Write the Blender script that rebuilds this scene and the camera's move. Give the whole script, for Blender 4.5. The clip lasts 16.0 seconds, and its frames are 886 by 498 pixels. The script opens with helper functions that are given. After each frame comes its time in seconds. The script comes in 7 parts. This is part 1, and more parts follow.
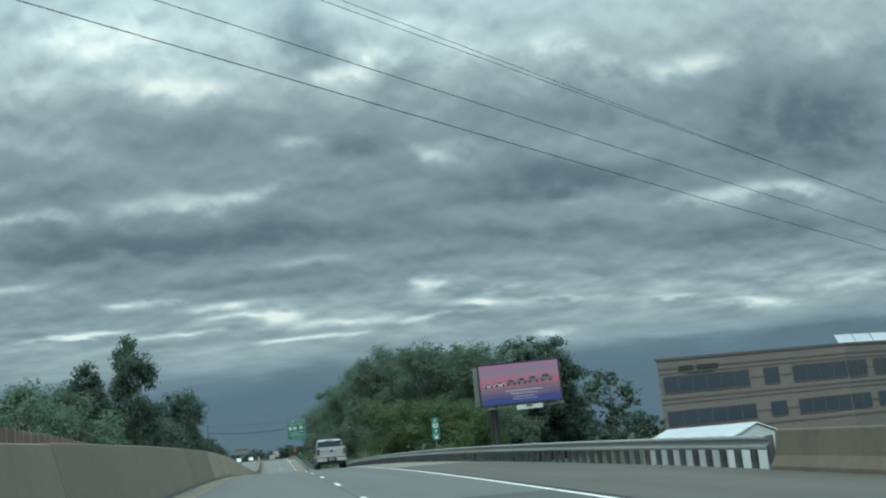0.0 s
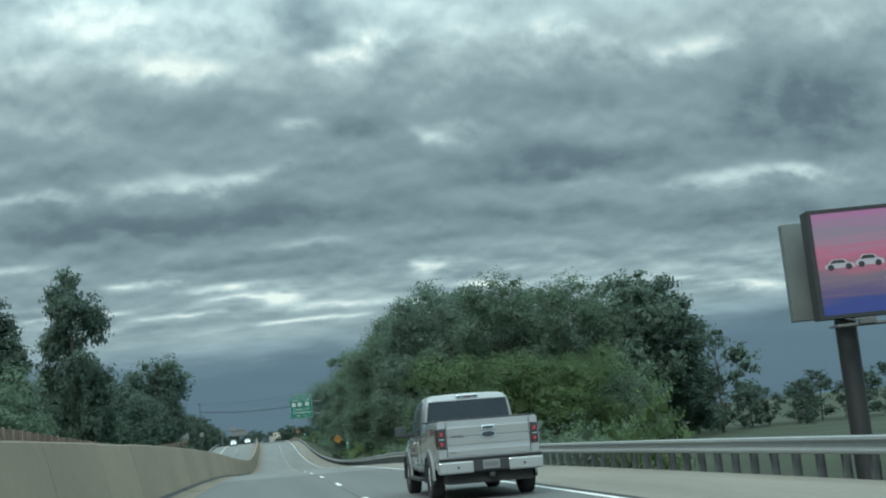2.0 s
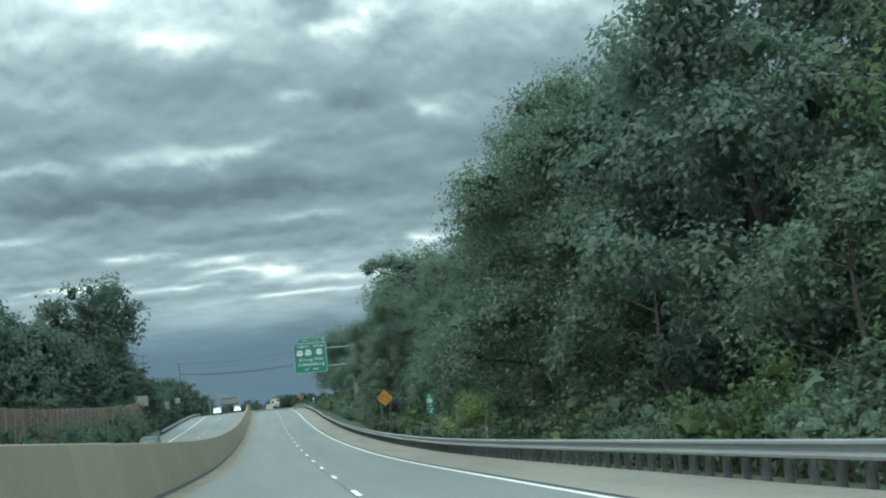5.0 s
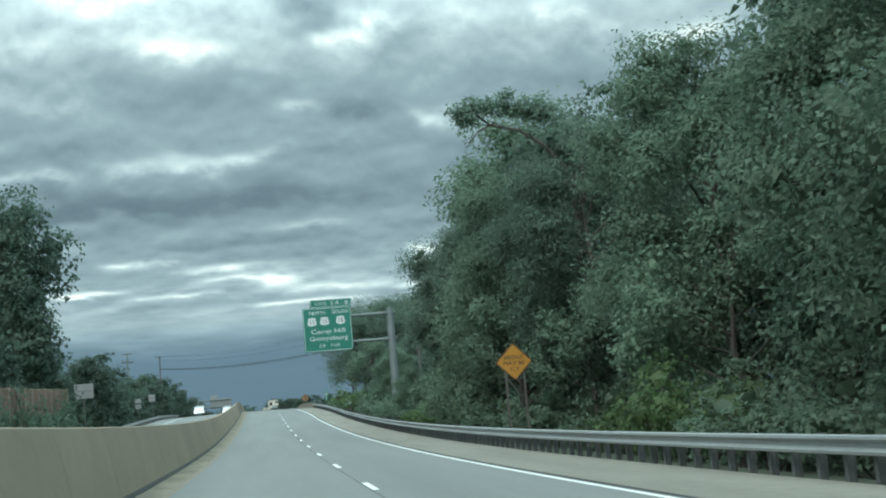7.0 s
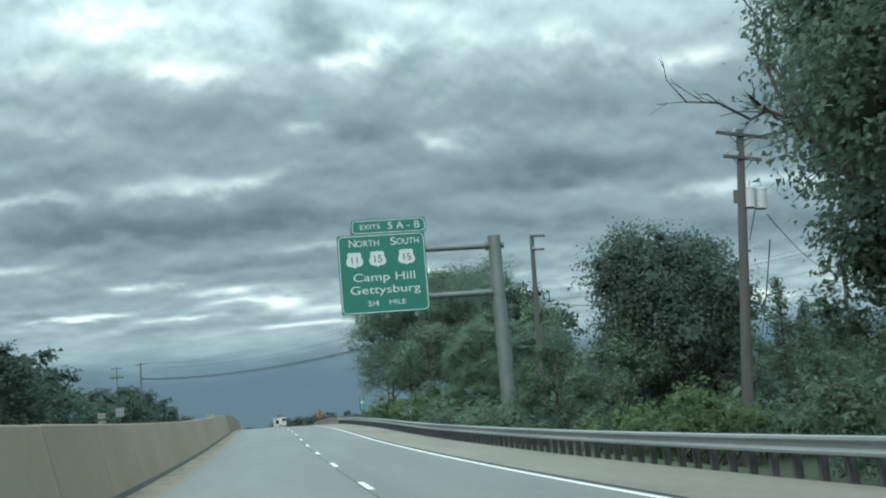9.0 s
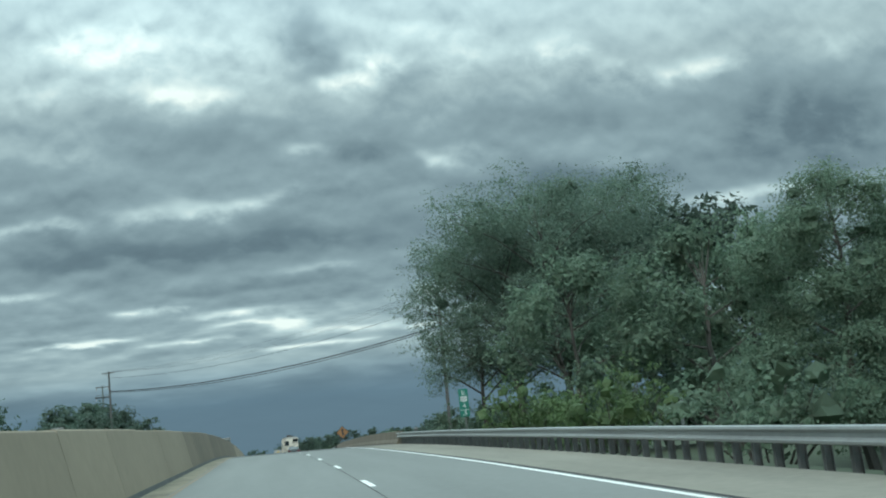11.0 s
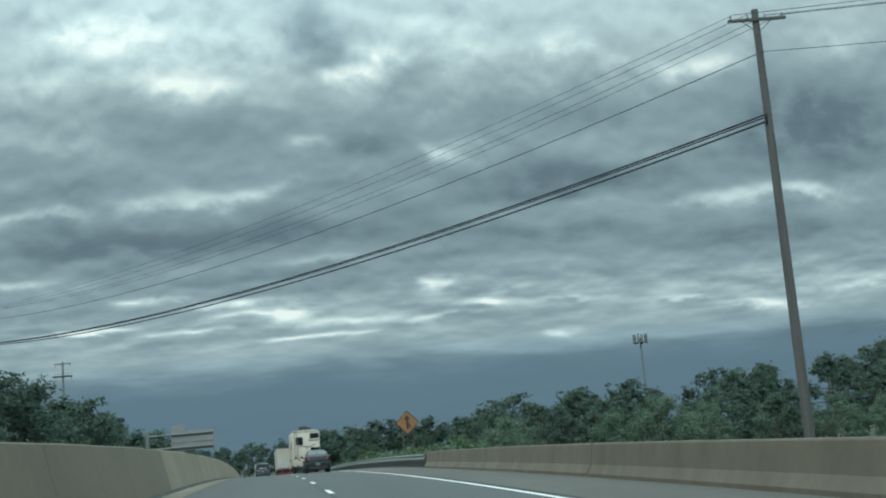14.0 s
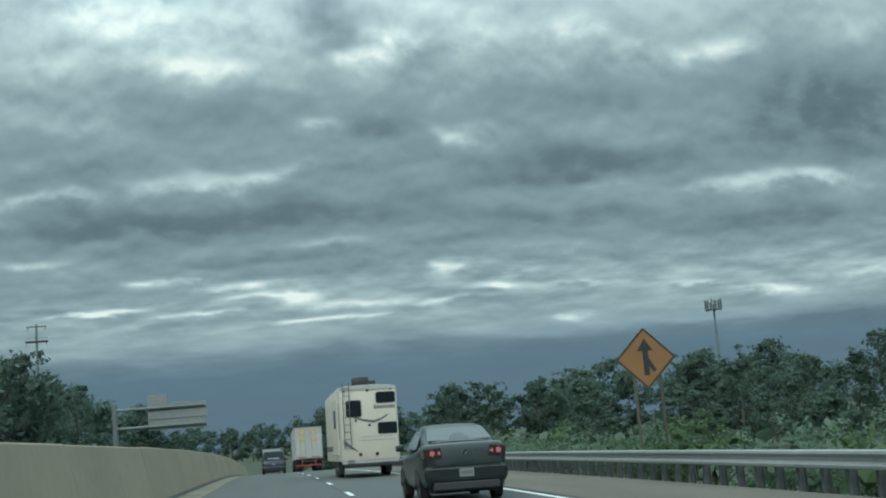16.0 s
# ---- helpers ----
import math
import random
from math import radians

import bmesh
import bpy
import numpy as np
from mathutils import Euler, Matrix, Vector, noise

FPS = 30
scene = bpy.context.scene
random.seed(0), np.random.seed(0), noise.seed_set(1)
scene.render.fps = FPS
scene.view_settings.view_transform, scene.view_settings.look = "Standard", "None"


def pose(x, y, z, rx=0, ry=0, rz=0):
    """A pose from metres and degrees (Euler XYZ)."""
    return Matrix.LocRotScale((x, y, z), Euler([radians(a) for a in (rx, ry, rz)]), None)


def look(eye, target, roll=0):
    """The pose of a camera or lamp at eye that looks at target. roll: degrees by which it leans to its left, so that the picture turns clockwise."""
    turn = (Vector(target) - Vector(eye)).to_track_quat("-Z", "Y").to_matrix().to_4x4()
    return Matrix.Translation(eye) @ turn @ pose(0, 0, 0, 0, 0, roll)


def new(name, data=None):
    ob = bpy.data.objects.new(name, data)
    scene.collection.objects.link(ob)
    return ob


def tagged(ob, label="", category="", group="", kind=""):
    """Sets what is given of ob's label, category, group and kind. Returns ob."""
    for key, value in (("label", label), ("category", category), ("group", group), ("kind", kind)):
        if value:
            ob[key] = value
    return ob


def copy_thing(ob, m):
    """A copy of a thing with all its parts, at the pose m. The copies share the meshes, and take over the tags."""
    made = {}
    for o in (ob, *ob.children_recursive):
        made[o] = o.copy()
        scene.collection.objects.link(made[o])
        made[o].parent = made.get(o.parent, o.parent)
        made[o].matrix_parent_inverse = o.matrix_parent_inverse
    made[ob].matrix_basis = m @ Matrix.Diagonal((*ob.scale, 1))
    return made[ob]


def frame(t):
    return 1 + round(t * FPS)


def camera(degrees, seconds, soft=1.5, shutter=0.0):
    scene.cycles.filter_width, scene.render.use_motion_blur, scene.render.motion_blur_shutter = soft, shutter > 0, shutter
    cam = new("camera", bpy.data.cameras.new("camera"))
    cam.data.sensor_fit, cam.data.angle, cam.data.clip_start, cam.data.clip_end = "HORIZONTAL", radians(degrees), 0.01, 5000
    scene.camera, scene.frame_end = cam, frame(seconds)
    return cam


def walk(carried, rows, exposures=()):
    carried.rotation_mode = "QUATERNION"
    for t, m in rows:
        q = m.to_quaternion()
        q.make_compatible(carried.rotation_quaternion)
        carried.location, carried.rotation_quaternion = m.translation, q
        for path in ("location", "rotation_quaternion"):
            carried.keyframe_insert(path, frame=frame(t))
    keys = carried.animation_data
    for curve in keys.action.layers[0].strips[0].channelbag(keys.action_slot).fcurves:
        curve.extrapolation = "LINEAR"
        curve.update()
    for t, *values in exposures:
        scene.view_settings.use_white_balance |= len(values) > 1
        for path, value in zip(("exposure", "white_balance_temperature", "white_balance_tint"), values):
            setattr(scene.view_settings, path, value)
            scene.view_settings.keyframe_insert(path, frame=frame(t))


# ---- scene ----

# ---------------------------------------------------------------- camera and drive
cam = camera(40.82, 16.0, soft=2.0, shutter=0.04)
PATH = [
    (0.0, pose(-0.161, -0.00, 1.026, 99.44, 5.70, -8.28)),
    (0.5, pose(-0.105, 15.40, 1.274, 99.25, 5.46, -8.34)),
    (1.0, pose(-0.039, 30.82, 1.470, 99.00, 5.39, -8.35)),
    (1.5, pose(0.062, 46.26, 1.614, 98.81, 5.51, -8.32)),
    (2.0, pose(0.122, 61.75, 1.701, 98.56, 5.57, -8.30)),
    (2.5, pose(0.176, 77.29, 1.728, 98.32, 5.60, -8.31)),
    (3.0, pose(0.215, 92.91, 1.696, 98.09, 5.51, -8.38)),
    (3.5, pose(0.359, 108.62, 1.600, 97.84, 5.62, -8.36)),
    (4.0, pose(0.486, 124.43, 1.441, 97.58, 5.51, -8.41)),
    (4.5, pose(0.598, 140.33, 1.217, 97.36, 5.53, -8.44)),
    (5.0, pose(0.737, 156.28, 0.899, 97.21, 5.68, -8.42)),
    (5.5, pose(0.860, 172.25, 0.537, 97.15, 5.81, -8.39)),
    (6.0, pose(0.923, 188.21, 0.220, 97.22, 5.78, -8.39)),
    (6.5, pose(0.944, 204.14, -0.076, 97.43, 5.41, -8.45)),
    (7.0, pose(0.943, 219.94, -0.289, 97.74, 4.91, -8.52)),
    (7.5, pose(1.075, 235.45, -0.383, 97.98, 5.14, -8.40)),
    (8.0, pose(1.134, 250.82, -0.390, 98.25, 5.17, -8.32)),
    (8.5, pose(1.170, 266.07, -0.319, 98.54, 5.05, -8.24)),
    (9.0, pose(1.192, 281.21, -0.173, 98.85, 4.83, -8.24)),
    (9.5, pose(1.204, 296.28, 0.049, 99.11, 4.90, -8.17)),
    (10.0, pose(1.179, 311.30, 0.348, 99.32, 5.28, -8.03)),
    (10.5, pose(1.175, 326.28, 0.724, 99.53, 5.72, -7.93)),
    (11.0, pose(1.210, 341.23, 1.145, 99.73, 6.09, -7.90)),
    (11.5, pose(1.288, 356.18, 1.630, 99.88, 6.27, -7.93)),
    (12.0, pose(1.361, 371.15, 2.145, 99.96, 6.17, -8.03)),
    (12.5, pose(1.348, 386.16, 2.618, 99.96, 5.69, -8.18)),
    (13.0, pose(1.252, 401.22, 3.066, 99.83, 5.07, -8.30)),
    (13.5, pose(1.168, 416.38, 3.463, 99.61, 5.25, -8.14)),
    (14.0, pose(0.989, 431.61, 3.773, 99.43, 5.25, -7.96)),
    (14.5, pose(0.859, 446.91, 4.011, 99.27, 5.12, -7.80)),
    (15.0, pose(0.679, 462.24, 4.173, 99.04, 4.96, -7.65)),
    (15.5, pose(0.532, 477.61, 4.249, 98.82, 4.83, -7.58)),
    (16.0, pose(0.362, 492.99, 4.258, 98.67, 4.80, -7.50)),
]
EXPOSURES = [(0.0, -0.12), (2.0, -0.02), (4.0, 0.15), (6.5, 0.31), (8.0, 0.28), (9.0, 0.24), (10.0, 0.06), (12.5, 0.14), (13.0, 0.16), (14.0, -0.03), (16.0, -0.08)]
walk(cam, PATH, EXPOSURES)

# ---------------------------------------------------------------- sky and light
def sky_world():
    w = bpy.data.worlds.new("overcast_sky")
    scene.world = w
    w.use_nodes = True
    nt = w.node_tree
    N, L = nt.nodes, nt.links
    N.clear()

    def math_node(op, a, b=None, c=None, clamp=False):
        n = N.new("ShaderNodeMath")
        n.operation, n.use_clamp = op, clamp
        for i, v in enumerate((a, b, c)):
            if v is None:
                continue
            if isinstance(v, (int, float)):
                n.inputs[i].default_value = v
            else:
                L.new(v, n.inputs[i])
        return n.outputs[0]

    def combine(x, y, z):
        n = N.new("ShaderNodeCombineXYZ")
        for i, v in enumerate((x, y, z)):
            if isinstance(v, (int, float)):
                n.inputs[i].default_value = v
            else:
                L.new(v, n.inputs[i])
        return n.outputs[0]

    def noise_node(vec, scale, detail, rough, distortion=0.0):
        n = N.new("ShaderNodeTexNoise")
        n.inputs["Scale"].default_value = scale
        n.inputs["Detail"].default_value = detail
        n.inputs["Roughness"].default_value = rough
        n.inputs["Distortion"].default_value = distortion
        L.new(vec, n.inputs["Vector"])
        return n.outputs["Fac"]

    def ramp(fac, stops, smooth=True):
        n = N.new("ShaderNodeValToRGB")
        n.color_ramp.interpolation = "EASE" if smooth else "LINEAR"
        el = n.color_ramp.elements
        while len(el) < len(stops):
            el.new(0.5)
        for e, (p, col) in zip(el, stops):
            e.position, e.color = p, (*col, 1)
        L.new(fac, n.inputs[0])
        return n.outputs[0]

    tc = N.new("ShaderNodeTexCoord")
    sep = N.new("ShaderNodeSeparateXYZ")
    L.new(tc.outputs["Generated"], sep.inputs[0])
    dx, dy, dz = sep.outputs
    # bearing and height, in tangents about the road's heading
    ahead = math_node("MAXIMUM", math_node("ABSOLUTE", dy), 0.05)
    u = math_node("DIVIDE", dx, ahead)
    v = math_node("DIVIDE", dz, ahead)
    # flat cloud deck: distant clouds crowd together towards the horizon
    height = math_node("ADD", math_node("MAXIMUM", dz, 0.0), 0.055)
    deck = combine(math_node("DIVIDE", dx, height), math_node("DIVIDE", dy, height), 0.0)
    big = noise_node(deck, 0.9, 3.0, 0.5, 0.3)
    mid = noise_node(deck, 2.6, 6.0, 0.58, 0.35)
    # angular cloud field: puffs overhead, flattened layers low down
    squash = math_node("MULTIPLY", math_node("LOGARITHM", math_node("ADD", math_node("MAXIMUM", v, 0.0), 0.05), 2.71828), 0.42)
    near = combine(u, squash, 0.0)
    lower = combine(u, math_node("SUBTRACT", squash, 0.028), 0.0)
    lower_fine = combine(u, math_node("SUBTRACT", squash, 0.014), 0.0)
    puff = noise_node(near, 10.0, 2.5, 0.42, 0.15)
    puff_low = noise_node(lower, 10.0, 2.5, 0.42, 0.15)
    puff_big = noise_node(near, 4.0, 3.0, 0.45, 0.2)
    puff_big_low = noise_node(lower, 4.0, 3.0, 0.45, 0.2)
    curl = noise_node(near, 34.0, 4.0, 0.55, 0.2)
    curl_low = noise_node(lower_fine, 34.0, 4.0, 0.55, 0.2)
    wisp = noise_node(combine(u, math_node("MULTIPLY", squash, 1.6), 3.0), 9.0, 4.0, 0.5, 0.2)
    # rounded billows of even width and height
    flat = math_node("MULTIPLY", math_node("LOGARITHM", math_node("ADD", math_node("MAXIMUM", v, 0.0), 0.12), 2.71828), 0.55)
    iso = combine(u, flat, 7.0)
    iso_low = combine(u, math_node("SUBTRACT", flat, 0.011), 7.0)
    billow = noise_node(iso, 15.0, 2.5, 0.45, 0.1)
    billow_low = noise_node(iso_low, 15.0, 2.5, 0.45, 0.1)
    tuft = noise_node(iso, 42.0, 3.0, 0.5, 0.25)
    tuft_low = noise_node(iso_low, 42.0, 3.0, 0.5, 0.25)
    # warp for the large lit and shaded bodies of cloud
    wu = math_node("ADD", u, math_node("MULTIPLY", math_node("SUBTRACT", billow, 0.5), 0.10))
    flatter = math_node("MULTIPLY", v, 4.0, clamp=True)
    lift = math_node("MULTIPLY", math_node("SUBTRACT", puff, 0.5), 0.035)
    lift = math_node("ADD", lift, math_node("MULTIPLY", math_node("SUBTRACT", billow_low, 0.5), 0.030))
    lift = math_node("ADD", lift, math_node("MULTIPLY", math_node("SUBTRACT", tuft, 0.5), 0.012))
    wv = math_node("ADD", v, math_node("MULTIPLY", lift, flatter))
    wu = math_node("ADD", wu, math_node("MULTIPLY", math_node("SUBTRACT", tuft_low, 0.5), 0.022))

    def body(cu, cv, su, sv, amount):
        a = math_node("DIVIDE", math_node("SUBTRACT", wu, cu), su)
        b = math_node("DIVIDE", math_node("SUBTRACT", wv, cv), sv)
        r2 = math_node("ADD", math_node("MULTIPLY", a, a), math_node("MULTIPLY", b, b))
        return math_node("MULTIPLY", math_node("EXPONENT", math_node("MULTIPLY", r2, -1.0)), amount * 1.25)

    layers = noise_node(combine(u, math_node("MULTIPLY", v, 5.5), 11.0), 16.0, 3.0, 0.48, 0.15)
    total = None
    for blob in LIT_HIGH + LIT_LOW + SHADED:
        g = body(*blob)
        total = g if total is None else math_node("ADD", total, g)
    # height profile of the deck: dark rain band low down, a lit gap over it, grey above, bright overhead
    prof = ramp(math_node("MULTIPLY", math_node("ADD", v, math_node("MULTIPLY", math_node("SUBTRACT", wisp, 0.5), 0.035)), 2.0, clamp=True), PROFILE)
    bw = N.new("ShaderNodeRGBToBW")
    L.new(prof, bw.inputs[0])
    # thin layers break up the low bodies, puffs the high ones
    low_part = math_node("MULTIPLY", math_node("SUBTRACT", 0.20, v), 14.0, clamp=True)
    ragged = math_node("ADD", math_node("MULTIPLY", math_node("MULTIPLY", math_node("SUBTRACT", layers, 0.5), 2.6), low_part), math_node("MULTIPLY", math_node("SUBTRACT", tuft, 0.5), 2.0))
    ragged = math_node("ADD", ragged, math_node("MULTIPLY", math_node("SUBTRACT", billow, 0.5), 2.0))
    total = math_node("MULTIPLY", total, math_node("MINIMUM", math_node("MAXIMUM", math_node("ADD", ragged, 1.0), 0.2), 1.6))
    val = math_node("ADD", bw.outputs[0], total)
    fade = math_node("MULTIPLY", math_node("SUBTRACT", v, 0.075), 14.0, clamp=True)
    # each puff is lit from above: bright crown, grey underside
    def share(n, amount, centre=0.5):
        return math_node("MULTIPLY", math_node("SUBTRACT", n, centre), amount)

    tex = share(puff, 0.07)
    for n, amount, centre in ((puff_big, 0.12, 0.5), (puff, 0.06, puff_low), (puff_big, 0.08, puff_big_low), (curl, 0.02, 0.5), (curl, 0.05, curl_low),
                              (billow, 0.17, 0.5), (billow, 0.28, billow_low), (tuft, 0.045, 0.5), (tuft, 0.10, tuft_low)):
        tex = math_node("ADD", tex, share(n, amount, centre))
    tex = math_node("MULTIPLY", tex, math_node("ADD", math_node("MULTIPLY", fade, 0.85), 0.15))
    # thin lit layers crowding over the horizon
    off = math_node("DIVIDE", math_node("SUBTRACT", v, 0.112), 0.036)
    band = math_node("EXPONENT", math_node("MULTIPLY", math_node("MULTIPLY", off, off), -1.0))
    tex = math_node("ADD", tex, math_node("MULTIPLY", math_node("MULTIPLY", math_node("SUBTRACT", layers, 0.48), 0.50), band))
    # scalloped tops along the lit layers
    scallop = noise_node(combine(u, math_node("MULTIPLY", v, 2.4), 5.0), 34.0, 3.0, 0.5, 0.2)
    scallop_low = noise_node(combine(u, math_node("MULTIPLY", math_node("SUBTRACT", v, 0.0045), 2.4), 5.0), 34.0, 3.0, 0.5, 0.2)
    crest = math_node("ADD", share(scallop, 0.24, scallop_low), share(scallop, 0.10))
    wide_band = math_node("MULTIPLY", math_node("SUBTRACT", 0.165, v), 18.0, clamp=True)
    tex = math_node("ADD", tex, math_node("MULTIPLY", math_node("MULTIPLY", crest, wide_band), fade))
    val = math_node("ADD", val, tex, clamp=True)
    tone = ramp(val, TONES, smooth=False)
    # the part of the dome overhead and behind: the same overcast, brighter towards the zenith
    over = math_node("MULTIPLY", math_node("SUBTRACT", dz, 0.30), 2.2, clamp=True)
    # brighter dome behind, out of view, added to light surfaces that face back
    back = math_node("MULTIPLY", math_node("MULTIPLY", dy, -2.0, clamp=True), 1.3)
    gain = math_node("ADD", math_node("ADD", math_node("MULTIPLY", over, ZENITH), back), 1.0)
    rear = ramp(math_node("ADD", math_node("MULTIPLY", mid, 0.6), math_node("MULTIPLY", big, 0.4)),
                [(0.30, TONES[1][1]), (0.5, TONES[2][1]), (0.7, TONES[3][1])], smooth=False)
    side = math_node("MULTIPLY", math_node("SUBTRACT", 0.55, dy), 4.0, clamp=True)
    mixc = N.new("ShaderNodeMixRGB")
    L.new(side, mixc.inputs[0]); L.new(tone, mixc.inputs[1]); L.new(rear, mixc.inputs[2])
    # clear sky above the cloud, seen faintly through it
    nishita = N.new("ShaderNodeTexSky")
    nishita.sky_type, nishita.sun_disc = "NISHITA", False
    nishita.sun_elevation, nishita.sun_rotation = radians(38), radians(-150)
    # rain-blue distance low over the horizon
    low = math_node("MULTIPLY", math_node("SUBTRACT", 0.092, v), 30.0, clamp=True)
    blue = N.new("ShaderNodeMixRGB")
    blue.blend_type = "MULTIPLY"
    blue.inputs[2].default_value = (0.86, 0.98, 1.10, 1)
    L.new(low, blue.inputs[0]); L.new(mixc.outputs[0], blue.inputs[1])
    thin = N.new("ShaderNodeMixRGB")
    thin.blend_type = "ADD"
    thin.inputs[0].default_value = 0.002
    L.new(blue.outputs[0], thin.inputs[1]); L.new(nishita.outputs[0], thin.inputs[2])
    bg = N.new("ShaderNodeBackground")
    L.new(thin.outputs[0], bg.inputs["Color"]); L.new(gain, bg.inputs["Strength"])
    out = N.new("ShaderNodeOutputWorld")
    L.new(bg.outputs[0], out.inputs[0])


# bodies of cloud: bearing, height (tangents), half widths, amount
LIT_HIGH = [
    (-0.122, 0.373, 0.059, 0.021, 0.21), (-0.050, 0.327, 0.047, 0.014, 0.26), (-0.170, 0.333, 0.035, 0.015, 0.10), (0.096, 0.336, 0.030, 0.011, 0.26), (0.189, 0.353, 0.035, 0.025, 0.10), (0.271, 0.347, 0.027, 0.014, 0.22),
    (0.321, 0.323, 0.044, 0.011, 0.12), (0.411, 0.319, 0.031, 0.011, 0.26), (0.542, 0.343, 0.022, 0.014, 0.08), (0.044, 0.265, 0.020, 0.007, 0.15), (0.174, 0.255, 0.022, 0.008, 0.17), (-0.051, 0.226, 0.047, 0.008, 0.20),
    (0.006, 0.229, 0.022, 0.006, 0.10), (-0.175, 0.215, 0.039, 0.006, 0.20), (0.449, 0.201, 0.074, 0.009, 0.18), (0.504, 0.203, 0.030, 0.006, 0.14), (-0.145, 0.280, 0.039, 0.011, 0.06), (0.317, 0.205, 0.020, 0.007, 0.05),
    (0.000, 0.361, 0.163, 0.037, 0.08),
]
LIT_LOW = [
    (0.053, 0.161, 0.032, 0.006, 0.14), (0.151, 0.142, 0.024, 0.006, 0.28), (0.207, 0.131, 0.022, 0.004, 0.14), (-0.190, 0.165, 0.027, 0.004, 0.16), (-0.088, 0.141, 0.021, 0.003, 0.26), (-0.024, 0.133, 0.030, 0.004, 0.30),
    (-0.016, 0.121, 0.025, 0.003, 0.28), (0.034, 0.122, 0.027, 0.007, 0.32), (-0.148, 0.116, 0.031, 0.002, 0.42), (0.069, 0.113, 0.030, 0.003, 0.18), (0.136, 0.109, 0.021, 0.003, 0.28), (0.185, 0.117, 0.025, 0.004, 0.34),
    (0.362, 0.107, 0.021, 0.003, 0.34), (0.435, 0.099, 0.034, 0.004, 0.46), (0.049, 0.102, 0.031, 0.002, 0.28), (-0.058, 0.111, 0.030, 0.002, 0.20), (0.247, 0.089, 0.016, 0.004, 0.22), (0.271, 0.115, 0.030, 0.003, 0.20),
    (0.523, 0.112, 0.039, 0.005, 0.16),
]
SHADED = [
    (0.061, 0.363, 0.024, 0.030, -0.22), (0.520, 0.268, 0.079, 0.044, -0.21), (0.289, 0.280, 0.094, 0.016, -0.09), (0.101, 0.267, 0.054, 0.018, -0.14), (-0.048, 0.280, 0.059, 0.018, -0.07), (0.283, 0.223, 0.118, 0.016, -0.13),
    (0.018, 0.194, 0.138, 0.013, -0.13), (-0.113, 0.187, 0.114, 0.009, -0.10), (0.272, 0.177, 0.148, 0.011, -0.11), (0.444, 0.161, 0.099, 0.011, -0.10), (-0.023, 0.156, 0.064, 0.005, -0.08), (0.512, 0.074, 0.059, 0.010, -0.06),
    (-0.182, 0.265, 0.039, 0.010, -0.05),
]
PROFILE = [(0.0, (0.26,) * 3), (0.10, (0.27,) * 3), (0.138, (0.32,) * 3), (0.168, (0.51,) * 3), (0.23, (0.53,) * 3),
           (0.30, (0.45,) * 3), (0.46, (0.455,) * 3), (0.56, (0.52,) * 3), (0.72, (0.60,) * 3)]
TONES = [(0.0, (0.056, 0.092, 0.117)), (0.30, (0.126, 0.196, 0.228)), (0.50, (0.254, 0.366, 0.400)), (0.72, (0.468, 0.630, 0.645)), (1.0, (0.80, 0.94, 0.89))]
ZENITH = 2.6
sky_world()

sun = new("sun", bpy.data.lights.new("sun", "SUN"))
sun.data.energy, sun.data.angle, sun.data.color = 1.5, radians(25), (1.0, 0.97, 0.90)
sun.matrix_world = look((0, 0, 100), (0.40 * 30, 0.69 * 30, 100 - 0.62 * 30))

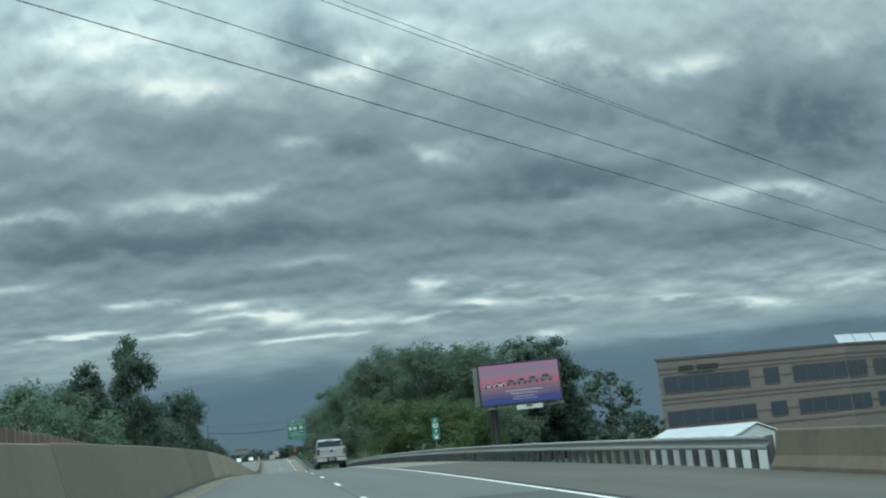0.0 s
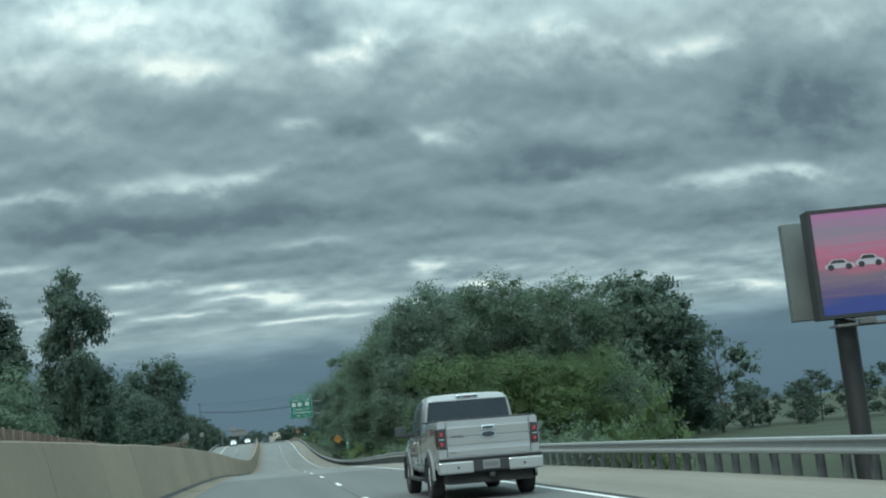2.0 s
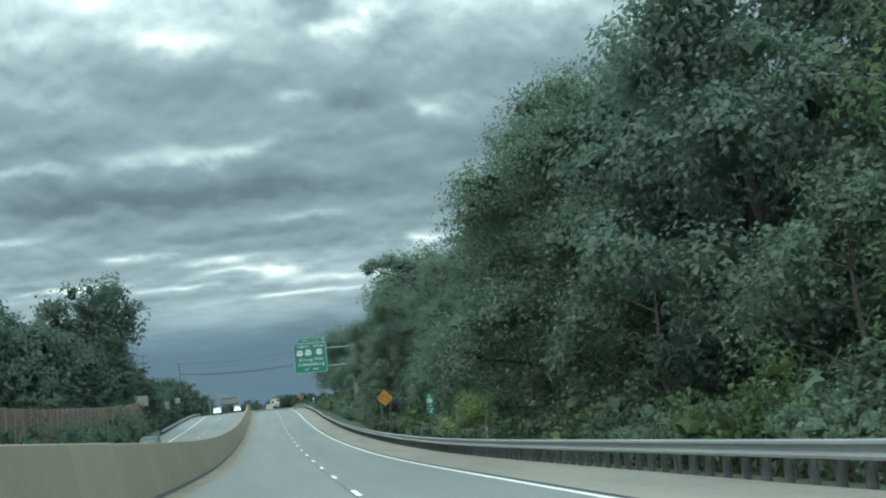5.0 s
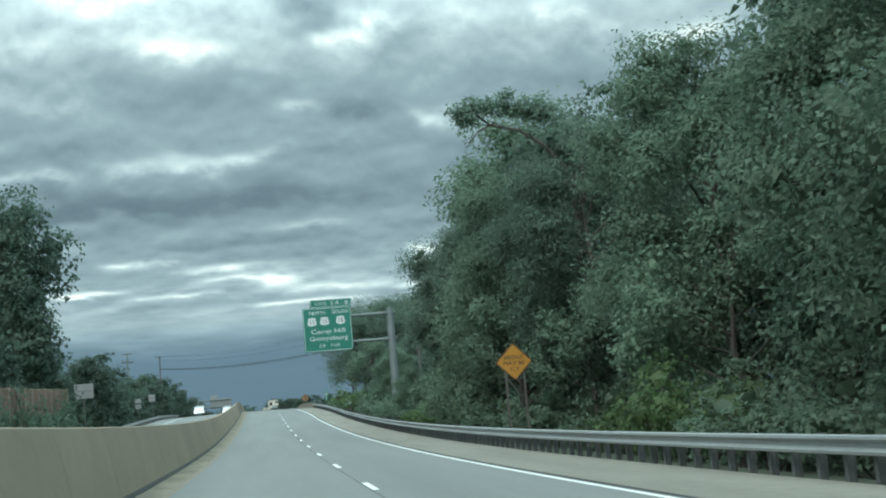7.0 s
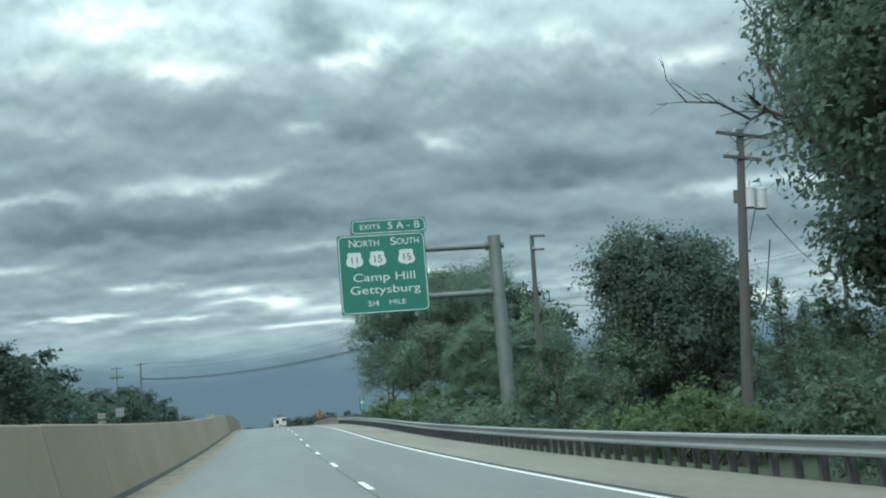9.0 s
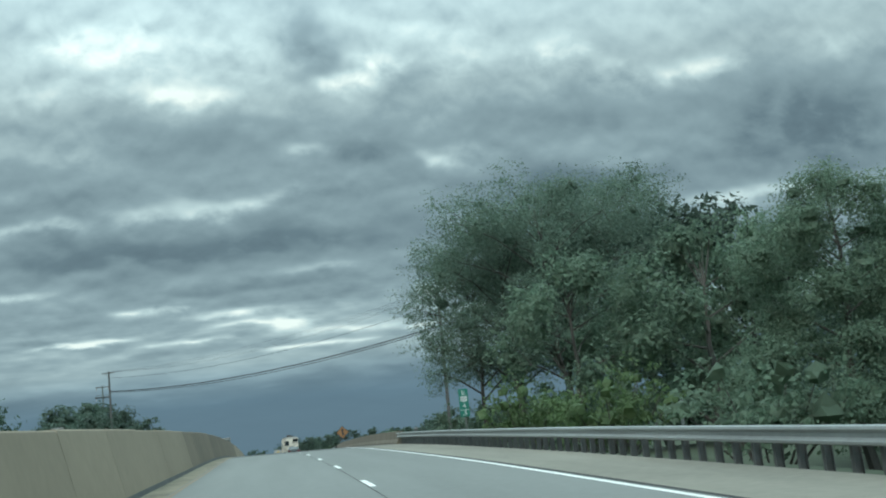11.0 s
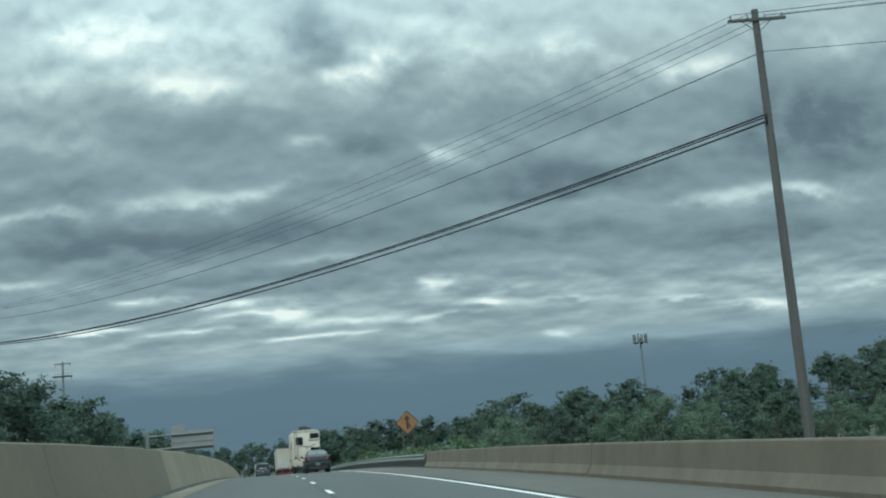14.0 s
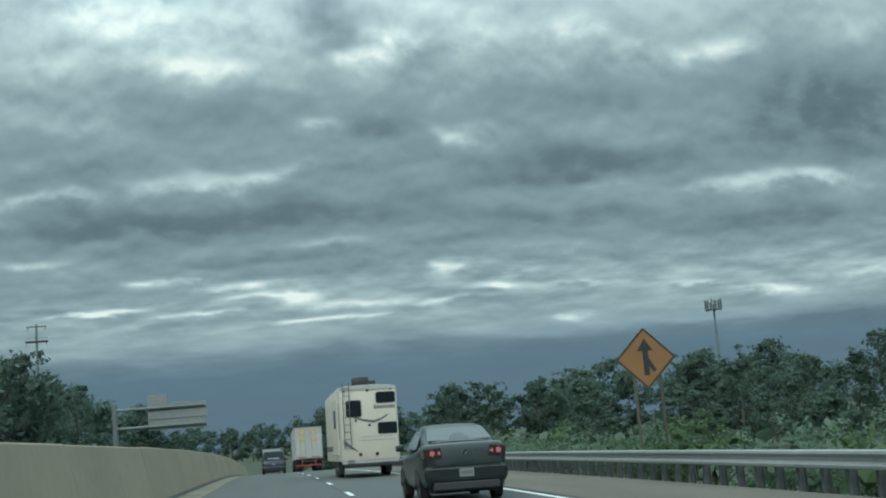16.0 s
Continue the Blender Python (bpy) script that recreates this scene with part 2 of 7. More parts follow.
# ---------------------------------------------------------------- materials
def material(name, base, rough=0.7, metal=0.0, vary=0.25, grain=8.0, stain=0.6, bump=0.15, per_object=0.0, per_island=0.0,
             streak=None, tint=None, coat=0.0, emit=None, emit_strength=0.0, translucent=0.0, world_space=False, spec=0.5):
    """Base colour broken up at two scales, with fine relief."""
    m = bpy.data.materials.new(name)
    m.use_nodes = True
    nt = m.node_tree
    N, L = nt.nodes, nt.links
    b = N["Principled BSDF"]
    b.inputs["Roughness"].default_value = rough
    b.inputs["Metallic"].default_value = metal
    b.inputs["Specular IOR Level"].default_value = spec
    b.inputs["Coat Weight"].default_value = coat
    b.inputs["Coat Roughness"].default_value = 0.05
    if world_space:
        vec = N.new("ShaderNodeNewGeometry").outputs["Position"]
    else:
        vec = N.new("ShaderNodeTexCoord").outputs["Object"]
    if streak:
        mp = N.new("ShaderNodeMapping")
        mp.inputs["Scale"].default_value = streak
        L.new(vec, mp.inputs[0])
        svec = mp.outputs[0]
    else:
        svec = vec

    def tex(v, scale, detail):
        n = N.new("ShaderNodeTexNoise")
        n.inputs["Scale"].default_value, n.inputs["Detail"].default_value = scale, detail
        L.new(v, n.inputs["Vector"])
        return n.outputs["Fac"]

    fine, wide = tex(vec, grain, 4), tex(svec, stain, 5)
    lo = tuple(c * (1 - vary) for c in base)
    hi = tuple(min(1, c * (1 + vary)) for c in (tint or base))
    r = N.new("ShaderNodeValToRGB")
    r.color_ramp.elements[0].position, r.color_ramp.elements[0].color = 0.32, (*lo, 1)
    r.color_ramp.elements[1].position, r.color_ramp.elements[1].color = 0.68, (*hi, 1)
    add = N.new("ShaderNodeMath")
    add.operation = "MULTIPLY_ADD"
    add.inputs[1].default_value, add.inputs[2].default_value = 0.35, 0.0
    L.new(fine, add.inputs[0])
    s = N.new("ShaderNodeMath")
    s.operation = "MULTIPLY_ADD"
    s.inputs[1].default_value = 0.65
    L.new(wide, s.inputs[0]); L.new(add.outputs[0], s.inputs[2])
    L.new(s.outputs[0], r.inputs[0])
    col = r.outputs[0]
    for amount, src in ((per_object, "ShaderNodeObjectInfo"), (per_island, "ShaderNodeNewGeometry")):
        if amount:
            n = N.new(src)
            rnd = n.outputs["Random"] if src == "ShaderNodeObjectInfo" else n.outputs["Random Per Island"]
            k = N.new("ShaderNodeMapRange")
            k.inputs[3].default_value, k.inputs[4].default_value = 1 - amount, 1 + amount
            L.new(rnd, k.inputs[0])
            mul = N.new("ShaderNodeVectorMath")
            mul.operation = "SCALE"
            L.new(col, mul.inputs[0]); L.new(k.outputs[0], mul.inputs["Scale"])
            col = mul.outputs[0]
    L.new(col, b.inputs["Base Color"])
    if bump:
        bp = N.new("ShaderNodeBump")
        bp.inputs["Strength"].default_value, bp.inputs["Distance"].default_value = bump, 0.02
        L.new(fine, bp.inputs["Height"]); L.new(bp.outputs[0], b.inputs["Normal"])
    if emit:
        b.inputs["Emission Color"].default_value = (*emit, 1)
        b.inputs["Emission Strength"].default_value = emit_strength
    if translucent:
        t = N.new("ShaderNodeBsdfTranslucent")
        L.new(col, t.inputs[0])
        mx = N.new("ShaderNodeMixShader")
        mx.inputs[0].default_value = translucent
        L.new(b.outputs[0], mx.inputs[1]); L.new(t.outputs[0], mx.inputs[2])
        L.new(mx.outputs[0], N["Material Output"].inputs["Surface"])
    return m


ROAD = material("road_concrete", (0.166, 0.175, 0.164), 0.8, vary=0.14, grain=5, stain=0.5, bump=0.1, streak=(1.2, 0.06, 1), world_space=True, per_object=0.03)
# Bridge deck grey, lowered further to stand in for dimmer light.
DECK = material("deck_concrete_dimmed", (0.070, 0.074, 0.070), 0.8, vary=0.16, grain=5, stain=0.5, bump=0.1, streak=(1.2, 0.06, 1), world_space=True)
# Road grey with the dimmer light of the first stretch put into it.
ROAD_DIMMED = material("road_concrete_dimmed", (0.116, 0.123, 0.116), 0.8, vary=0.16, grain=5, stain=0.5, bump=0.1, streak=(1.2, 0.06, 1), world_space=True)
SHOULDER = material("shoulder_concrete", (0.200, 0.188, 0.153), 0.9, vary=0.22, grain=4, stain=0.7, streak=(0.9, 0.12, 1), world_space=True)
# Bridge shoulder tan, also lowered to carry the dimmer light on it.
SHOULDER_BRIDGE = material("bridge_shoulder_dimmed", (0.090, 0.087, 0.073), 0.9, vary=0.2, grain=4, stain=0.7, streak=(0.9, 0.12, 1), world_space=True)
SHOULDER_FAR = material("dusty_tan_shoulder", (0.112, 0.100, 0.078), 0.9, vary=0.25, grain=4, stain=0.7, streak=(0.9, 0.12, 1), world_space=True)
GRIT = material("road_grit", (0.215, 0.185, 0.132), 0.95, vary=0.4, grain=6, stain=1.2, streak=(1, 0.3, 1), world_space=True)
BARRIER = material("barrier_concrete", (0.262, 0.214, 0.152), 0.85, vary=0.13, grain=3, stain=0.7, streak=(1, 0.28, 0.30), bump=0.25, world_space=True, per_object=0.07)
# Same barrier concrete with dimmer light at two stretches put into its colour.
BARRIER_DIMMED = material("barrier_concrete_dimmed", (0.168, 0.137, 0.097), 0.85, vary=0.14, grain=3, stain=0.7, streak=(1, 0.28, 0.30), bump=0.25, world_space=True, per_object=0.07)
PARAPET = material("parapet_concrete", (0.124, 0.107, 0.079), 0.85, vary=0.2, grain=3, stain=0.9, streak=(1, 1.2, 0.22), bump=0.25, world_space=True, per_object=0.05)
DARK = material("joint_filler", (0.03, 0.03, 0.03), 0.9, vary=0.2, bump=0)
WHITE_LINE = material("white_paint", (0.75, 0.76, 0.72), 0.6, vary=0.12, grain=14, stain=2.0)
YELLOW_LINE = material("yellow_paint", (0.215, 0.160, 0.105), 0.7, vary=0.25, grain=14, stain=2.0)
GALV = material("galvanised_steel", (0.29, 0.31, 0.305), 0.58, metal=0.4, vary=0.18, grain=5, stain=0.6, streak=(1, 0.15, 3), world_space=True)
# Weathered steel, its grey lowered to carry the shade under the rail beam.
POST = material("weathered_shaded_steel", (0.115, 0.122, 0.118), 0.75, metal=0.2, vary=0.25, per_object=0.15)
SIGN_POST = material("rusty_sign_post", (0.062, 0.058, 0.050), 0.85, vary=0.3, per_object=0.1)
MAST = material("mast_steel", (0.14, 0.165, 0.157), 0.6, metal=0.4, vary=0.15, grain=3, stain=0.8)
GRASS = material("rough_grass", (0.032, 0.046, 0.022), 0.95, vary=0.5, grain=1.5, stain=0.05, bump=0.5, world_space=True)
BARK = material("bark", (0.062, 0.058, 0.050), 0.9, vary=0.35, grain=10, stain=2, streak=(3, 3, 0.5))
LEAF = material("leaf_dark", (0.130, 0.188, 0.142), 0.5, vary=0.2, grain=0.8, stain=0.25, bump=0, per_island=0.18, per_object=0.15, translucent=0.5, spec=0.2)
# Leaf green lowered a third; these trees' dimmer light is put into it.
LEAF_FAR = material("leaf_green_dimmed", (0.082, 0.124, 0.094), 0.5, vary=0.2, grain=0.8, stain=0.25, bump=0, per_island=0.18, per_object=0.2, translucent=0.5, spec=0.2)
LEAF_DEEP = material("leaf_blackish_green", (0.098, 0.142, 0.112), 0.5, vary=0.2, grain=0.8, stain=0.25, bump=0, per_island=0.18, per_object=0.2, translucent=0.5, spec=0.2)
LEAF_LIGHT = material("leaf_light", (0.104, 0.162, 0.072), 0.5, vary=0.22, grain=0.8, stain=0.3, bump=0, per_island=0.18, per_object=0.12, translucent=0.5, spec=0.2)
LEAF_YOUNG = material("leaf_young_yellow_green", (0.200, 0.290, 0.115), 0.5, vary=0.22, grain=0.8, stain=0.3, bump=0, per_island=0.18, per_object=0.12, translucent=0.5, spec=0.2)
LEAF_MID = material("leaf_mid", (0.138, 0.202, 0.140), 0.5, vary=0.2, grain=0.8, stain=0.3, bump=0, per_island=0.18, per_object=0.15, translucent=0.5, spec=0.2)
POLE_WOOD = material("pole_wood", (0.078, 0.078, 0.074), 0.9, vary=0.25, grain=12, stain=1.5, streak=(4, 4, 0.3))
WIRE = material("cable_black", (0.02, 0.022, 0.025), 0.7, vary=0.1, bump=0)
PORCELAIN = material("insulator", (0.30, 0.30, 0.29), 0.3, vary=0.1, bump=0)
TRANSFORMER = material("transformer_grey", (0.42, 0.46, 0.46), 0.5, vary=0.1)
SIGN_GREEN = material("sign_green", (0.004, 0.125, 0.088), 0.5, vary=0.06, grain=2, stain=0.7, bump=0)
SIGN_WHITE = material("sign_white", (0.460, 0.500, 0.485), 0.5, vary=0.04, bump=0)
SIGN_BLACK = material("sign_black", (0.02, 0.02, 0.02), 0.5, vary=0.1, bump=0)
SIGN_AMBER = material("sign_amber", (0.36, 0.170, 0.020), 0.5, vary=0.08, grain=2, stain=0.9, bump=0)
SIGN_ORANGE = material("sign_orange_yellow", (0.22, 0.105, 0.038), 0.5, vary=0.08, grain=2, stain=0.9, bump=0)
ALU = material("sign_back_aluminium", (0.21, 0.22, 0.215), 0.5, metal=0.5, vary=0.12, grain=2, stain=0.5)
FENCE = material("noise_wall_brown", (0.20, 0.135, 0.10), 0.9, vary=0.25, grain=6, stain=0.8, per_object=0.12)
FENCE_POST = material("noise_wall_post", (0.27, 0.22, 0.18), 0.9, vary=0.2, per_object=0.08)
STUCCO = material("building_stucco", (0.145, 0.133, 0.12), 0.9, vary=0.1, grain=2, stain=0.2)
STUCCO_BAND = material("building_band", (0.088, 0.078, 0.071), 0.9, vary=0.1, grain=2, stain=0.2)
DARK_GLASS = material("dark_window_glass", (0.018, 0.024, 0.03), 0.06, vary=0.1, bump=0, spec=0.6)
ROOF_METAL = material("white_metal_roof", (0.55, 0.60, 0.62), 0.4, metal=0.3, vary=0.08, grain=2, stain=0.4)

# ---------------------------------------------------------------- building helpers
def part(name, bm, mat, parent=None, label="", smooth=None):
    """One bmesh as one mesh object, under a thing or a part."""
    if smooth is not None:
        for f in bm.faces:
            f.smooth = True
        lim = radians(smooth)
        for e in bm.edges:
            e.smooth = len(e.link_faces) == 2 and e.calc_face_angle(0) < lim
    me = bpy.data.meshes.new(name)
    bm.to_mesh(me)
    bm.free()
    me.materials.append(mat)
    ob = new(name, me)
    if parent:
        ob.parent = parent
    if label:
        tagged(ob, label)
    return ob


def mesh_part(name, verts, faces, mat, parent=None, label=""):
    me = bpy.data.meshes.new(name)
    me.from_pydata(verts, [], faces)
    me.materials.append(mat)
    ob = new(name, me)
    if parent:
        ob.parent = parent
    if label:
        tagged(ob, label)
    return ob


def thing(name, label, category, m=None, group="", kind=""):
    ob = new(name)
    ob.empty_display_size = 0.2
    if m is not None:
        ob.matrix_world = m
    return tagged(ob, label, category, group, kind)


def add_box(bm, x0, x1, y0, y1, z0, z1, bevel=0.0, m=None):
    mm = Matrix.Translation(((x0 + x1) / 2, (y0 + y1) / 2, (z0 + z1) / 2)) @ Matrix.Diagonal((x1 - x0, y1 - y0, z1 - z0, 1))
    r = bmesh.ops.create_cube(bm, size=1, matrix=(m @ mm) if m else mm)
    if bevel:
        es = list({e for v in r["verts"] for e in v.link_edges})
        bmesh.ops.bevel(bm, geom=es, offset=bevel, segments=2, profile=0.5, affect="EDGES")
    return bm


def box(x0, x1, y0, y1, z0, z1, bevel=0.0):
    return add_box(bmesh.new(), x0, x1, y0, y1, z0, z1, bevel)


def add_rod(bm, p, q, r0, r1=None, n=8, caps=True):
    p, q = Vector(p), Vector(q)
    d = q - p
    m = Matrix.Translation((p + q) / 2) @ d.to_track_quat("Z", "Y").to_matrix().to_4x4()
    bmesh.ops.create_cone(bm, cap_ends=caps, segments=n, radius1=r0, radius2=r0 if r1 is None else r1, depth=d.length, matrix=m)
    return bm


def rod(p, q, r0, r1=None, n=8):
    return add_rod(bmesh.new(), p, q, r0, r1, n)


def plate(outline, depth, axis="y"):
    """A flat outline in x, z given thickness towards +y."""
    bm = bmesh.new()
    vs = [bm.verts.new((x, 0, z)) for x, z in outline]
    f = bm.faces.new(vs)
    r = bmesh.ops.extrude_face_region(bm, geom=[f])
    bmesh.ops.translate(bm, verts=[v for v in r["geom"] if isinstance(v, bmesh.types.BMVert)], vec=(0, depth, 0))
    bmesh.ops.recalc_face_normals(bm, faces=bm.faces)
    return bm


def rounded(w, h, r, n=5):
    pts = []
    for cx, cz, a0 in ((w / 2 - r, h / 2 - r, 0), (-w / 2 + r, h / 2 - r, 90), (-w / 2 + r, -h / 2 + r, 180), (w / 2 - r, -h / 2 + r, 270)):
        for i in range(n):
            a = radians(a0 + 90 * i / (n - 1))
            pts.append((cx + r * math.cos(a), cz + r * math.sin(a)))
    return pts


def lettering(text, size, mat, parent, x, z, y=-0.012, name="letter", spacing=1.0, width=None):
    cu = bpy.data.curves.new("text", "FONT")
    cu.body, cu.size, cu.align_x, cu.align_y, cu.extrude = text, size, "CENTER", "CENTER", 0.003
    cu.space_character = spacing
    cu.resolution_u = 4
    tmp = new("text", cu)
    bpy.context.view_layer.update()
    me = bpy.data.meshes.new_from_object(tmp.evaluated_get(bpy.context.evaluated_depsgraph_get()))
    bpy.data.objects.remove(tmp)
    xs = [v.co.x for v in me.vertices]
    k = width / (max(xs) - min(xs)) if width else 1.0
    me.transform(Matrix.Translation((x, y, z)) @ Matrix.Rotation(radians(90), 4, "X") @ Matrix.Diagonal((k, 1, 1, 1)))
    # each character becomes a mesh of its own
    bm = bmesh.new()
    bm.from_mesh(me)
    bpy.data.meshes.remove(me)
    left, groups = set(bm.faces), []
    while left:
        todo, isle = [left.pop()], []
        while todo:
            f = todo.pop()
            isle.append(f)
            for v in f.verts:
                for g in v.link_faces:
                    if g in left:
                        left.discard(g)
                        todo.append(g)
        xs = [v.co.x for f in isle for v in f.verts]
        groups.append([min(xs), max(xs), isle])
    groups.sort(key=lambda g: g[0])
    letters = []
    for g in groups:
        if letters and g[0] < letters[-1][1] - 0.4 * (g[1] - g[0]):
            letters[-1][1] = max(letters[-1][1], g[1])
            letters[-1][2] += g[2]
        else:
            letters.append(g)
    for lo, hi, isle in letters:
        index, verts, faces = {}, [], []
        for f in isle:
            for v in f.verts:
                if v not in index:
                    index[v] = len(verts)
                    verts.append(v.co.copy())
            faces.append([index[v] for v in f.verts])
        mesh_part(name, verts, faces, mat, parent)
    bm.free()


# ---------------------------------------------------------------- the road's line
# height and sideways place of the road's middle every 40 m from y = -60 m
ROAD_Z = [-1.78, -0.71, 0.0, 0.36, 0.32, -0.11, -0.96, -1.63, -1.69, -1.22, -0.23, 1.09, 2.21, 2.82, 2.91, 2.67, 2.15, 1.32, 0.17, -1.29, -3.07]
ROAD_X = [-0.29, -0.14, 0.0, 0.17, 0.30, 0.36, 0.75, 1.15, 1.25, 1.28, 1.26, 1.26, 0.89, 0.57, 0.33, 0.0, -0.54, -1.14, -1.73, -2.33, -2.92]


def along(y, knots):
    u = (y + 60) / 40
    if u > len(knots) - 3:
        last = len(knots) - 3
        slope = knots[last + 1] - knots[last]
        far = u - last
        return knots[last] + slope * min(far, 5)
    i = max(int(u), 1)
    s = u - i
    a, b, c, d = knots[i - 1:i + 3]
    return (a * (-.5 * s + s * s - .5 * s ** 3) + b * (1 - 2.5 * s * s + 1.5 * s ** 3) + c * (.5 * s + 2 * s * s - 1.5 * s ** 3) + d * (-.5 * s * s + .5 * s ** 3))


def road_x(y):
    return along(y, ROAD_X)


def road_z(y, X=0.0):
    """Height of the paved surface, X metres beside the road's line: both sides fall away from the median."""
    return along(y, ROAD_Z) - 0.019 * X if X > -3.9 else along(y, ROAD_Z) + 0.019 * 3.9 + 0.016 * (X + 3.9)


def at(X, y, H=0.0):
    return Vector((road_x(y) + X, y, road_z(y, X) + H))


def tube_path(pts, r, n=5):
    """A continuous round cable through the points."""
    verts, faces = [], []
    for i, p in enumerate(pts):
        d = pts[min(i + 1, len(pts) - 1)] - pts[max(i - 1, 0)]
        rot = d.to_track_quat("Z", "Y")
        verts += [p + rot @ Vector((r * math.cos(2 * math.pi * k / n), r * math.sin(2 * math.pi * k / n), 0)) for k in range(n)]
    for i in range(len(pts) - 1):
        for k in range(n):
            faces.append((i * n + k, i * n + (k + 1) % n, (i + 1) * n + (k + 1) % n, (i + 1) * n + k))
    return verts, faces


def sweep(profile, y0, y1, step, closed=True, offset=None):
    """A cross section of (X, H) points drawn along the road."""
    n = max(1, round((y1 - y0) / step))
    k = len(profile)
    verts, faces = [], []
    for i in range(n + 1):
        y = y0 + (y1 - y0) * i / n
        o = offset(y) if offset else 0.0
        verts += [at(X + o, y, H) for X, H in profile]
    for i in range(n):
        for j in range(k if closed else k - 1):
            a, b = i * k + j, i * k + (j + 1) % k
            faces.append((a, b, b + k, a + k))
    if closed:
        faces.append(tuple(range(k - 1, -1, -1)))
        faces.append(tuple(n * k + j for j in range(k)))
    return verts, faces


def rail_x(y):
    """Where the kerbside barrier stands: the shoulder is wider near the two bridges."""
    if y < 130:
        return 8.35 + 2.0 * min(1, max(0, (130 - y) / 100))
    return 8.35 + 0.5 * min(1, max(0, (y - 480) / 30))


# ---------------------------------------------------------------- ground and road
def land_z(X, y):
    """Lie of the land: level with the road along it, lower beside the bridges, rolling and wooded far off."""
    base = along(max(min(y, 700), -60), ROAD_Z)
    low = 1.2 + 5.0 / (1 + math.exp((y - 110) / 10)) + 4.5 * math.exp(-((y - 475) / 38) ** 2)
    side = max(0.0, min(1.0, ((X if X > 0 else -X - 6) - 10.6) / 7))
    z = base - 0.35 - 0.12 * min(max(abs(X), 0), 11) / 11 - side * low
    far = max(0.0, min(1.0, (math.hypot(X, y - 300) - 450) / 900))
    return z * (1 - far) + far * (-6 + 5 * noise.noise((X / 420, y / 420, 0)))


def build_ground():
    xs = [-2600, -1500, -900, -550, -330, -200, -130, -90, -60, -45, -34, -28, -24, -20, -17.5, -15, -8, -3, 3, 8, 11, 13, 15, 17.5, 20, 24, 30, 38, 50, 70, 100, 150, 230, 350, 560, 900, 1500, 2600]
    ys = [-900, -500, -260, -140] + list(range(-80, 760, 10)) + [780, 820, 880, 960, 1080, 1250, 1500, 1900, 2500, 3300]
    k = len(xs)
    verts = [(x + road_x(min(max(y, -60), 700)), y, land_z(x, y)) for y in ys for x in xs]
    faces = [(j * k + i, j * k + i + 1, (j + 1) * k + i + 1, (j + 1) * k + i) for j in range(len(ys) - 1) for i in range(k - 1)]
    g = mesh_part("ground", verts, faces, GRASS)
    for p in g.data.polygons:
        p.use_smooth = True
    tagged(g, "rough green verge and wooded land beside the highway", "ground", kind="structure")


build_ground()

road = thing("road", "two lanes of worn grey concrete highway over two bridges", "road", kind="structure")
for a, b, mat, lab in ((-60, 24, DECK, "darker grey bridge deck"), (24, 120, ROAD_DIMMED, "darker worn pavement"), (120, 421, ROAD, "pale concrete pavement"), (421, 497, DECK, "darker grey bridge deck"), (497, 760, DECK, "darker grey pavement")):
    mesh_part("road_surface", *sweep([(-3.3, 0), (5.75, 0), (5.75, -0.3), (-3.3, -0.3)], a, b, 4), mat, road, lab)


def shoulder_slab(y0, y1, mat, parent=None, label=""):
    verts, faces = [], []
    n = round((y1 - y0) / 5)
    for i in range(n + 1):
        y = y0 + (y1 - y0) * i / n
        o = rail_x(y) + 0.12
        verts += [at(5.75, y, -0.004), at(o, y, -0.004), at(o, y, -0.5), at(5.75, y, -0.5)]
    for i in range(n):
        for j in range(4):
            faces.append((4 * i + j, 4 * i + (j + 1) % 4, 4 * i + 4 + (j + 1) % 4, 4 * i + 4 + j))
    return mesh_part("road_shoulder" if parent is None else "shoulder_slab", verts, faces, mat, parent, label)


shoulder = shoulder_slab(60, 421, SHOULDER)
shoulder_slab(-60, 60, SHOULDER_BRIDGE, shoulder, "darker shoulder on the bridge")
shoulder_slab(421, 497, SHOULDER_BRIDGE, shoulder, "darker shoulder on the bridge")
shoulder_slab(497, 760, SHOULDER_FAR, shoulder, "dusty tan shoulder past the bridge")
tagged(shoulder, "tan dusty concrete shoulder beside the highway lanes", "shoulder", kind="structure")
opposite = mesh_part("road", *sweep([(-16.4, 0), (-4.4, 0), (-4.4, -0.3), (-16.4, -0.3)], -60, 760, 8), ROAD)
tagged(opposite, "pale concrete carriageway for oncoming traffic beyond the median", "road", kind="structure")
mesh_part("median_base", *sweep([(-4.4, -0.002), (-3.3, -0.002), (-3.3, -0.3), (-4.4, -0.3)], -60, 760, 8), SHOULDER, road)

# painted lines and joints, a few millimetres proud
mesh_part("edge_line", *sweep([(5.46, 0.004), (5.60, 0.004)], -60, 760, 4, closed=False), WHITE_LINE, road, "solid white edge line")
mesh_part("edge_joint", *sweep([(5.70, 0.005), (5.82, 0.005)], -60, 760, 4, closed=False), DARK, road, "dark shoulder joint")
mesh_part("lane_joint", *sweep([(1.80, 0.004), (1.825, 0.004)], -60, 760, 4, closed=False), DARK, road)
mesh_part("median_line", *sweep([(-2.62, 0.004), (-2.50, 0.004)], -60, 760, 4, closed=False), YELLOW_LINE, road, "worn yellow median line")
mesh_part("grit_strip", *sweep([(-3.34, 0.012), (-2.66, 0.004)], -60, 760, 4, closed=False), GRIT, road, "tan grit along the barrier's foot")
mesh_part("edge_line", *sweep([(-13.2, 0.004), (-13.05, 0.004)], -60, 760, 6, closed=False), WHITE_LINE, opposite)
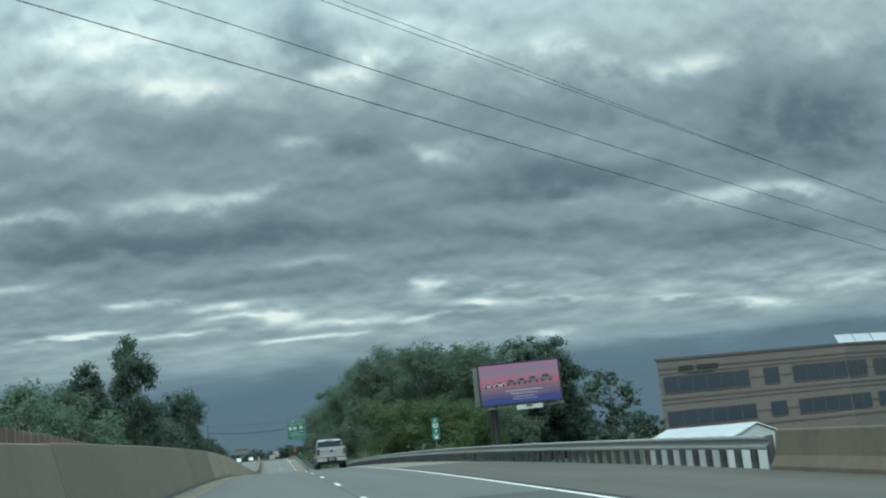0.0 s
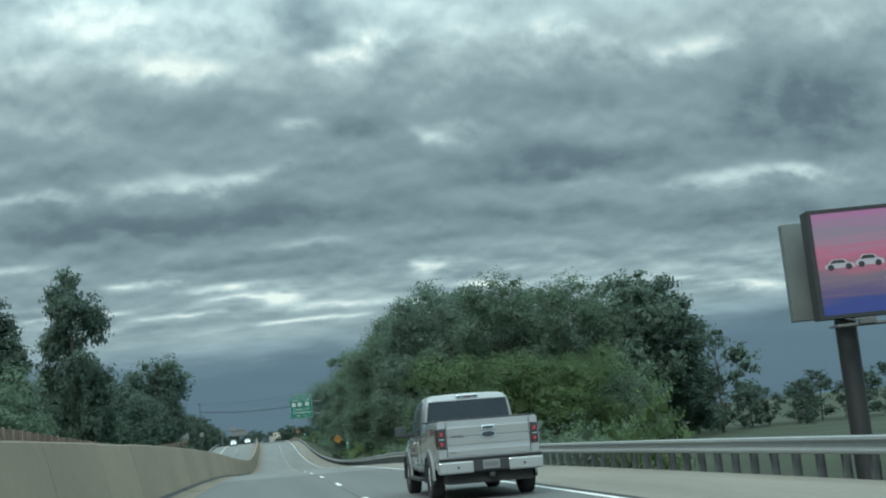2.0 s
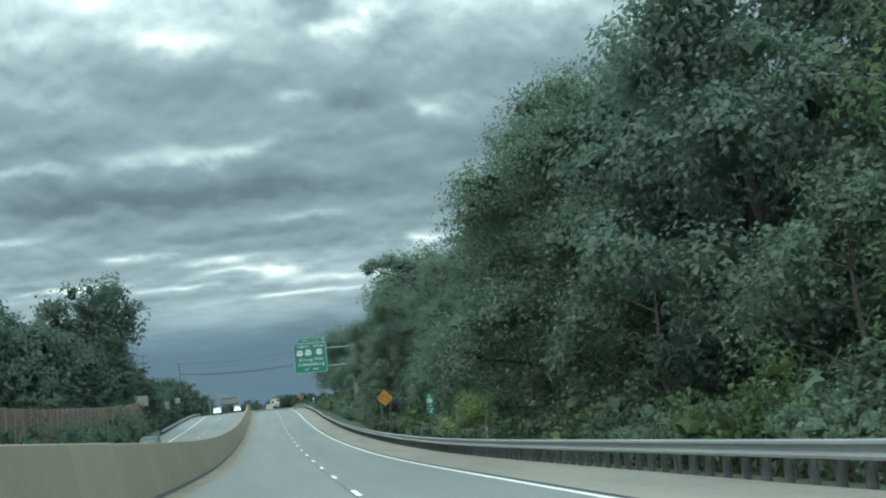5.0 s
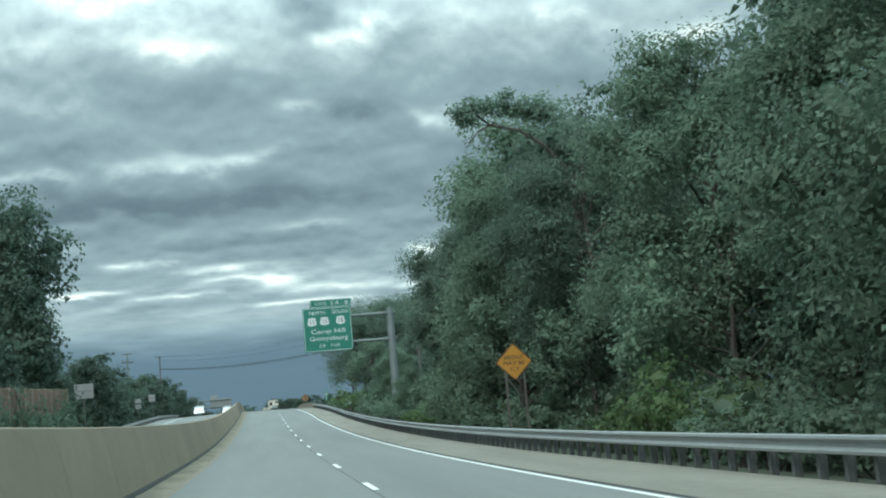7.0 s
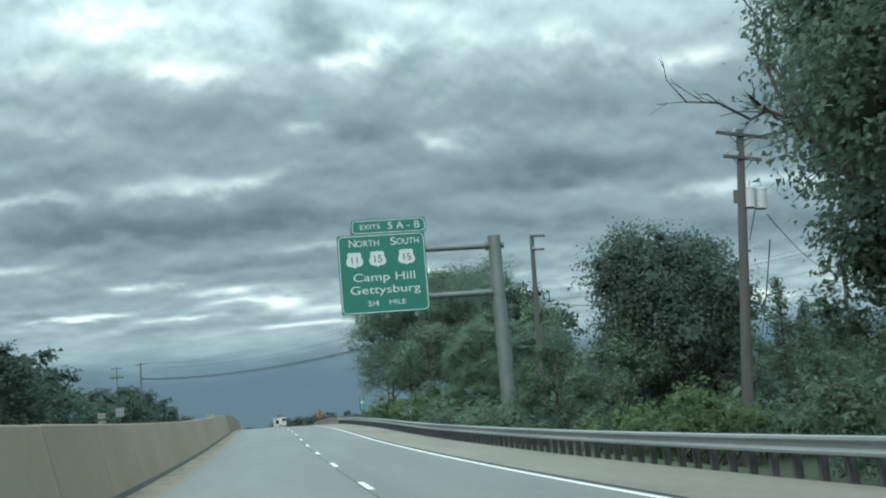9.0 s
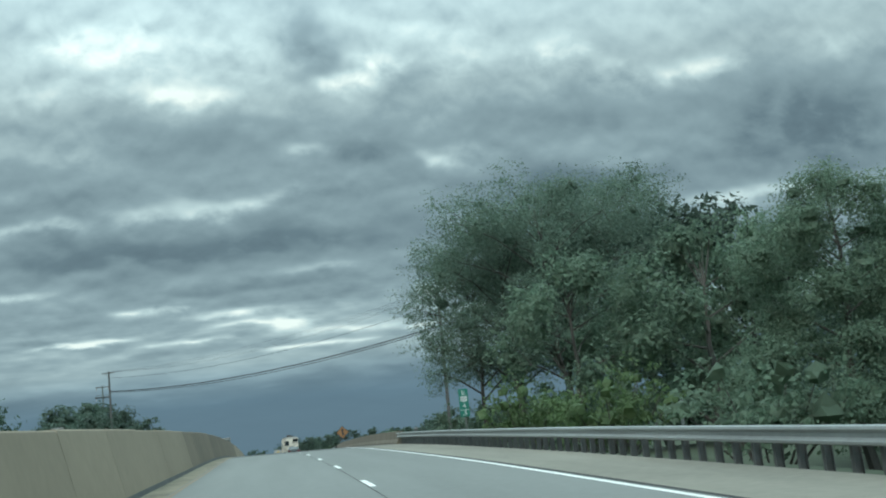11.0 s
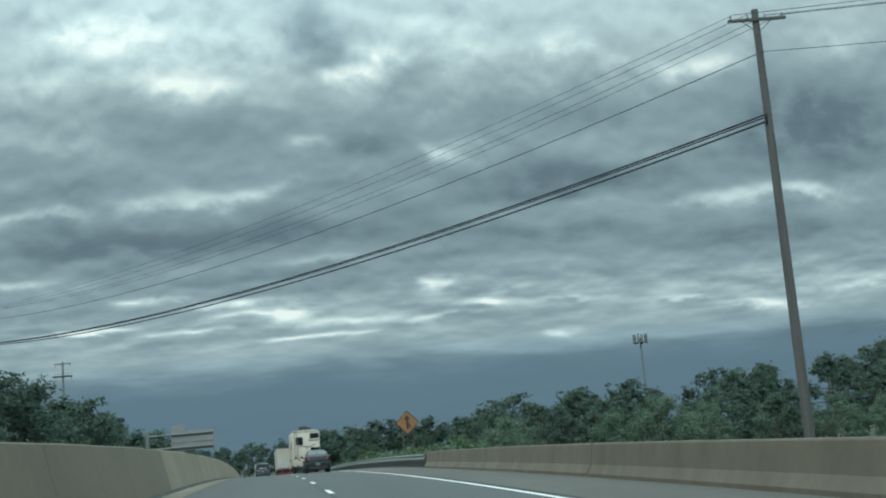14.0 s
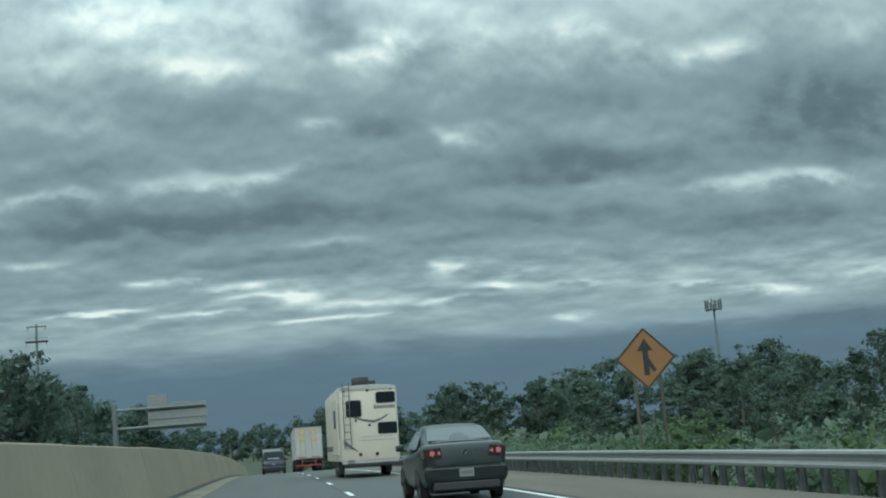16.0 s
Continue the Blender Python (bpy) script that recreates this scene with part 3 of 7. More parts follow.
mesh_part("median_line", *sweep([(-5.6, 0.004), (-5.48, 0.004)], -60, 760, 6, closed=False), YELLOW_LINE, opposite)
for i in range(-4, 58):
    y = 14.54 + 12.192 * i
    mesh_part("lane_dash", *sweep([(1.84, 0.006), (1.98, 0.006)], y - 1.5, y + 1.5, 1.5, closed=False), WHITE_LINE, road)
for i in range(6, 52):
    y = 12.192 * i
    mesh_part("lane_dash", *sweep([(-9.42, 0.006), (-9.30, 0.006)], y - 1.5, y + 1.5, 1.5, closed=False), WHITE_LINE, opposite)
# sawn joints across the slabs at the bridge ends
for y in (17.0, 24.0, 421.0, 497.0, 506.0):
    mesh_part("slab_joint", *sweep([(-3.3, 0.0045), (5.6, 0.0045)], y, y + 0.07, 0.07, closed=False), DARK, road)


# ---------------------------------------------------------------- barriers
def median_barrier():
    t = thing("median_barrier", "tall tan concrete median barrier with stained, jointed sections", "barrier", kind="structure")
    prof = [(-3.34, 0), (-3.36, 0.12), (-3.73, MEDIAN_H - 0.03), (-3.76, MEDIAN_H), (-3.98, MEDIAN_H), (-4.01, MEDIAN_H - 0.03), (-4.38, 0.12), (-4.40, 0)]
    y, i = -40.0, 0
    rnd = random.Random(3)
    while y < 700:
        ln = 6.1
        dz = rnd.uniform(-0.012, 0.012)
        p = [(X, H + (dz if H > 1 else 0)) for X, H in prof]
        mesh_part("barrier_section", *sweep(p, y + 0.012, y + ln - 0.012, 2.05), BARRIER if 66 < y < 390 or y > 478 else BARRIER_DIMMED, t)
        y += ln
    mesh_part("barrier_core", *sweep([(-3.42, 0), (-3.78, MEDIAN_H - 0.06), (-3.96, MEDIAN_H - 0.06), (-4.32, 0)], -40, 700, 6), DARK, t)
    mesh_part("barrier_foot", *sweep([(-3.32, 0.0), (-3.345, 0.13), (-3.40, 0.13)], -40, 700, 4, closed=False), POST, t, "grimy dark foot of the barrier")


MEDIAN_H = 1.66
median_barrier()


def parapet(y0, y1, joints):
    t = thing("bridge_parapet", "low tan concrete bridge parapet with dark open joints", "parapet", kind="structure")
    prof = [(0, -0.1), (0, 0.08), (0.13, 0.30), (0.20, 0.80), (0.22, 0.83), (0.45, 0.83), (0.47, 0.80), (0.50, -0.1)]
    cuts = [y0] + joints + [y1]
    for a, b in zip(cuts, cuts[1:]):
        mesh_part("parapet_section", *sweep(prof, a + 0.05, b - 0.05, 3, offset=rail_x), PARAPET, t)
    mesh_part("joint_filler", *sweep([(X * 0.9 + 0.04, H - 0.03) for X, H in prof], y0 + 0.1, y1 - 0.1, 6, offset=rail_x), DARK, t)
    return t


parapet(-30, 24.5, [-12.0, 8.0])
parapet(420.6, 496.7, [437.0, 462.0, 484.0])


def guard_rail(y0, y1, X0=None, side=1, singles=300):
    t = thing("guard_rail", "galvanised W-beam guard rail on close steel posts", "guard rail", kind="structure")
    off = rail_x if X0 is None else (lambda y: X0)
    # folded W section
    wave = [(0.08, 0.72), (0.0, 0.70), (-0.01, 0.655), (0.075, 0.60), (0.075, 0.53), (-0.01, 0.475), (0.0, 0.43), (0.08, 0.41)]
    prof = [(x * side, h) for x, h in wave] + [(x * side + 0.012 * side, h) for x, h in reversed(wave)]
    y = y0
    while y < y1 - 0.5:
        e = min(y + 7.62, y1)
        mesh_part("beam", *sweep(prof, y, e - 0.01, 1.9, offset=off), GALV, t)
        y = e
    # I-section posts with blocks
    bm = bmesh.new()
    add_box(bm, 0.10, 0.21, -0.05, 0.05, 0.42, 0.70)
    add_box(bm, 0.21, 0.222, -0.055, 0.055, -0.35, 0.71)
    add_box(bm, 0.222, 0.342, -0.005, 0.005, -0.35, 0.71)
    add_box(bm, 0.342, 0.354, -0.055, 0.055, -0.35, 0.71)
    bmesh.ops.scale(bm, vec=(side, 1, 1), verts=bm.verts)
    if side < 0:
        bmesh.ops.reverse_faces(bm, faces=bm.faces)
    me = bpy.data.meshes.new("post")
    bm.to_mesh(me)
    bm.free()
    me.materials.append(POST)
    spacing = 0.953 if side > 0 else 1.905
    count = int((y1 - y0) / spacing)
    rest_v, rest_f = [], []
    for i in range(count):
        y = y0 + 0.4 + spacing * i
        p = at(off(y), y)
        if i < singles:
            o = new("post", me)
            o.location, o.parent = p, t
        else:
            k = len(rest_v)
            rest_v += [p + v.co for v in me.vertices]
            rest_f += [tuple(k + j for j in f.vertices) for f in me.polygons]
    if rest_v:
        tagged(mesh_part("post", rest_v, rest_f, POST, t), kind="stuff")
    return t


guard_rail(24.6, 420.5)
guard_rail(496.8, 640)
guard_rail(344, 470, X0=-16.3, side=-1)

# ---------------------------------------------------------------- trees
def tubes(segments, n=6):
    """Tapered limbs as one mesh: (start, end, radius, radius)."""
    verts, faces = [], []
    for p, q, r0, r1 in segments:
        d = Vector(q) - Vector(p)
        rot = d.to_track_quat("Z", "Y")
        k = len(verts)
        for c, r in ((p, r0), (q, r1)):
            for i in range(n):
                a = 2 * math.pi * i / n
                verts.append(Vector(c) + rot @ Vector((r * math.cos(a), r * math.sin(a), 0)))
        for i in range(n):
            faces.append((k + i, k + (i + 1) % n, k + n + (i + 1) % n, k + n + i))
    return verts, faces


ICO = [(0, 0, 1), (0.894, 0, 0.447), (0.276, 0.851, 0.447), (-0.724, 0.526, 0.447), (-0.724, -0.526, 0.447), (0.276, -0.851, 0.447)]
ICO = np.array(ICO + [(-x, -y, -z) for x, y, z in ICO])


def ico_faces():
    """The twenty triangles of the solid whose corners are ICO, wound outwards."""
    out = []
    for i in range(12):
        for j in range(i + 1, 12):
            for k in range(j + 1, 12):
                p, q, r = ICO[i], ICO[j], ICO[k]
                if max(np.linalg.norm(p - q), np.linalg.norm(q - r), np.linalg.norm(p - r)) < 1.1:
                    out.append((i, j, k) if np.dot(np.cross(q - p, r - p), p) > 0 else (i, k, j))
    return np.array(out)


ICO_FACES = ico_faces()


def unit(v):
    return v / np.maximum(np.linalg.norm(v, axis=1), 1e-6)[:, None]


def leaf_mesh(name, centres, radii, count, size, rng, mat, droop=0.45, sides=3, heart=0.7, spray=0.30, shell=0.72):
    """Leaf sprays over the outside of each clump, facing outwards and up, round a close twiggy heart."""
    centres, radii = np.array(centres), np.array(radii)
    w = np.minimum(radii, 1.25 * np.median(radii)) ** 1.9
    # sprays on the clumps, leaves on the sprays
    sprays = max(1, count // 9)
    pick = rng.choice(len(centres), sprays, p=w / w.sum())
    out = unit(rng.normal(0, 1, (sprays, 3)))
    deep = rng.random(sprays) < 0.22
    reach = np.where(deep, rng.uniform(0.2, shell, sprays), shell + (1.04 - shell) * rng.random(sprays) ** 0.8)
    mid = out * reach[:, None] * radii[pick][:, None]
    mid[:, 2] *= 0.80
    mid += centres[pick]
    which = rng.integers(0, sprays, count)
    pos = mid[which] + rng.normal(0, 1, (count, 3)) * (spray * (0.6 + 0.25 * radii[pick][which]))[:, None] * np.array([1, 1, 0.6])
    n = unit(out[which] * 0.75 + rng.normal(0, 1, (count, 3)) * 0.42 + np.array([0, 0, 0.45]))
    a = rng.normal(0, 1, (count, 3)) + out[which] * 0.5
    a[:, 2] -= droop
    a = unit(a - (a * n).sum(1)[:, None] * n)
    b = np.cross(n, a)
    s = (size * (0.65 + 0.6 * rng.random(count)) * np.where(deep[which], 1.15, 1.0))[:, None]
    if sides == 3:
        v = np.stack([pos + a * s * 1.1, pos - a * s * 0.7 - b * s * 0.55, pos - a * s * 0.45 + b * s * 0.62], 1)
    else:
        v = np.stack([pos + a * s, pos + b * s * 0.5 - n * s * 0.12, pos - a * s, pos - b * s * 0.5 - n * s * 0.12], 1)
    v = v.reshape(-1, 3)
    tri = np.arange(count * sides)
    start = np.arange(0, count * sides, sides)
    # the close heart of each clump
    keep = rng.random(len(centres)) < heart
    hc, hr = centres[keep], radii[keep]
    m = len(hc)
    if m:
        k = hr[:, None, None] * rng.uniform(0.10, 0.52, (m, 12, 1)) * ICO[None]
        k[:, :, 2] *= 0.80
        hv = (hc[:, None] + k).reshape(-1, 3)
        hf = (ICO_FACES[None] + 12 * np.arange(m)[:, None, None]).reshape(-1) + len(v)
        v = np.concatenate([v, hv])
        start = np.concatenate([start, len(tri) + np.arange(0, len(hf), 3)])
        tri = np.concatenate([tri, hf])
    me = bpy.data.meshes.new(name)
    me.vertices.add(len(v))
    me.vertices.foreach_set("co", v.ravel())
    me.loops.add(len(tri))
    me.loops.foreach_set("vertex_index", tri)
    me.polygons.add(len(start))
    me.polygons.foreach_set("loop_start", start)
    me.update()
    me.shade_flat()
    me.materials.append(mat)
    return me


def tree(seed, H, R, clear, leaves, size, mat, label, limbs=9, name="tree", sides=3, slender=1.0, full=1.0, heart=0.7, spray=0.30, twigs=5):
    """A tapered trunk with forking limbs, and a crown of leaf clumps with an uneven outline."""
    rng = np.random.default_rng(seed)
    rnd = random.Random(seed)
    t = thing(name, label, "tree" if name == "tree" else name)
    segs, centres, radii = [], [], []
    tr = (0.018 * H + 0.06) * slender
    p, lean = Vector((0, 0, -0.6)), Vector((rnd.uniform(-.06, .06), rnd.uniform(-.06, .06), 1))
    spine = [p.copy()]
    for i in range(7):
        q = p + lean * (H * 0.86 / 7) + Vector((rnd.uniform(-1, 1), rnd.uniform(-1, 1), 0)) * 0.02 * H
        segs.append((p, q, tr * (1 - i / 8), tr * (1 - (i + 1) / 8)))
        p = q
        spine.append(p.copy())
    mid, half = (clear + H) / 2, (H - clear) / 2
    for i in range(limbs):
        f = (i + 0.5) / limbs
        h = clear * 0.9 + (H * 0.84 - clear * 0.9) * f
        k = min(6, int(h / (H * 0.86) * 7))
        s0 = spine[k].lerp(spine[k + 1], h / (H * 0.86) * 7 - k)
        ang = i * 2.4 + rnd.uniform(-.5, .5)
        e = math.sqrt(max(0.08, 1 - ((h + 0.12 * H - mid) / (half * 1.08)) ** 2))
        ln = R * e * rnd.uniform(0.62, 1.0)
        rise = rnd.uniform(0.10, 0.45) * ln + 0.05 * H
        d = Vector((math.cos(ang), math.sin(ang), 0))
        m1 = s0 + d * ln * 0.5 + Vector((0, 0, rise * 0.65))
        m2 = s0 + d * ln + Vector((0, 0, rise))
        r = tr * (1 - f * 0.7) * 0.42
        segs += [(s0, m1, r, r * 0.62), (m1, m2, r * 0.62, r * 0.22)]
        centres.append(m2); radii.append(R * rnd.uniform(0.20, 0.34))
        centres.append(m1.lerp(m2, 0.4)); radii.append(R * rnd.uniform(0.22, 0.36))
        for j in range(4):
            a2 = ang + rnd.uniform(-1.1, 1.1)
            tip = m1 + Vector((math.cos(a2), math.sin(a2), rnd.uniform(-0.3, 0.9))) * ln * rnd.uniform(0.3, 0.6)
            segs.append((m1.lerp(m2, rnd.random() * 0.6), tip, r * 0.4, r * 0.1))
            centres.append(tip); radii.append(R * rnd.uniform(0.13, 0.28))
    for j in range(5):
        a2, rr = rnd.uniform(0, 6.3), R * rnd.uniform(0.05, 0.4)
        c = Vector((spine[-1].x + rr * math.cos(a2), spine[-1].y + rr * math.sin(a2), H * rnd.uniform(0.84, 0.97)))
        segs.append((spine[-2], c, tr * 0.16, tr * 0.05))
        centres.append(c); radii.append(R * rnd.uniform(0.16, 0.30))
    radii = [r * full for r in radii]
    if full > 1.2:
        # dense crowns are leafy to the heart
        for i in range(6):
            h = clear + 0.08 * H + (0.84 * H - clear - 0.08 * H) * i / 5
            e = math.sqrt(max(0.15, 1 - ((h - mid) / (half * 1.15)) ** 2))
            for j in range(3):
                a2 = rnd.uniform(0, 6.3)
                centres.append(Vector((R * 0.34 * e * math.cos(a2), R * 0.34 * e * math.sin(a2), h)))
                radii.append(R * 0.50 * e)
    mesh_part("trunk", *tubes(segs, twigs), BARK, t)
    crown = new("crown", leaf_mesh("crown", centres, radii, leaves, size, rng, mat, sides=sides, heart=heart, spray=spray))
    crown.parent = t
    return t


def shrub(seed, H, R, leaves, size, mat, label):
    rng = np.random.default_rng(seed)
    rnd = random.Random(seed)
    t = thing("shrub", label, "shrub")
    segs, centres, radii = [], [], []
    for i in range(16):
        a, r = rnd.uniform(0, 6.3), R * math.sqrt(rnd.random())
        tip = Vector((r * math.cos(a), r * math.sin(a), H * (0.35 + 0.6 * rnd.random() * (1 - 0.6 * r / R))))
        segs.append((Vector((tip.x * 0.2, tip.y * 0.2, -0.4)), tip, 0.04, 0.01))
        centres.append(tip); radii.append(R * rnd.uniform(0.22, 0.42))
        centres.append(tip * 0.6); radii.append(R * rnd.uniform(0.25, 0.4))
    mesh_part("stem", *tubes(segs, 5), BARK, t)
    crown = new("crown", leaf_mesh("crown", centres, radii, leaves, size, rng, mat, sides=3, spray=0.16, shell=0.6))
    crown.parent = t
    return t


DARK_LABEL = "tall broadleaf tree with dense dark green crown beside the highway"
LEFT_LABEL = "dark green broadleaf tree behind the brown noise wall"
stock = {
    "oak": tree(11, 20, 7.2, 2.5, 40000, 0.155, LEAF, DARK_LABEL, limbs=17),
    "oak2": tree(12, 19, 6.4, 2.0, 40000, 0.15, LEAF_MID, DARK_LABEL, limbs=17),
    "oak_rim": tree(34, 19, 6.4, 1.6, 70000, 0.108, LEAF_MID, DARK_LABEL, limbs=18),
    "elm": tree(13, 21, 5.8, 3.0, 70000, 0.106, LEAF, DARK_LABEL, limbs=19),
    "oak_back": tree(31, 20, 7.2, 2.5, 11000, 0.27, LEAF, "tall dark green tree deeper in the roadside wood", limbs=15, heart=0.9),
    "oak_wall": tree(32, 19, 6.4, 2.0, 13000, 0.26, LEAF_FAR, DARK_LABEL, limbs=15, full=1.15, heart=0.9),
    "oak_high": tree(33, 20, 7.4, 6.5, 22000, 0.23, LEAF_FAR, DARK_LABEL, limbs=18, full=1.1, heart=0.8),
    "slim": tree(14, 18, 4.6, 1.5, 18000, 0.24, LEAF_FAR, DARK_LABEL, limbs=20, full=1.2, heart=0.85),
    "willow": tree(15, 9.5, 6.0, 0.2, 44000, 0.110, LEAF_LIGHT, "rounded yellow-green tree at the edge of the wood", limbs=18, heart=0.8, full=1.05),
    "willow_mid": tree(35, 9.5, 6.0, 0.2, 56000, 0.098, LEAF_MID, "rounded mid-green tree at the edge of the wood", limbs=18, heart=0.8, full=1.05),
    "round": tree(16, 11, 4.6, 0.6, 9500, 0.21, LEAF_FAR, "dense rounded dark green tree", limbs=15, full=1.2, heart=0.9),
    "round_near": tree(36, 11, 4.6, 0.6, 52000, 0.115, LEAF_DEEP, "dense rounded dark green tree", limbs=22, full=1.28, heart=0.9),
    "small": tree(17, 9, 3.6, 0.4, 10500, 0.118, LEAF_MID, "small mid-green tree in a roadside thicket", limbs=12, heart=0.7),
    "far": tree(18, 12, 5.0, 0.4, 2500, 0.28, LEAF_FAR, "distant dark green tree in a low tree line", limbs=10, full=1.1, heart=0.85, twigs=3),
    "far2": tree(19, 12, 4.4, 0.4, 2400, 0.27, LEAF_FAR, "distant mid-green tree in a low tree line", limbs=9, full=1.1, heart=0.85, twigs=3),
    "tall": tree(20, 18, 6.8, 5.6, 32000, 0.084, LEAF, "tall tree with bare lower trunks and an open crown", limbs=18, slender=0.6, full=0.86, heart=0.12, spray=0.24),
    "tall_dense": tree(23, 18, 6.4, 6.0, 46000, 0.12, LEAF, "tall tree with a dense high crown at the wood's end", limbs=15, heart=0.7),
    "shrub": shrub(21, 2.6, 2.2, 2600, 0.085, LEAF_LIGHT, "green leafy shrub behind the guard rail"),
    "bush_bright": shrub(24, 3.4, 2.6, 15000, 0.075, LEAF_YOUNG, "bright yellow-green bush behind the guard rail"),
    "shrub_dark": shrub(22, 3.2, 2.6, 2800, 0.10, LEAF_MID, "mid-green bush filling the wood's edge"),
}
planted = {k: False for k in stock}


def plant(kind, X, y, H=None, turn=None, label="", group="", wide=None):
    """Stand a tree of a kind beside the road, scaled to the height H over the road."""
    src = stock[kind]
    full = {"oak": 20, "oak2": 19, "oak_rim": 19, "willow_mid": 9.5, "oak_back": 20, "oak_wall": 19, "oak_high": 20, "elm": 21, "slim": 18, "willow": 9.5, "round": 11, "round_near": 11, "small": 9, "far": 12, "far2": 12, "tall": 18, "tall_dense": 18, "shrub": 2.6, "bush_bright": 3.4, "shrub_dark": 3.2}[kind]
    z = land_z(X, y)
    top = along(min(y, 700), ROAD_Z) + (H if H else full * 0.95)
    s = max(0.3, (top - z) / full)
    sw = (min(s, 1.15) if kind.startswith('shrub') else s) if wide is None else wide
    turn = (X * 37 + y * 13) % 360 if turn is None else turn
    m = pose(road_x(min(y, 700)) + X, y, z, 0, 0, turn)
    if planted[kind]:
        ob = copy_thing(src, m)
    else:
        ob, planted[kind] = src, True
        ob.matrix_basis = m
    ob.scale = (sw, sw, s)
    if label:
        ob["label"] = label
    if group:
        ob["group"] = group
    return ob


WOOD, LEFTWOOD, LINE = "roadside wood", "trees behind the noise wall", "distant tree line"
# the wood beside the lanes: its rim, then its taller trees behind
for kind, X, y, H in (
        ("oak", 18.0, 197, 19.3), ("oak2", 25, 190, 18.5), ("oak2", 33.5, 195, 18.4), ("oak_back", 41, 200, 19.5), ("oak_back", 29, 203, 18.0), ("slim", 52, 212, 20.0), ("slim", 48, 205, 18.5), ("oak_back", 48, 216, 17.5), ("oak_back", 24, 210, 20.0), ("oak_back", 23, 230, 20.0), ("oak_back", 22, 258, 18.5),
        ("willow", 21.0, 176, 9.3), ("willow", 26.5, 175, 8.3), ("small", 36, 180, 9.0), ("small", 17, 188, 7.5), ("small", 15.5, 203, 9),
        ("oak_rim", 16.0, 212, 18.5), ("elm", 21, 219, 21.0), ("oak_back", 29, 224, 22.0), ("oak_back", 38, 229, 22.0),
        ("oak_rim", 20.0, 233, 19.0), ("oak_back", 26, 243, 21.5), ("oak_back", 33, 248, 22.0), ("oak_rim", 17.8, 250, 16.4),
        ("oak_rim", 18.6, 264, 16.0), ("oak_back", 26, 267, 22.0), ("elm", 17.5, 279, 16.5), ("oak_back", 24, 287, 21.0), ("oak_back", 31, 292, 22.0),
        ("oak_rim", 14.8, 290, 15.5), ("tall_dense", 14.3, 300.5, 13.4), ("small", 12.6, 297, 5.0), ("small", 13.2, 304, 4.5), ("oak2", 17.7, 297, 20.3), ("oak_back", 24, 300, 19.0),
        ("willow_mid", 17.2, 244, 9.0), ("small", 15.6, 259, 8.0), ("small", 14.4, 221, 8.0), ("small", 14.0, 286, 8.5), ("small", 16.0, 277.5, 7.0)):
    plant(kind, X, y, H, group=WOOD)
rnd = random.Random(8)
for i in range(31):
    y = 118 + i * 5.7
    plant("shrub_dark" if i % 3 else "shrub", rnd.uniform(12.2, 14.2) + (5 if y < 150 else 0) + (3.0 if 258 < y < 278 else 0), y, rnd.uniform(0.9, 2.2) if i % 4 else rnd.uniform(2.2, 3.0), group="bushes at the wood's edge")
for i in range(16):
    plant("far", rnd.uniform(40, 75), 215 + i * 8, rnd.uniform(15, 20), group=WOOD)
plant("bush_bright", 12.7, 227.6, 3.4, wide=0.95, group="bushes at the wood's edge")
plant("bush_bright", 12.6, 161, 1.5, wide=0.9, group="bushes at the wood's edge")
# past the wood: open ground with a dark round tree, poles and a thicket round the sign mast
for kind, X, y, H in (("small", 15.5, 345, 4.6), ("oak_rim", 24.5, 345, 6.5), ("tall_dense", 20.0, 309, 17.5), ("shrub", 13.4, 318, 1.6), ("shrub", 14.6, 323, 1.9), ("shrub", 13.6, 327, 1.3), ("shrub_dark", 17, 326, 1.2), ("shrub_dark", 20, 328, 2.0), ("small", 33, 340, 3.5), ("small", 29, 333, 3.5),
                      ("shrub_dark", 23, 324, 2.0), ("small", 30, 352, 4.0), ("small", 27, 366, 4.6), ("small", 34, 372, 5.0), ("round_near", 22, 378, 7.0), ("oak_rim", 17, 374, 7.8), ("shrub_dark", 13.5, 360, 2.2), ("shrub_dark", 13.0, 372, 2.6), ("shrub", 12.6, 385, 2.8),
                      ("shrub", 12.4, 398, 3.0), ("small", 38, 392, 5.5), ("small", 46, 398, 6.0), ("far", 58, 405, 7), ("far2", 68, 415, 8), ("far", 80, 420, 8.5), ("far2", 50, 380, 5.5)):
    plant(kind, X, y, H, group="roadside thicket")
plant("small", 16.6, 336.5, 4.8, group="roadside thicket")
plant("round_near", 20.7, 338, 9.6, group="roadside thicket", wide=0.88)
for X, y, H in ((13.6, 349.5, 1.6), (15.6, 350.2, 2.4), (14.4, 356, 2.0), (12.6, 341, 1.0)):
    plant("shrub_dark", X, y, H, group="roadside thicket")
for kind, X, y, H in (("tall", 16.0, 428, 14.5), ("tall", 18.2, 424, 17.0), ("tall", 19.5, 433, 17.5), ("tall", 22.0, 430, 19.5), ("tall", 25.5, 426, 20.0), ("tall", 21.0, 420, 18.5), ("tall", 28, 435, 19.0), ("round", 31, 420, 14.0), ("tall", 33, 438, 18.0),
                      ("small", 18, 408, 10.0), ("small", 24, 404, 11.0), ("small", 29, 409, 11.5), ("shrub_dark", 16, 436, 3.4), ("shrub_dark", 21, 440, 3.4), ("shrub_dark", 26, 438, 3.6), ("shrub_dark", 30, 442, 3.6)):
    plant(kind, X, y, H, group="stand of trees before the bridge")
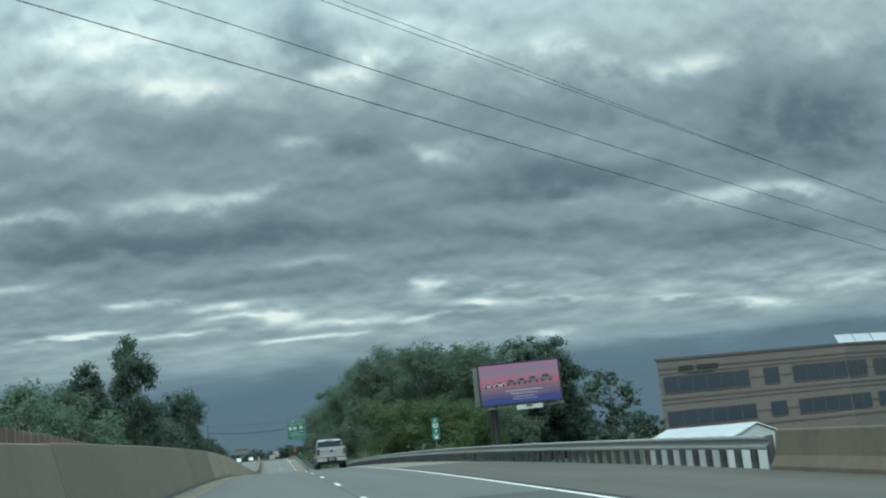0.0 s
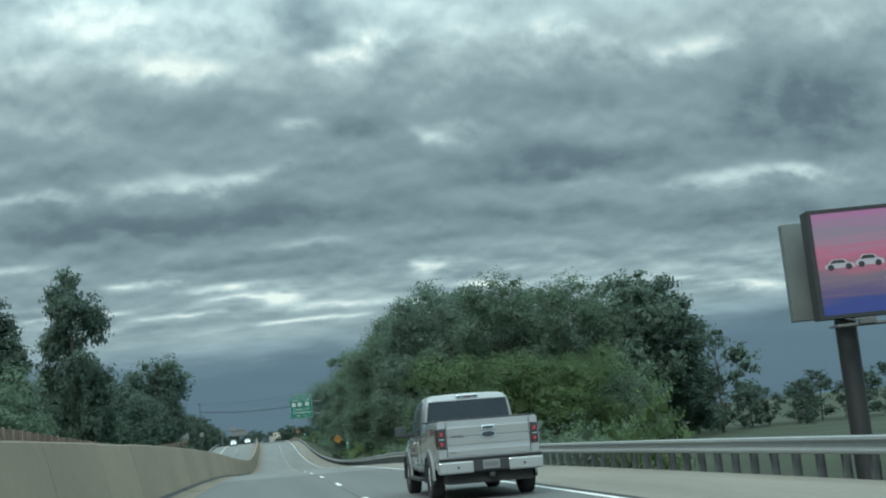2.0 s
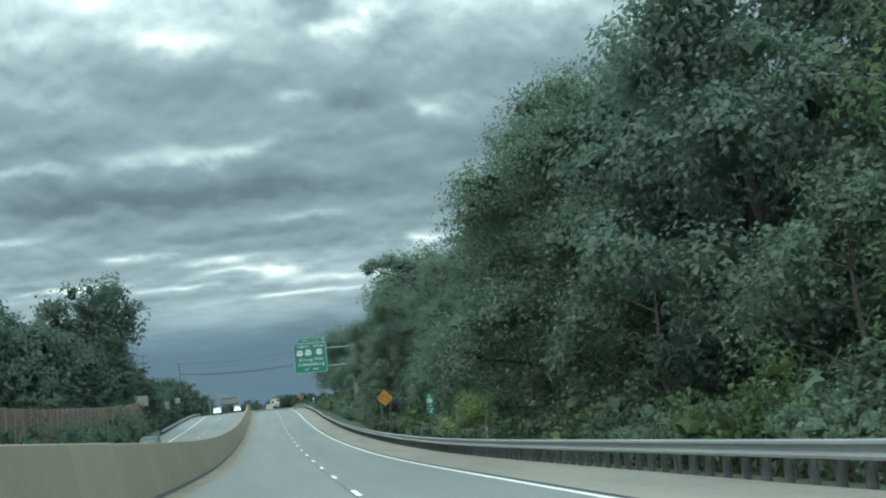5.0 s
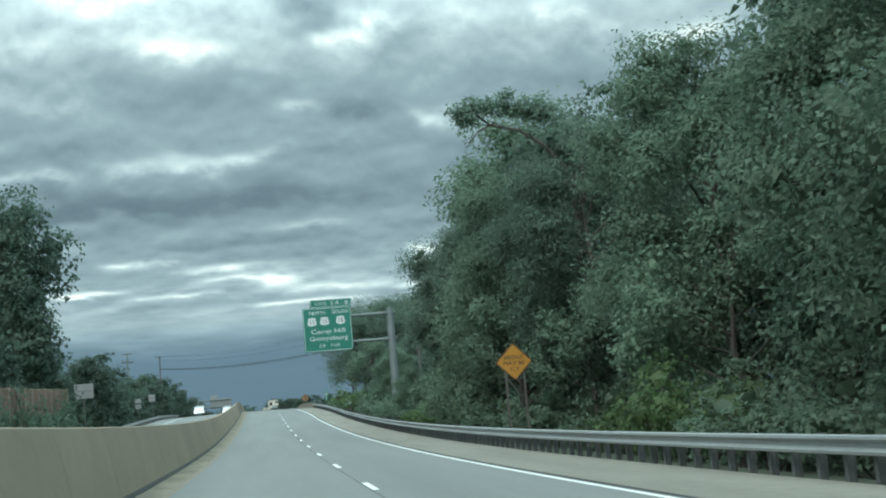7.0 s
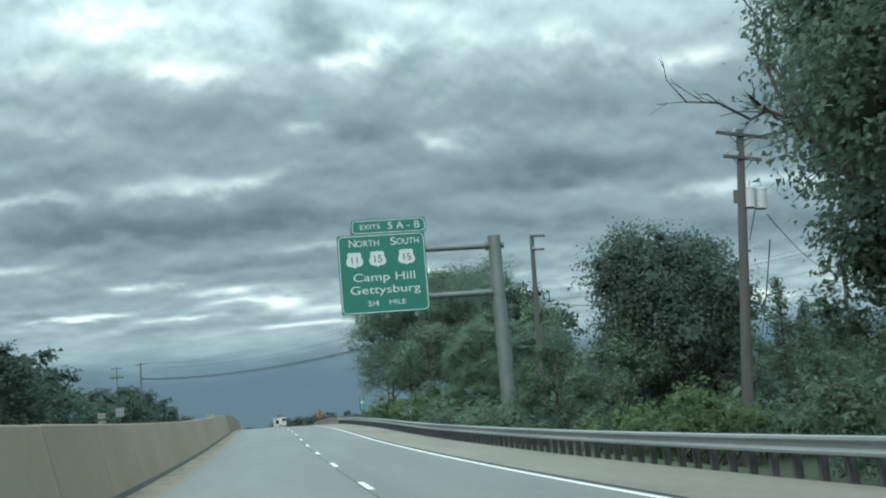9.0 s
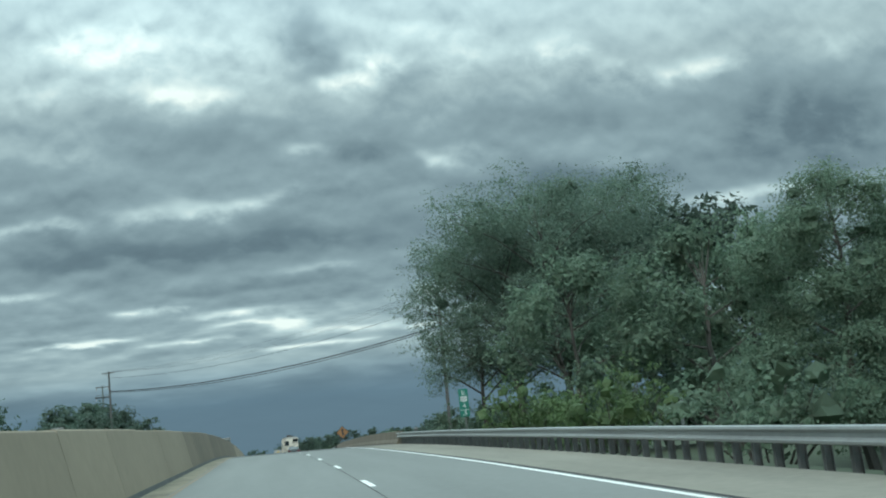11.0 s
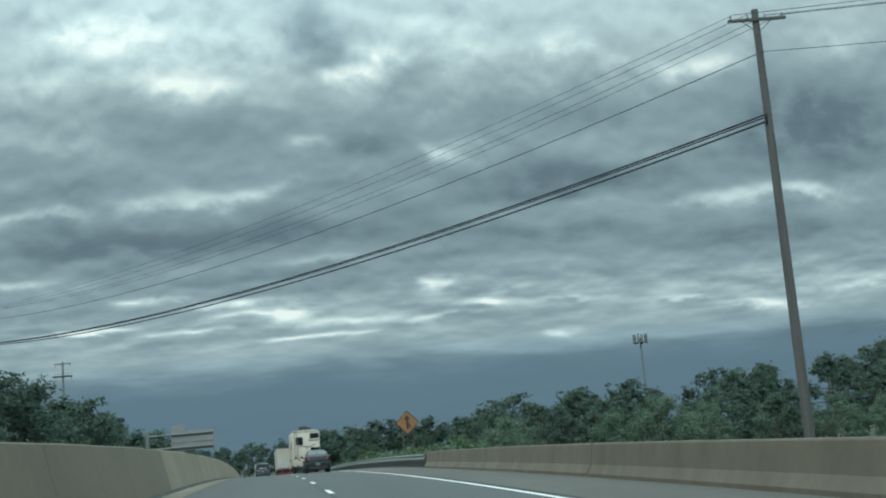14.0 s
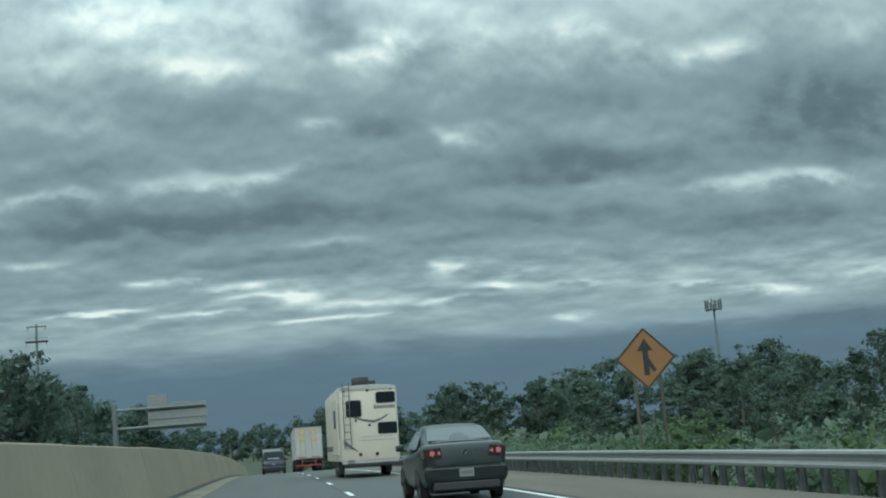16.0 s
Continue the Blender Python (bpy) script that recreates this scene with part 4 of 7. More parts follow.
# behind the noise wall
for kind, X, y, H in (
        ("slim", -22.5, 210, 26.0), ("slim", -28, 186, 19.5), ("small", -25.5, 128, 12.0), ("small", -25.5, 150, 13.0), ("oak_wall", -31, 160, 14.5), ("small", -26, 172, 14), ("oak_wall", -31, 200, 16.0), ("small", -25.5, 222, 14.5),
        ("round", -26.5, 236, 15.5), ("oak_wall", -31, 250, 17.0), ("round", -26.5, 258, 15.5), ("oak_wall", -30, 276, 17.0), ("round", -26.5, 294, 15.5), ("oak_wall", -30, 308, 17.5), ("oak_high", -24.0, 336, 23.5), ("round", -29, 346, 16.0),
        ("small", -26, 105, 10.0), ("small", -27, 84, 9.5), ("oak_wall", -33, 100, 11.5), ("oak_wall", -34, 128, 13.0), ("round", -26, 364, 9.0), ("round", -25.5, 398, 10.0), ("round", -27, 318, 15.0)):
    plant(kind, X, y, H, label=LEFT_LABEL, group=LEFTWOOD, wide={"oak_high": 1.05, "slim": 0.95}.get(kind))
# low trees on the oncoming side, past the wall
for i, (X, y, H) in enumerate(((-29, 425, 10.0), (-30, 444, 13.0), (-31, 460, 10.5), (-27, 480, 5.5), (-26, 530, 9.5), (-30, 560, 14.5), (-30, 585, 15.5), (-33, 605, 16.0), (-36, 575, 15), (-28, 628, 15.5), (-34, 640, 16.5), (-27, 668, 16), (-36, 690, 18), (-42, 650, 17), (-46, 690, 19), (-33, 715, 17), (-26, 730, 15), (-38, 740, 17))):
    plant("far" if i % 2 else "round", X, y, H, label="dark green tree beyond the oncoming lanes", group="trees on the far side")
# the tree line past the bridge
rnd = random.Random(5)
for i in range(46):
    X = 16 + i * 3.1 + rnd.uniform(-2, 2)
    y = 700 - i * 2.4 + rnd.uniform(-18, 18)
    H = 10.6 + 2.6 * noise.noise((X * 0.045, 0.3, 0)) + rnd.uniform(-1.2, 1.2) + (2.2 if X > 46 else 0)
    plant(("far", "far2", "far")[i % 3], X, y, H, group=LINE)
for i in range(22):
    plant("far2" if i % 2 else "far", 13 + i * 3.0 + rnd.uniform(-1, 1), 585 + rnd.uniform(-15, 15) + i, 5.5 + rnd.uniform(-0.8, 1.4), group=LINE)
for i in range(34):
    plant('shrub_dark' if i % 3 else 'shrub', rnd.uniform(12.0, 15.0), 503 + i * 4.0 + rnd.uniform(-1, 1), rnd.uniform(0.9, 2.3), group="bushes past the bridge")
for i in range(18):
    plant("small" if i % 3 else "far2", 15 + i * 2.6 + rnd.uniform(-1, 1), 524 + rnd.uniform(-10, 12), 2.4 + rnd.uniform(-0.5, 1.1), label="low green scrub tree below the bridge end", group=LINE)
for X, y, H in ((9.5, 715, 11.5), (12.5, 700, 10.5), (15, 722, 11)):
    plant("round", X, y, H, group=LINE)
for i in range(30):
    plant("far", -70 + i * 6 + rnd.uniform(-3, 3), 1150 + rnd.uniform(-60, 60), 16 + rnd.uniform(-2, 3), group=LINE)

for i in range(40):
    plant("far" if i % 2 else "far2", 66 + i * 2.4 + rnd.uniform(-2, 2), 258 + (i % 2) * 14 - i * 0.8 + rnd.uniform(-5, 5), 5.6 + i * 0.06 + rnd.uniform(-1.0, 1.2), label="distant dark tree on the rise beyond the billboard", group=LINE)
for i in range(9):
    plant("far2" if i % 2 else "far", 50 + i * 6.0 + rnd.uniform(-1.5, 1.5), 548 - i * 3 + rnd.uniform(-5, 5), 6.2 + rnd.uniform(-0.8, 1.2), group=LINE)

# ---------------------------------------------------------------- overhead guide sign
def us_shield(parent, x, z, number, s=1.0):
    prof = [(-0.30, 0.50), (-0.20, 0.44), (-0.06, 0.48), (0.0, 0.50), (0.06, 0.48), (0.20, 0.44), (0.30, 0.50), (0.42, 0.34), (0.37, 0.22), (0.46, 0.02), (0.49, -0.16),
            (0.42, -0.32), (0.26, -0.39), (0.10, -0.41), (0.0, -0.50), (-0.10, -0.41), (-0.26, -0.39), (-0.42, -0.32), (-0.49, -0.16), (-0.46, 0.02), (-0.37, 0.22), (-0.42, 0.34)]
    bm = plate([(px * s * 1.06, pz * s) for px, pz in prof], 0.008)
    sh = part("route_shield", bm, SIGN_WHITE, parent, "white route shield")
    sh.location = (x, -0.014, z)
    lettering(number, 0.62 * s, SIGN_BLACK, sh, 0, -0.02, y=-0.006)


def guide_sign():
    t = thing("overhead_sign", "green overhead exit sign on a dark steel cantilever mast", "road sign", pose(8.68, 352.3, 9.74))
    w, h = 5.36, 4.84
    panel = part("sign_panel", plate(rounded(w, h, 0.12), 0.06), SIGN_GREEN, t, "green exit panel with white lettering")
    # white border as a thin raised frame
    bm = bmesh.new()
    o, i = rounded(w - 0.12, h - 0.12, 0.30, 7), rounded(w - 0.21, h - 0.21, 0.26, 7)
    vo = [bm.verts.new((x, -0.004, z)) for x, z in o]
    vi = [bm.verts.new((x, -0.004, z)) for x, z in i]
    for k in range(len(vo)):
        bm.faces.new((vo[k], vo[(k + 1) % len(vo)], vi[(k + 1) % len(vo)], vi[k]))
    part("border", bm, SIGN_WHITE, panel)

    def place(fx, fz):
        return (fx - 0.5) * w, (0.5 - fz) * h
    for text, size, fx, fz, wd in (("N", 0.66, 0.172, 0.112, 0.40), ("ORTH", 0.54, 0.345, 0.118, 1.40), ("S", 0.66, 0.637, 0.108, 0.36), ("OUTH", 0.54, 0.805, 0.113, 1.36),
                                   ("Camp Hill", 0.70, 0.508, 0.547, 3.75), ("Gettysburg", 0.70, 0.508, 0.705, 4.25), ("3/4", 0.50, 0.36, 0.875, 0.66), ("MILE", 0.42, 0.635, 0.872, 0.98)):
        x, z = place(fx, fz)
        lettering(text, size, SIGN_WHITE, panel, x, z, width=wd)
    for number, fx, fz in (("11", 0.185, 0.32), ("15", 0.445, 0.315), ("15", 0.775, 0.31)):
        us_shield(panel, *place(fx, fz), number)
    tab = part("exit_tab", plate(rounded(4.55, 0.88, 0.10), 0.06), SIGN_GREEN, t, "green exit number tab")
    tab.location = (0.53, 0, h / 2 + 0.46)
    bm = bmesh.new()
    o, i = rounded(4.46, 0.79, 0.22, 6), rounded(4.38, 0.71, 0.19, 6)
    vo = [bm.verts.new((x, -0.004, z)) for x, z in o]
    vi = [bm.verts.new((x, -0.004, z)) for x, z in i]
    for k in range(len(vo)):
        bm.faces.new((vo[k], vo[(k + 1) % len(vo)], vi[(k + 1) % len(vo)], vi[k]))
    part("border", bm, SIGN_WHITE, tab)
    lettering("EXITS", 0.42, SIGN_WHITE, tab, -1.15, -0.02, width=1.22)
    lettering("5 A - B", 0.62, SIGN_WHITE, tab, 0.92, 0.0, width=1.95)
    # stiffening posts behind the panel
    for x in (-1.75, 0.05, 1.85):
        part("panel_beam", box(x - 0.07, x + 0.07, 0.06, 0.20, -h / 2 - 0.28, h / 2 + 0.5), MAST, t)
    # arms and mast
    for z in (1.35, -1.55):
        part("arm", rod((-2.4, 0.40, z), (7.0, 0.40, z), 0.15, 0.19, 14), MAST, t, smooth=40)
        part("flange", rod((6.50, 0.40, z), (6.58, 0.40, z), 0.30, 0.30, 14), MAST, t, smooth=40)
        part("end_cap", rod((7.46, 0.40, z), (7.62, 0.40, z), 0.20, 0.20, 12), MAST, t, smooth=40)
    base = land_z(14.5, 352) - 9.74
    part("mast", rod((7.06, 0.40, base - 0.4), (7.06, 0.40, 1.95), 0.46, 0.40, 20), MAST, t, smooth=40)
    part("base_plate", box(6.4, 7.75, -0.28, 1.08, base - 0.1, base + 0.12, 0.02), MAST, t)


guide_sign()


# ---------------------------------------------------------------- warning signs and markers
def diamond_sign(x, y, z, half, mat, label, arrow=False, lines=()):
    t = thing("warning_sign", label, "road sign", pose(x, y, z, 0, 0, -2))
    corner = [(0, half), (-half, 0), (0, -half), (half, 0)]
    rounded_corner = []
    for k in range(4):
        a, b, c = Vector(corner[k - 1]), Vector(corner[k]), Vector(corner[(k + 1) % 4])
        rounded_corner += [tuple(b.lerp(a, 0.06)), tuple(b.lerp(b * 0.97, 1)), tuple(b.lerp(c, 0.06))]
    face = part("sign_panel", plate(rounded_corner, 0.01), mat, t, "amber diamond panel")
    bm = bmesh.new()
    vo = [bm.verts.new((px * 0.985, -0.003, pz * 0.985)) for px, pz in corner]
    vi = [bm.verts.new((px * 0.905, -0.003, pz * 0.905)) for px, pz in corner]
    for k in range(4):
        bm.faces.new((vo[k], vo[(k + 1) % 4], vi[(k + 1) % 4], vi[k]))
    part("border", bm, SIGN_BLACK, face)
    for text, zz, wd in lines:
        lettering(text, 0.26, SIGN_BLACK, face, 0, zz, y=-0.006, width=wd)
    if arrow:
        u = half / 0.92
        bm = plate([(-0.085 * u, -0.50 * u), (0.085 * u, -0.50 * u), (0.085 * u, -0.24 * u), (0.20 * u, -0.42 * u), (0.30 * u, -0.36 * u), (0.085 * u, 0.02 * u), (0.085 * u, 0.22 * u), (0.24 * u, 0.22 * u),
                    (0.0, 0.58 * u), (-0.24 * u, 0.22 * u), (-0.085 * u, 0.22 * u)], 0.004)
        a = part("merge_arrow", bm, SIGN_BLACK, face)
        a.location = (0, -0.005, 0)
    ground = land_z(x - road_x(y), y) - z
    for px in (-0.42, 0.42):
        bm = bmesh.new()
        top = half - abs(px) - 0.06
        add_box(bm, px - 0.045, px + 0.045, 0.012, 0.022, ground - 0.3, top)
        add_box(bm, px - 0.045, px - 0.035, 0.022, 0.075, ground - 0.3, top)
        add_box(bm, px + 0.035, px + 0.045, 0.022, 0.075, ground - 0.3, top)
        part("post", bm, SIGN_POST, t)
    return t


diamond_sign(12.3, 272.9, 1.63, 0.87, SIGN_AMBER, "amber diamond warning sign about an icy bridge, before dark trees", lines=(("BRIDGE", 0.20, 0.86), ("MAY BE", -0.07, 0.98), ("ICY", -0.34, 0.42)))
diamond_sign(11.98, 530.1, 6.0, 1.0, SIGN_ORANGE, "orange-yellow diamond merge sign on two steel posts", arrow=True)


def mile_marker(x, y, top, lines, label):
    t = thing("mile_marker", label, "road sign", pose(x, y, top, 0, 0, -3))
    face = part("sign_panel", plate([(px, pz - 0.67) for px, pz in rounded(0.46, 1.34, 0.04, 4)], 0.006), SIGN_GREEN, t, "tall green marker panel")
    lettering("E", 0.30, SIGN_WHITE, face, 0, -0.20, y=-0.005, width=0.15)
    bm = plate([(-0.17, 0.13), (0.17, 0.13), (0.15, 0.02), (0.17, -0.10), (0.06, -0.11), (0.0, -0.15), (-0.06, -0.11), (-0.17, -0.10), (-0.15, 0.02)], 0.004)
    sh = part("route_shield", bm, SIGN_WHITE, face, "white route shield")
    sh.location = (0, -0.006, -0.49)
    lettering("581", 0.19, SIGN_BLACK, sh, 0, 0.0, y=-0.005, width=0.25)
    lettering("4", 0.32, SIGN_WHITE, face, 0, -0.82, y=-0.005, width=0.16)
    part("divider", box(-0.22, 0.22, -0.003, 0.0, -1.02, -1.00), SIGN_WHITE, face)
    if lines:
        lettering(lines, 0.30, SIGN_WHITE, face, 0, -1.17, y=-0.005, width=0.20)
    else:
        part("unread_line", box(-0.10, 0.10, -0.004, 0.0, -1.26, -1.08), SIGN_WHITE, face)
    g = land_z(x - road_x(y), y) - top
    part("post", box(-0.03, 0.03, 0.008, 0.05, g - 0.3, -0.05), POST, t)


mile_marker(11.35, 233.9, 1.40, ".4", "tall green mile marker with white route shield, behind the guard rail")
mile_marker(10.45, 398.6, 4.10, ".5", "tall green mile marker with white route shield, before bare trunks")
mile_marker(9.85, 71.1, 2.80, "", "green mile marker on a thin post behind the guard rail")


def sign_back(x, y, top, panels, label, post_x=0.0):
    t = thing("road_sign", label, "road sign", pose(x, y, top))
    low = 0.0
    for px, pz, w, h in panels:
        p = part("sign_panel", plate([(a + px, b + pz) for a, b in rounded(w, h, 0.05, 3)], 0.02), ALU, t)
        part("stiffener", box(px - w * 0.45, px + w * 0.45, -0.03, 0.0, pz - 0.04, pz + 0.04), POST, p)
    g = land_z(x - road_x(y), y) - top
    part("post", box(post_x - 0.05, post_x + 0.05, 0.022, 0.10, g - 0.3, -0.02), POST, t)


sign_back(-20.5, 372, 6.8, [(0, -0.95, 2.3, 1.8)], "grey aluminium back of a wide road sign across the median")
sign_back(-21.4, 474, 8.2, [(0, -0.75, 1.3, 1.4)], "grey aluminium back of a small road sign")
sign_back(-24.2, 474, 7.6, [(0, -0.5, 1.2, 0.9), (0, -1.7, 1.2, 0.9)], "two stacked grey sign backs on one post")
for x, y in ((11.9, 372.0), (11.2, 143.0), (12.1, 219.0)):
    t = thing("delineator_post", "short pale reflector post behind the guard rail", "marker post", pose(x, y, land_z(x - road_x(y), y), 0, 4, 0))
    part("stake", box(-0.05, 0.05, -0.012, 0.012, -0.2, 2.2 if y < 300 else 1.5, 0.008), ALU, t)
    part("reflector", box(-0.04, 0.04, -0.016, -0.0125, 1.2, 1.4), SIGN_WHITE, t)


def far_gantry():
    t = thing("overhead_sign", "grey back of a wide overhead sign over the oncoming lanes", "road sign", pose(-13.4, 655, 9.15))
    p = part("sign_panel", box(-3.8, 3.8, -0.04, 0.04, -1.75, 1.75, 0.01), ALU, t)
    part("exit_tab", box(-3.8, -1.2, -0.04, 0.04, 1.76, 2.9, 0.01), ALU, t)
    for z in (-1.5, -0.3, 0.9):
        part("stiffener", box(-3.7, 3.7, -0.12, -0.045, z - 0.06, z + 0.06), POST, p)
    for z in (-1.2, 1.2):
        part("arm", rod((-8.0, -0.35, z), (3.6, -0.35, z), 0.20, 0.16, 10), MAST, t, smooth=40)
    g = land_z(-20, 655) - 9.15
    part("mast", rod((-8.0, -0.35, g - 0.4), (-8.0, -0.35, 2.0), 0.42, 0.34, 12), MAST, t, smooth=40)


far_gantry()


# ---------------------------------------------------------------- poles and lines
def utility_pole(x, y, top, label, arms=((0.35, 2.6),), turn=0.0, transformer=None, guy=None, lean=0.0, side=False):
    t = thing("utility_pole", label, "utility pole", pose(x, y, top, 0, lean, turn), group="utility poles")
    g = land_z(x - road_x(min(y, 700)), y) - top
    part("pole", rod((0, 0, g - 0.6), (0, 0, 0), 0.24, 0.14, 12), POLE_WOOD, t, smooth=40)
    for d, w in arms:
        a = -w / 2 if not side else -0.1
        arm = part("crossarm", box(a, a + w, -0.20, -0.10, -d - 0.06, -d + 0.06, 0.008), POLE_WOOD, t)
        for k in range(4):
            px = a + 0.12 + (w - 0.24) * k / 3
            bm = rod((px, -0.15, -d + 0.06), (px, -0.15, -d + 0.16), 0.035, 0.05, 8)
            add_rod(bm, (px, -0.15, -d + 0.16), (px, -0.15, -d + 0.24), 0.06, 0.03, 8)
            part("insulator", bm, PORCELAIN, arm, smooth=50)
        if not side:
            for s in (-1, 1):
                part("brace", rod((s * w * 0.28, -0.15, -d), (0, -0.13, -d - 0.55), 0.018, n=5), POST, arm)
    if transformer is not None:
        for s in (0.30, 0.78):
            can = part("transformer", rod((s, -0.05, -transformer - 0.75), (s, -0.05, -transformer), 0.22, 0.22, 14), TRANSFORMER, t, "pale grey transformer can", smooth=50)
            part("lid", rod((s, -0.05, -transformer), (s, -0.05, -transformer + 0.07), 0.24, 0.14, 14), TRANSFORMER, can, smooth=50)
            part("bushing", rod((s, -0.05, -transformer + 0.07), (s, -0.05, -transformer + 0.32), 0.05, 0.03, 8), PORCELAIN, can, smooth=50)
        part("drop_wire", rod((0.5, -0.1, -transformer - 0.75), (0.25, -0.05, -transformer - 2.0), 0.02, n=5), WIRE, t)
        part("bracket", box(-0.35, 0.1, -0.06, 0.02, -transformer - 0.6, -transformer - 0.1, 0.01), POST, t)
    return t


def wire(p, q, sag, r, label="thin black power line slung between poles", n=26):
    p, q = Vector(p), Vector(q)
    pts = [p.lerp(q, i / n) - Vector((0, 0, 4 * sag * (i / n) * (1 - i / n))) for i in range(n + 1)]
    v, f = tube_path(pts, r)
    t = mesh_part("power_line", v, f, WIRE)
    tagged(t, label, "cable", "overhead lines")


utility_pole(19.7, 323.3, 10.35, "wooden utility pole with two crossarms and grey transformer cans", arms=((0.25, 2.2), (1.15, 1.6)), transformer=2.3, turn=8, lean=6.0)
utility_pole(19.8, 359.7, 12.75, "weathered wooden pole with side brackets", arms=((0.12, 1.0), (1.05, 0.9)), side=True, turn=-6, lean=1.5)
utility_pole(63, 400, 15.4, "distant wooden pole with a short crossarm", arms=((0.3, 1.6),), turn=-20)
utility_pole(21.0, 474.4, 19.7, "tall wooden utility pole with one crossarm beside the bridge", arms=((0.45, 2.3),), turn=-8, lean=0.6)
utility_pole(-25.6, 551.1, 20.9, "wooden utility pole with a crossarm across the highway", arms=((0.3, 2.6),), turn=-30)
# lines over the far bridge
for dx, z0, z1, sag, r in ((-1.0, 19.45, 19.2, 1.3, 0.010), (-0.4, 19.45, 19.2, 1.5, 0.010), (0.4, 19.4, 19.2, 1.7, 0.010), (1.0, 19.4, 19.2, 1.8, 0.010), (0.0, 17.9, 18.2, 1.6, 0.02)):
    wire((21.0 + dx, 474.2, z0), (-25.6 + dx, 551.1, z1 + 1.6), sag * 1.1, r)
for dz, sag, r in ((0.0, 1.5, 0.042), (-0.28, 1.6, 0.042), (-0.1, 1.5, 0.03)):
    wire((20.8, 474.2, 15.35 + dz), (-25.6, 550.9, 17.5 + dz * 0.6), sag, r, "thick black cable bundle slung across the highway")
for dx, z0, z1 in ((-1.0, 19.45, 24.2), (0.4, 19.4, 23.8), (1.0, 19.4, 23.8), (0.0, 17.9, 20.5)):
    wire((21.0 + dx, 474.2, z0), (90 + dx, 455, z1), 1.6, 0.013)
for dz in (0.0, -0.5, -0.95):
    wire((21.0, 474.3, 4.6 + dz), (120, 560, 9.0 + dz), 0.4, 0.02)
# lines between the roadside poles
wire((20.3, 323.2, 7.0), (63, 400, 14.0), 1.2, 0.02)
wire((20.3, 323.2, 6.0), (40, 372, 3.0), 0.6, 0.025)
wire((19.9, 359.7, 8.0), (63, 400, 11.5), 0.8, 0.02)
wire((63, 400, 14.8), (140, 425, 20.0), 1.0, 0.02)
# lines over the first bridge
for k, (y0, z0, z1) in enumerate(((18.9, 7.95, 6.3), (21.6, 9.62, 8.0), (26.2, 12.75, 11.25), (27.4, 13.5, 11.7))):
    s = (z1 - z0) / 30
    wire((-50, y0 - 45, z0 - 50 * s), (75, y0 + 67, z0 + 75 * s), 0.6, 0.008)


def mast_pole(x, y, top, label, antennas):
    t = thing("radio_mast", label, "mast", pose(x, y, top))
    g = land_z(x, min(y, 2000)) - top
    part("pole", rod((0, 0, g - 1), (0, 0, 0), 0.55, 0.28, 12), MAST, t, smooth=40)
    if antennas:
        part("platform", rod((0, 0, -1.6), (0, 0, -1.4), 2.3, 2.3, 12), POST, t)
        for k in range(12):
            a = 2 * math.pi * k / 12
            px, py = 2.4 * math.cos(a), 2.4 * math.sin(a)
            part("antenna", box(px - 0.22, px + 0.22, py - 0.15, py + 0.15, -1.9 + 0.3 * (k % 2), 1.0 + 0.3 * (k % 3), 0.03), MAST, t)
    else:
        for d, w in ((0.6, 5.0), (4.6, 5.6)):
            part("crossarm", box(-w / 2, w / 2, -0.2, 0.2, -d - 0.18, -d + 0.18, 0.03), POST, t)
            for k in range(3):
                px = -w / 2 + 0.3 + (w - 0.6) * k / 2
                part("insulator", rod((px, 0, -d - 1.2), (px, 0, -d - 0.15), 0.10, 0.14, 8), PORCELAIN, t)
        part("platform", box(-2.8, 2.8, -0.8, 0.8, -4.5, -4.3, 0.02), POST, t)
        part("platform_rail", box(-2.8, 2.8, 0.7, 0.8, -3.6, -3.5), POST, t)


mast_pole(132.0, 840.0, 35.2, "slim grey cell tower with ring of antennas over trees", True)
mast_pole(-62.0, 815.0, 40.5, "grey steel mast with crossarms over distant trees", False)


# ---------------------------------------------------------------- noise wall
def noise_wall(y0, y1, X):
    t = thing("noise_wall", "brown ribbed noise wall with pale posts beyond the oncoming lanes", "wall", kind="structure")
    n = int((y1 - y0) / 3.05)
    for i in range(n + 1):
        y = y0 + 3.05 * i
        p = at(X, y)
        g = land_z(X, y)
        top = along(y, ROAD_Z) + NOISE_H
        part("wall_post", box(p.x - 0.13, p.x + 0.13, y - 0.11, y + 0.11, g - 0.3, top + 0.05, 0.01), FENCE_POST, t)
        if i < n:
            top2 = along(y + 1.5, ROAD_Z) + NOISE_H
            bm = bmesh.new()
            add_box(bm, p.x - 0.05, p.x + 0.05, y + 0.11, y + 2.94, g - 0.3, top2)
            for k in range(9):
                yy = y + 0.22 + k * 0.32
                add_box(bm, p.x + 0.051, p.x + 0.085, yy, yy + 0.17, g, top2 - 0.02)
            part("wall_panel", bm, FENCE, t)
    return t


NOISE_H = 5.1
noise_wall(45, 342, -19.0)
rnd = random.Random(4)
for i in range(26):
    y = 240 + i * 4 + rnd.uniform(-1, 1)
    o = plant("shrub_dark", -20.2, y, 5.2 + rnd.uniform(-0.3, 1.2), label="leafy vine and bush hanging over the noise wall", group="vines on the wall")


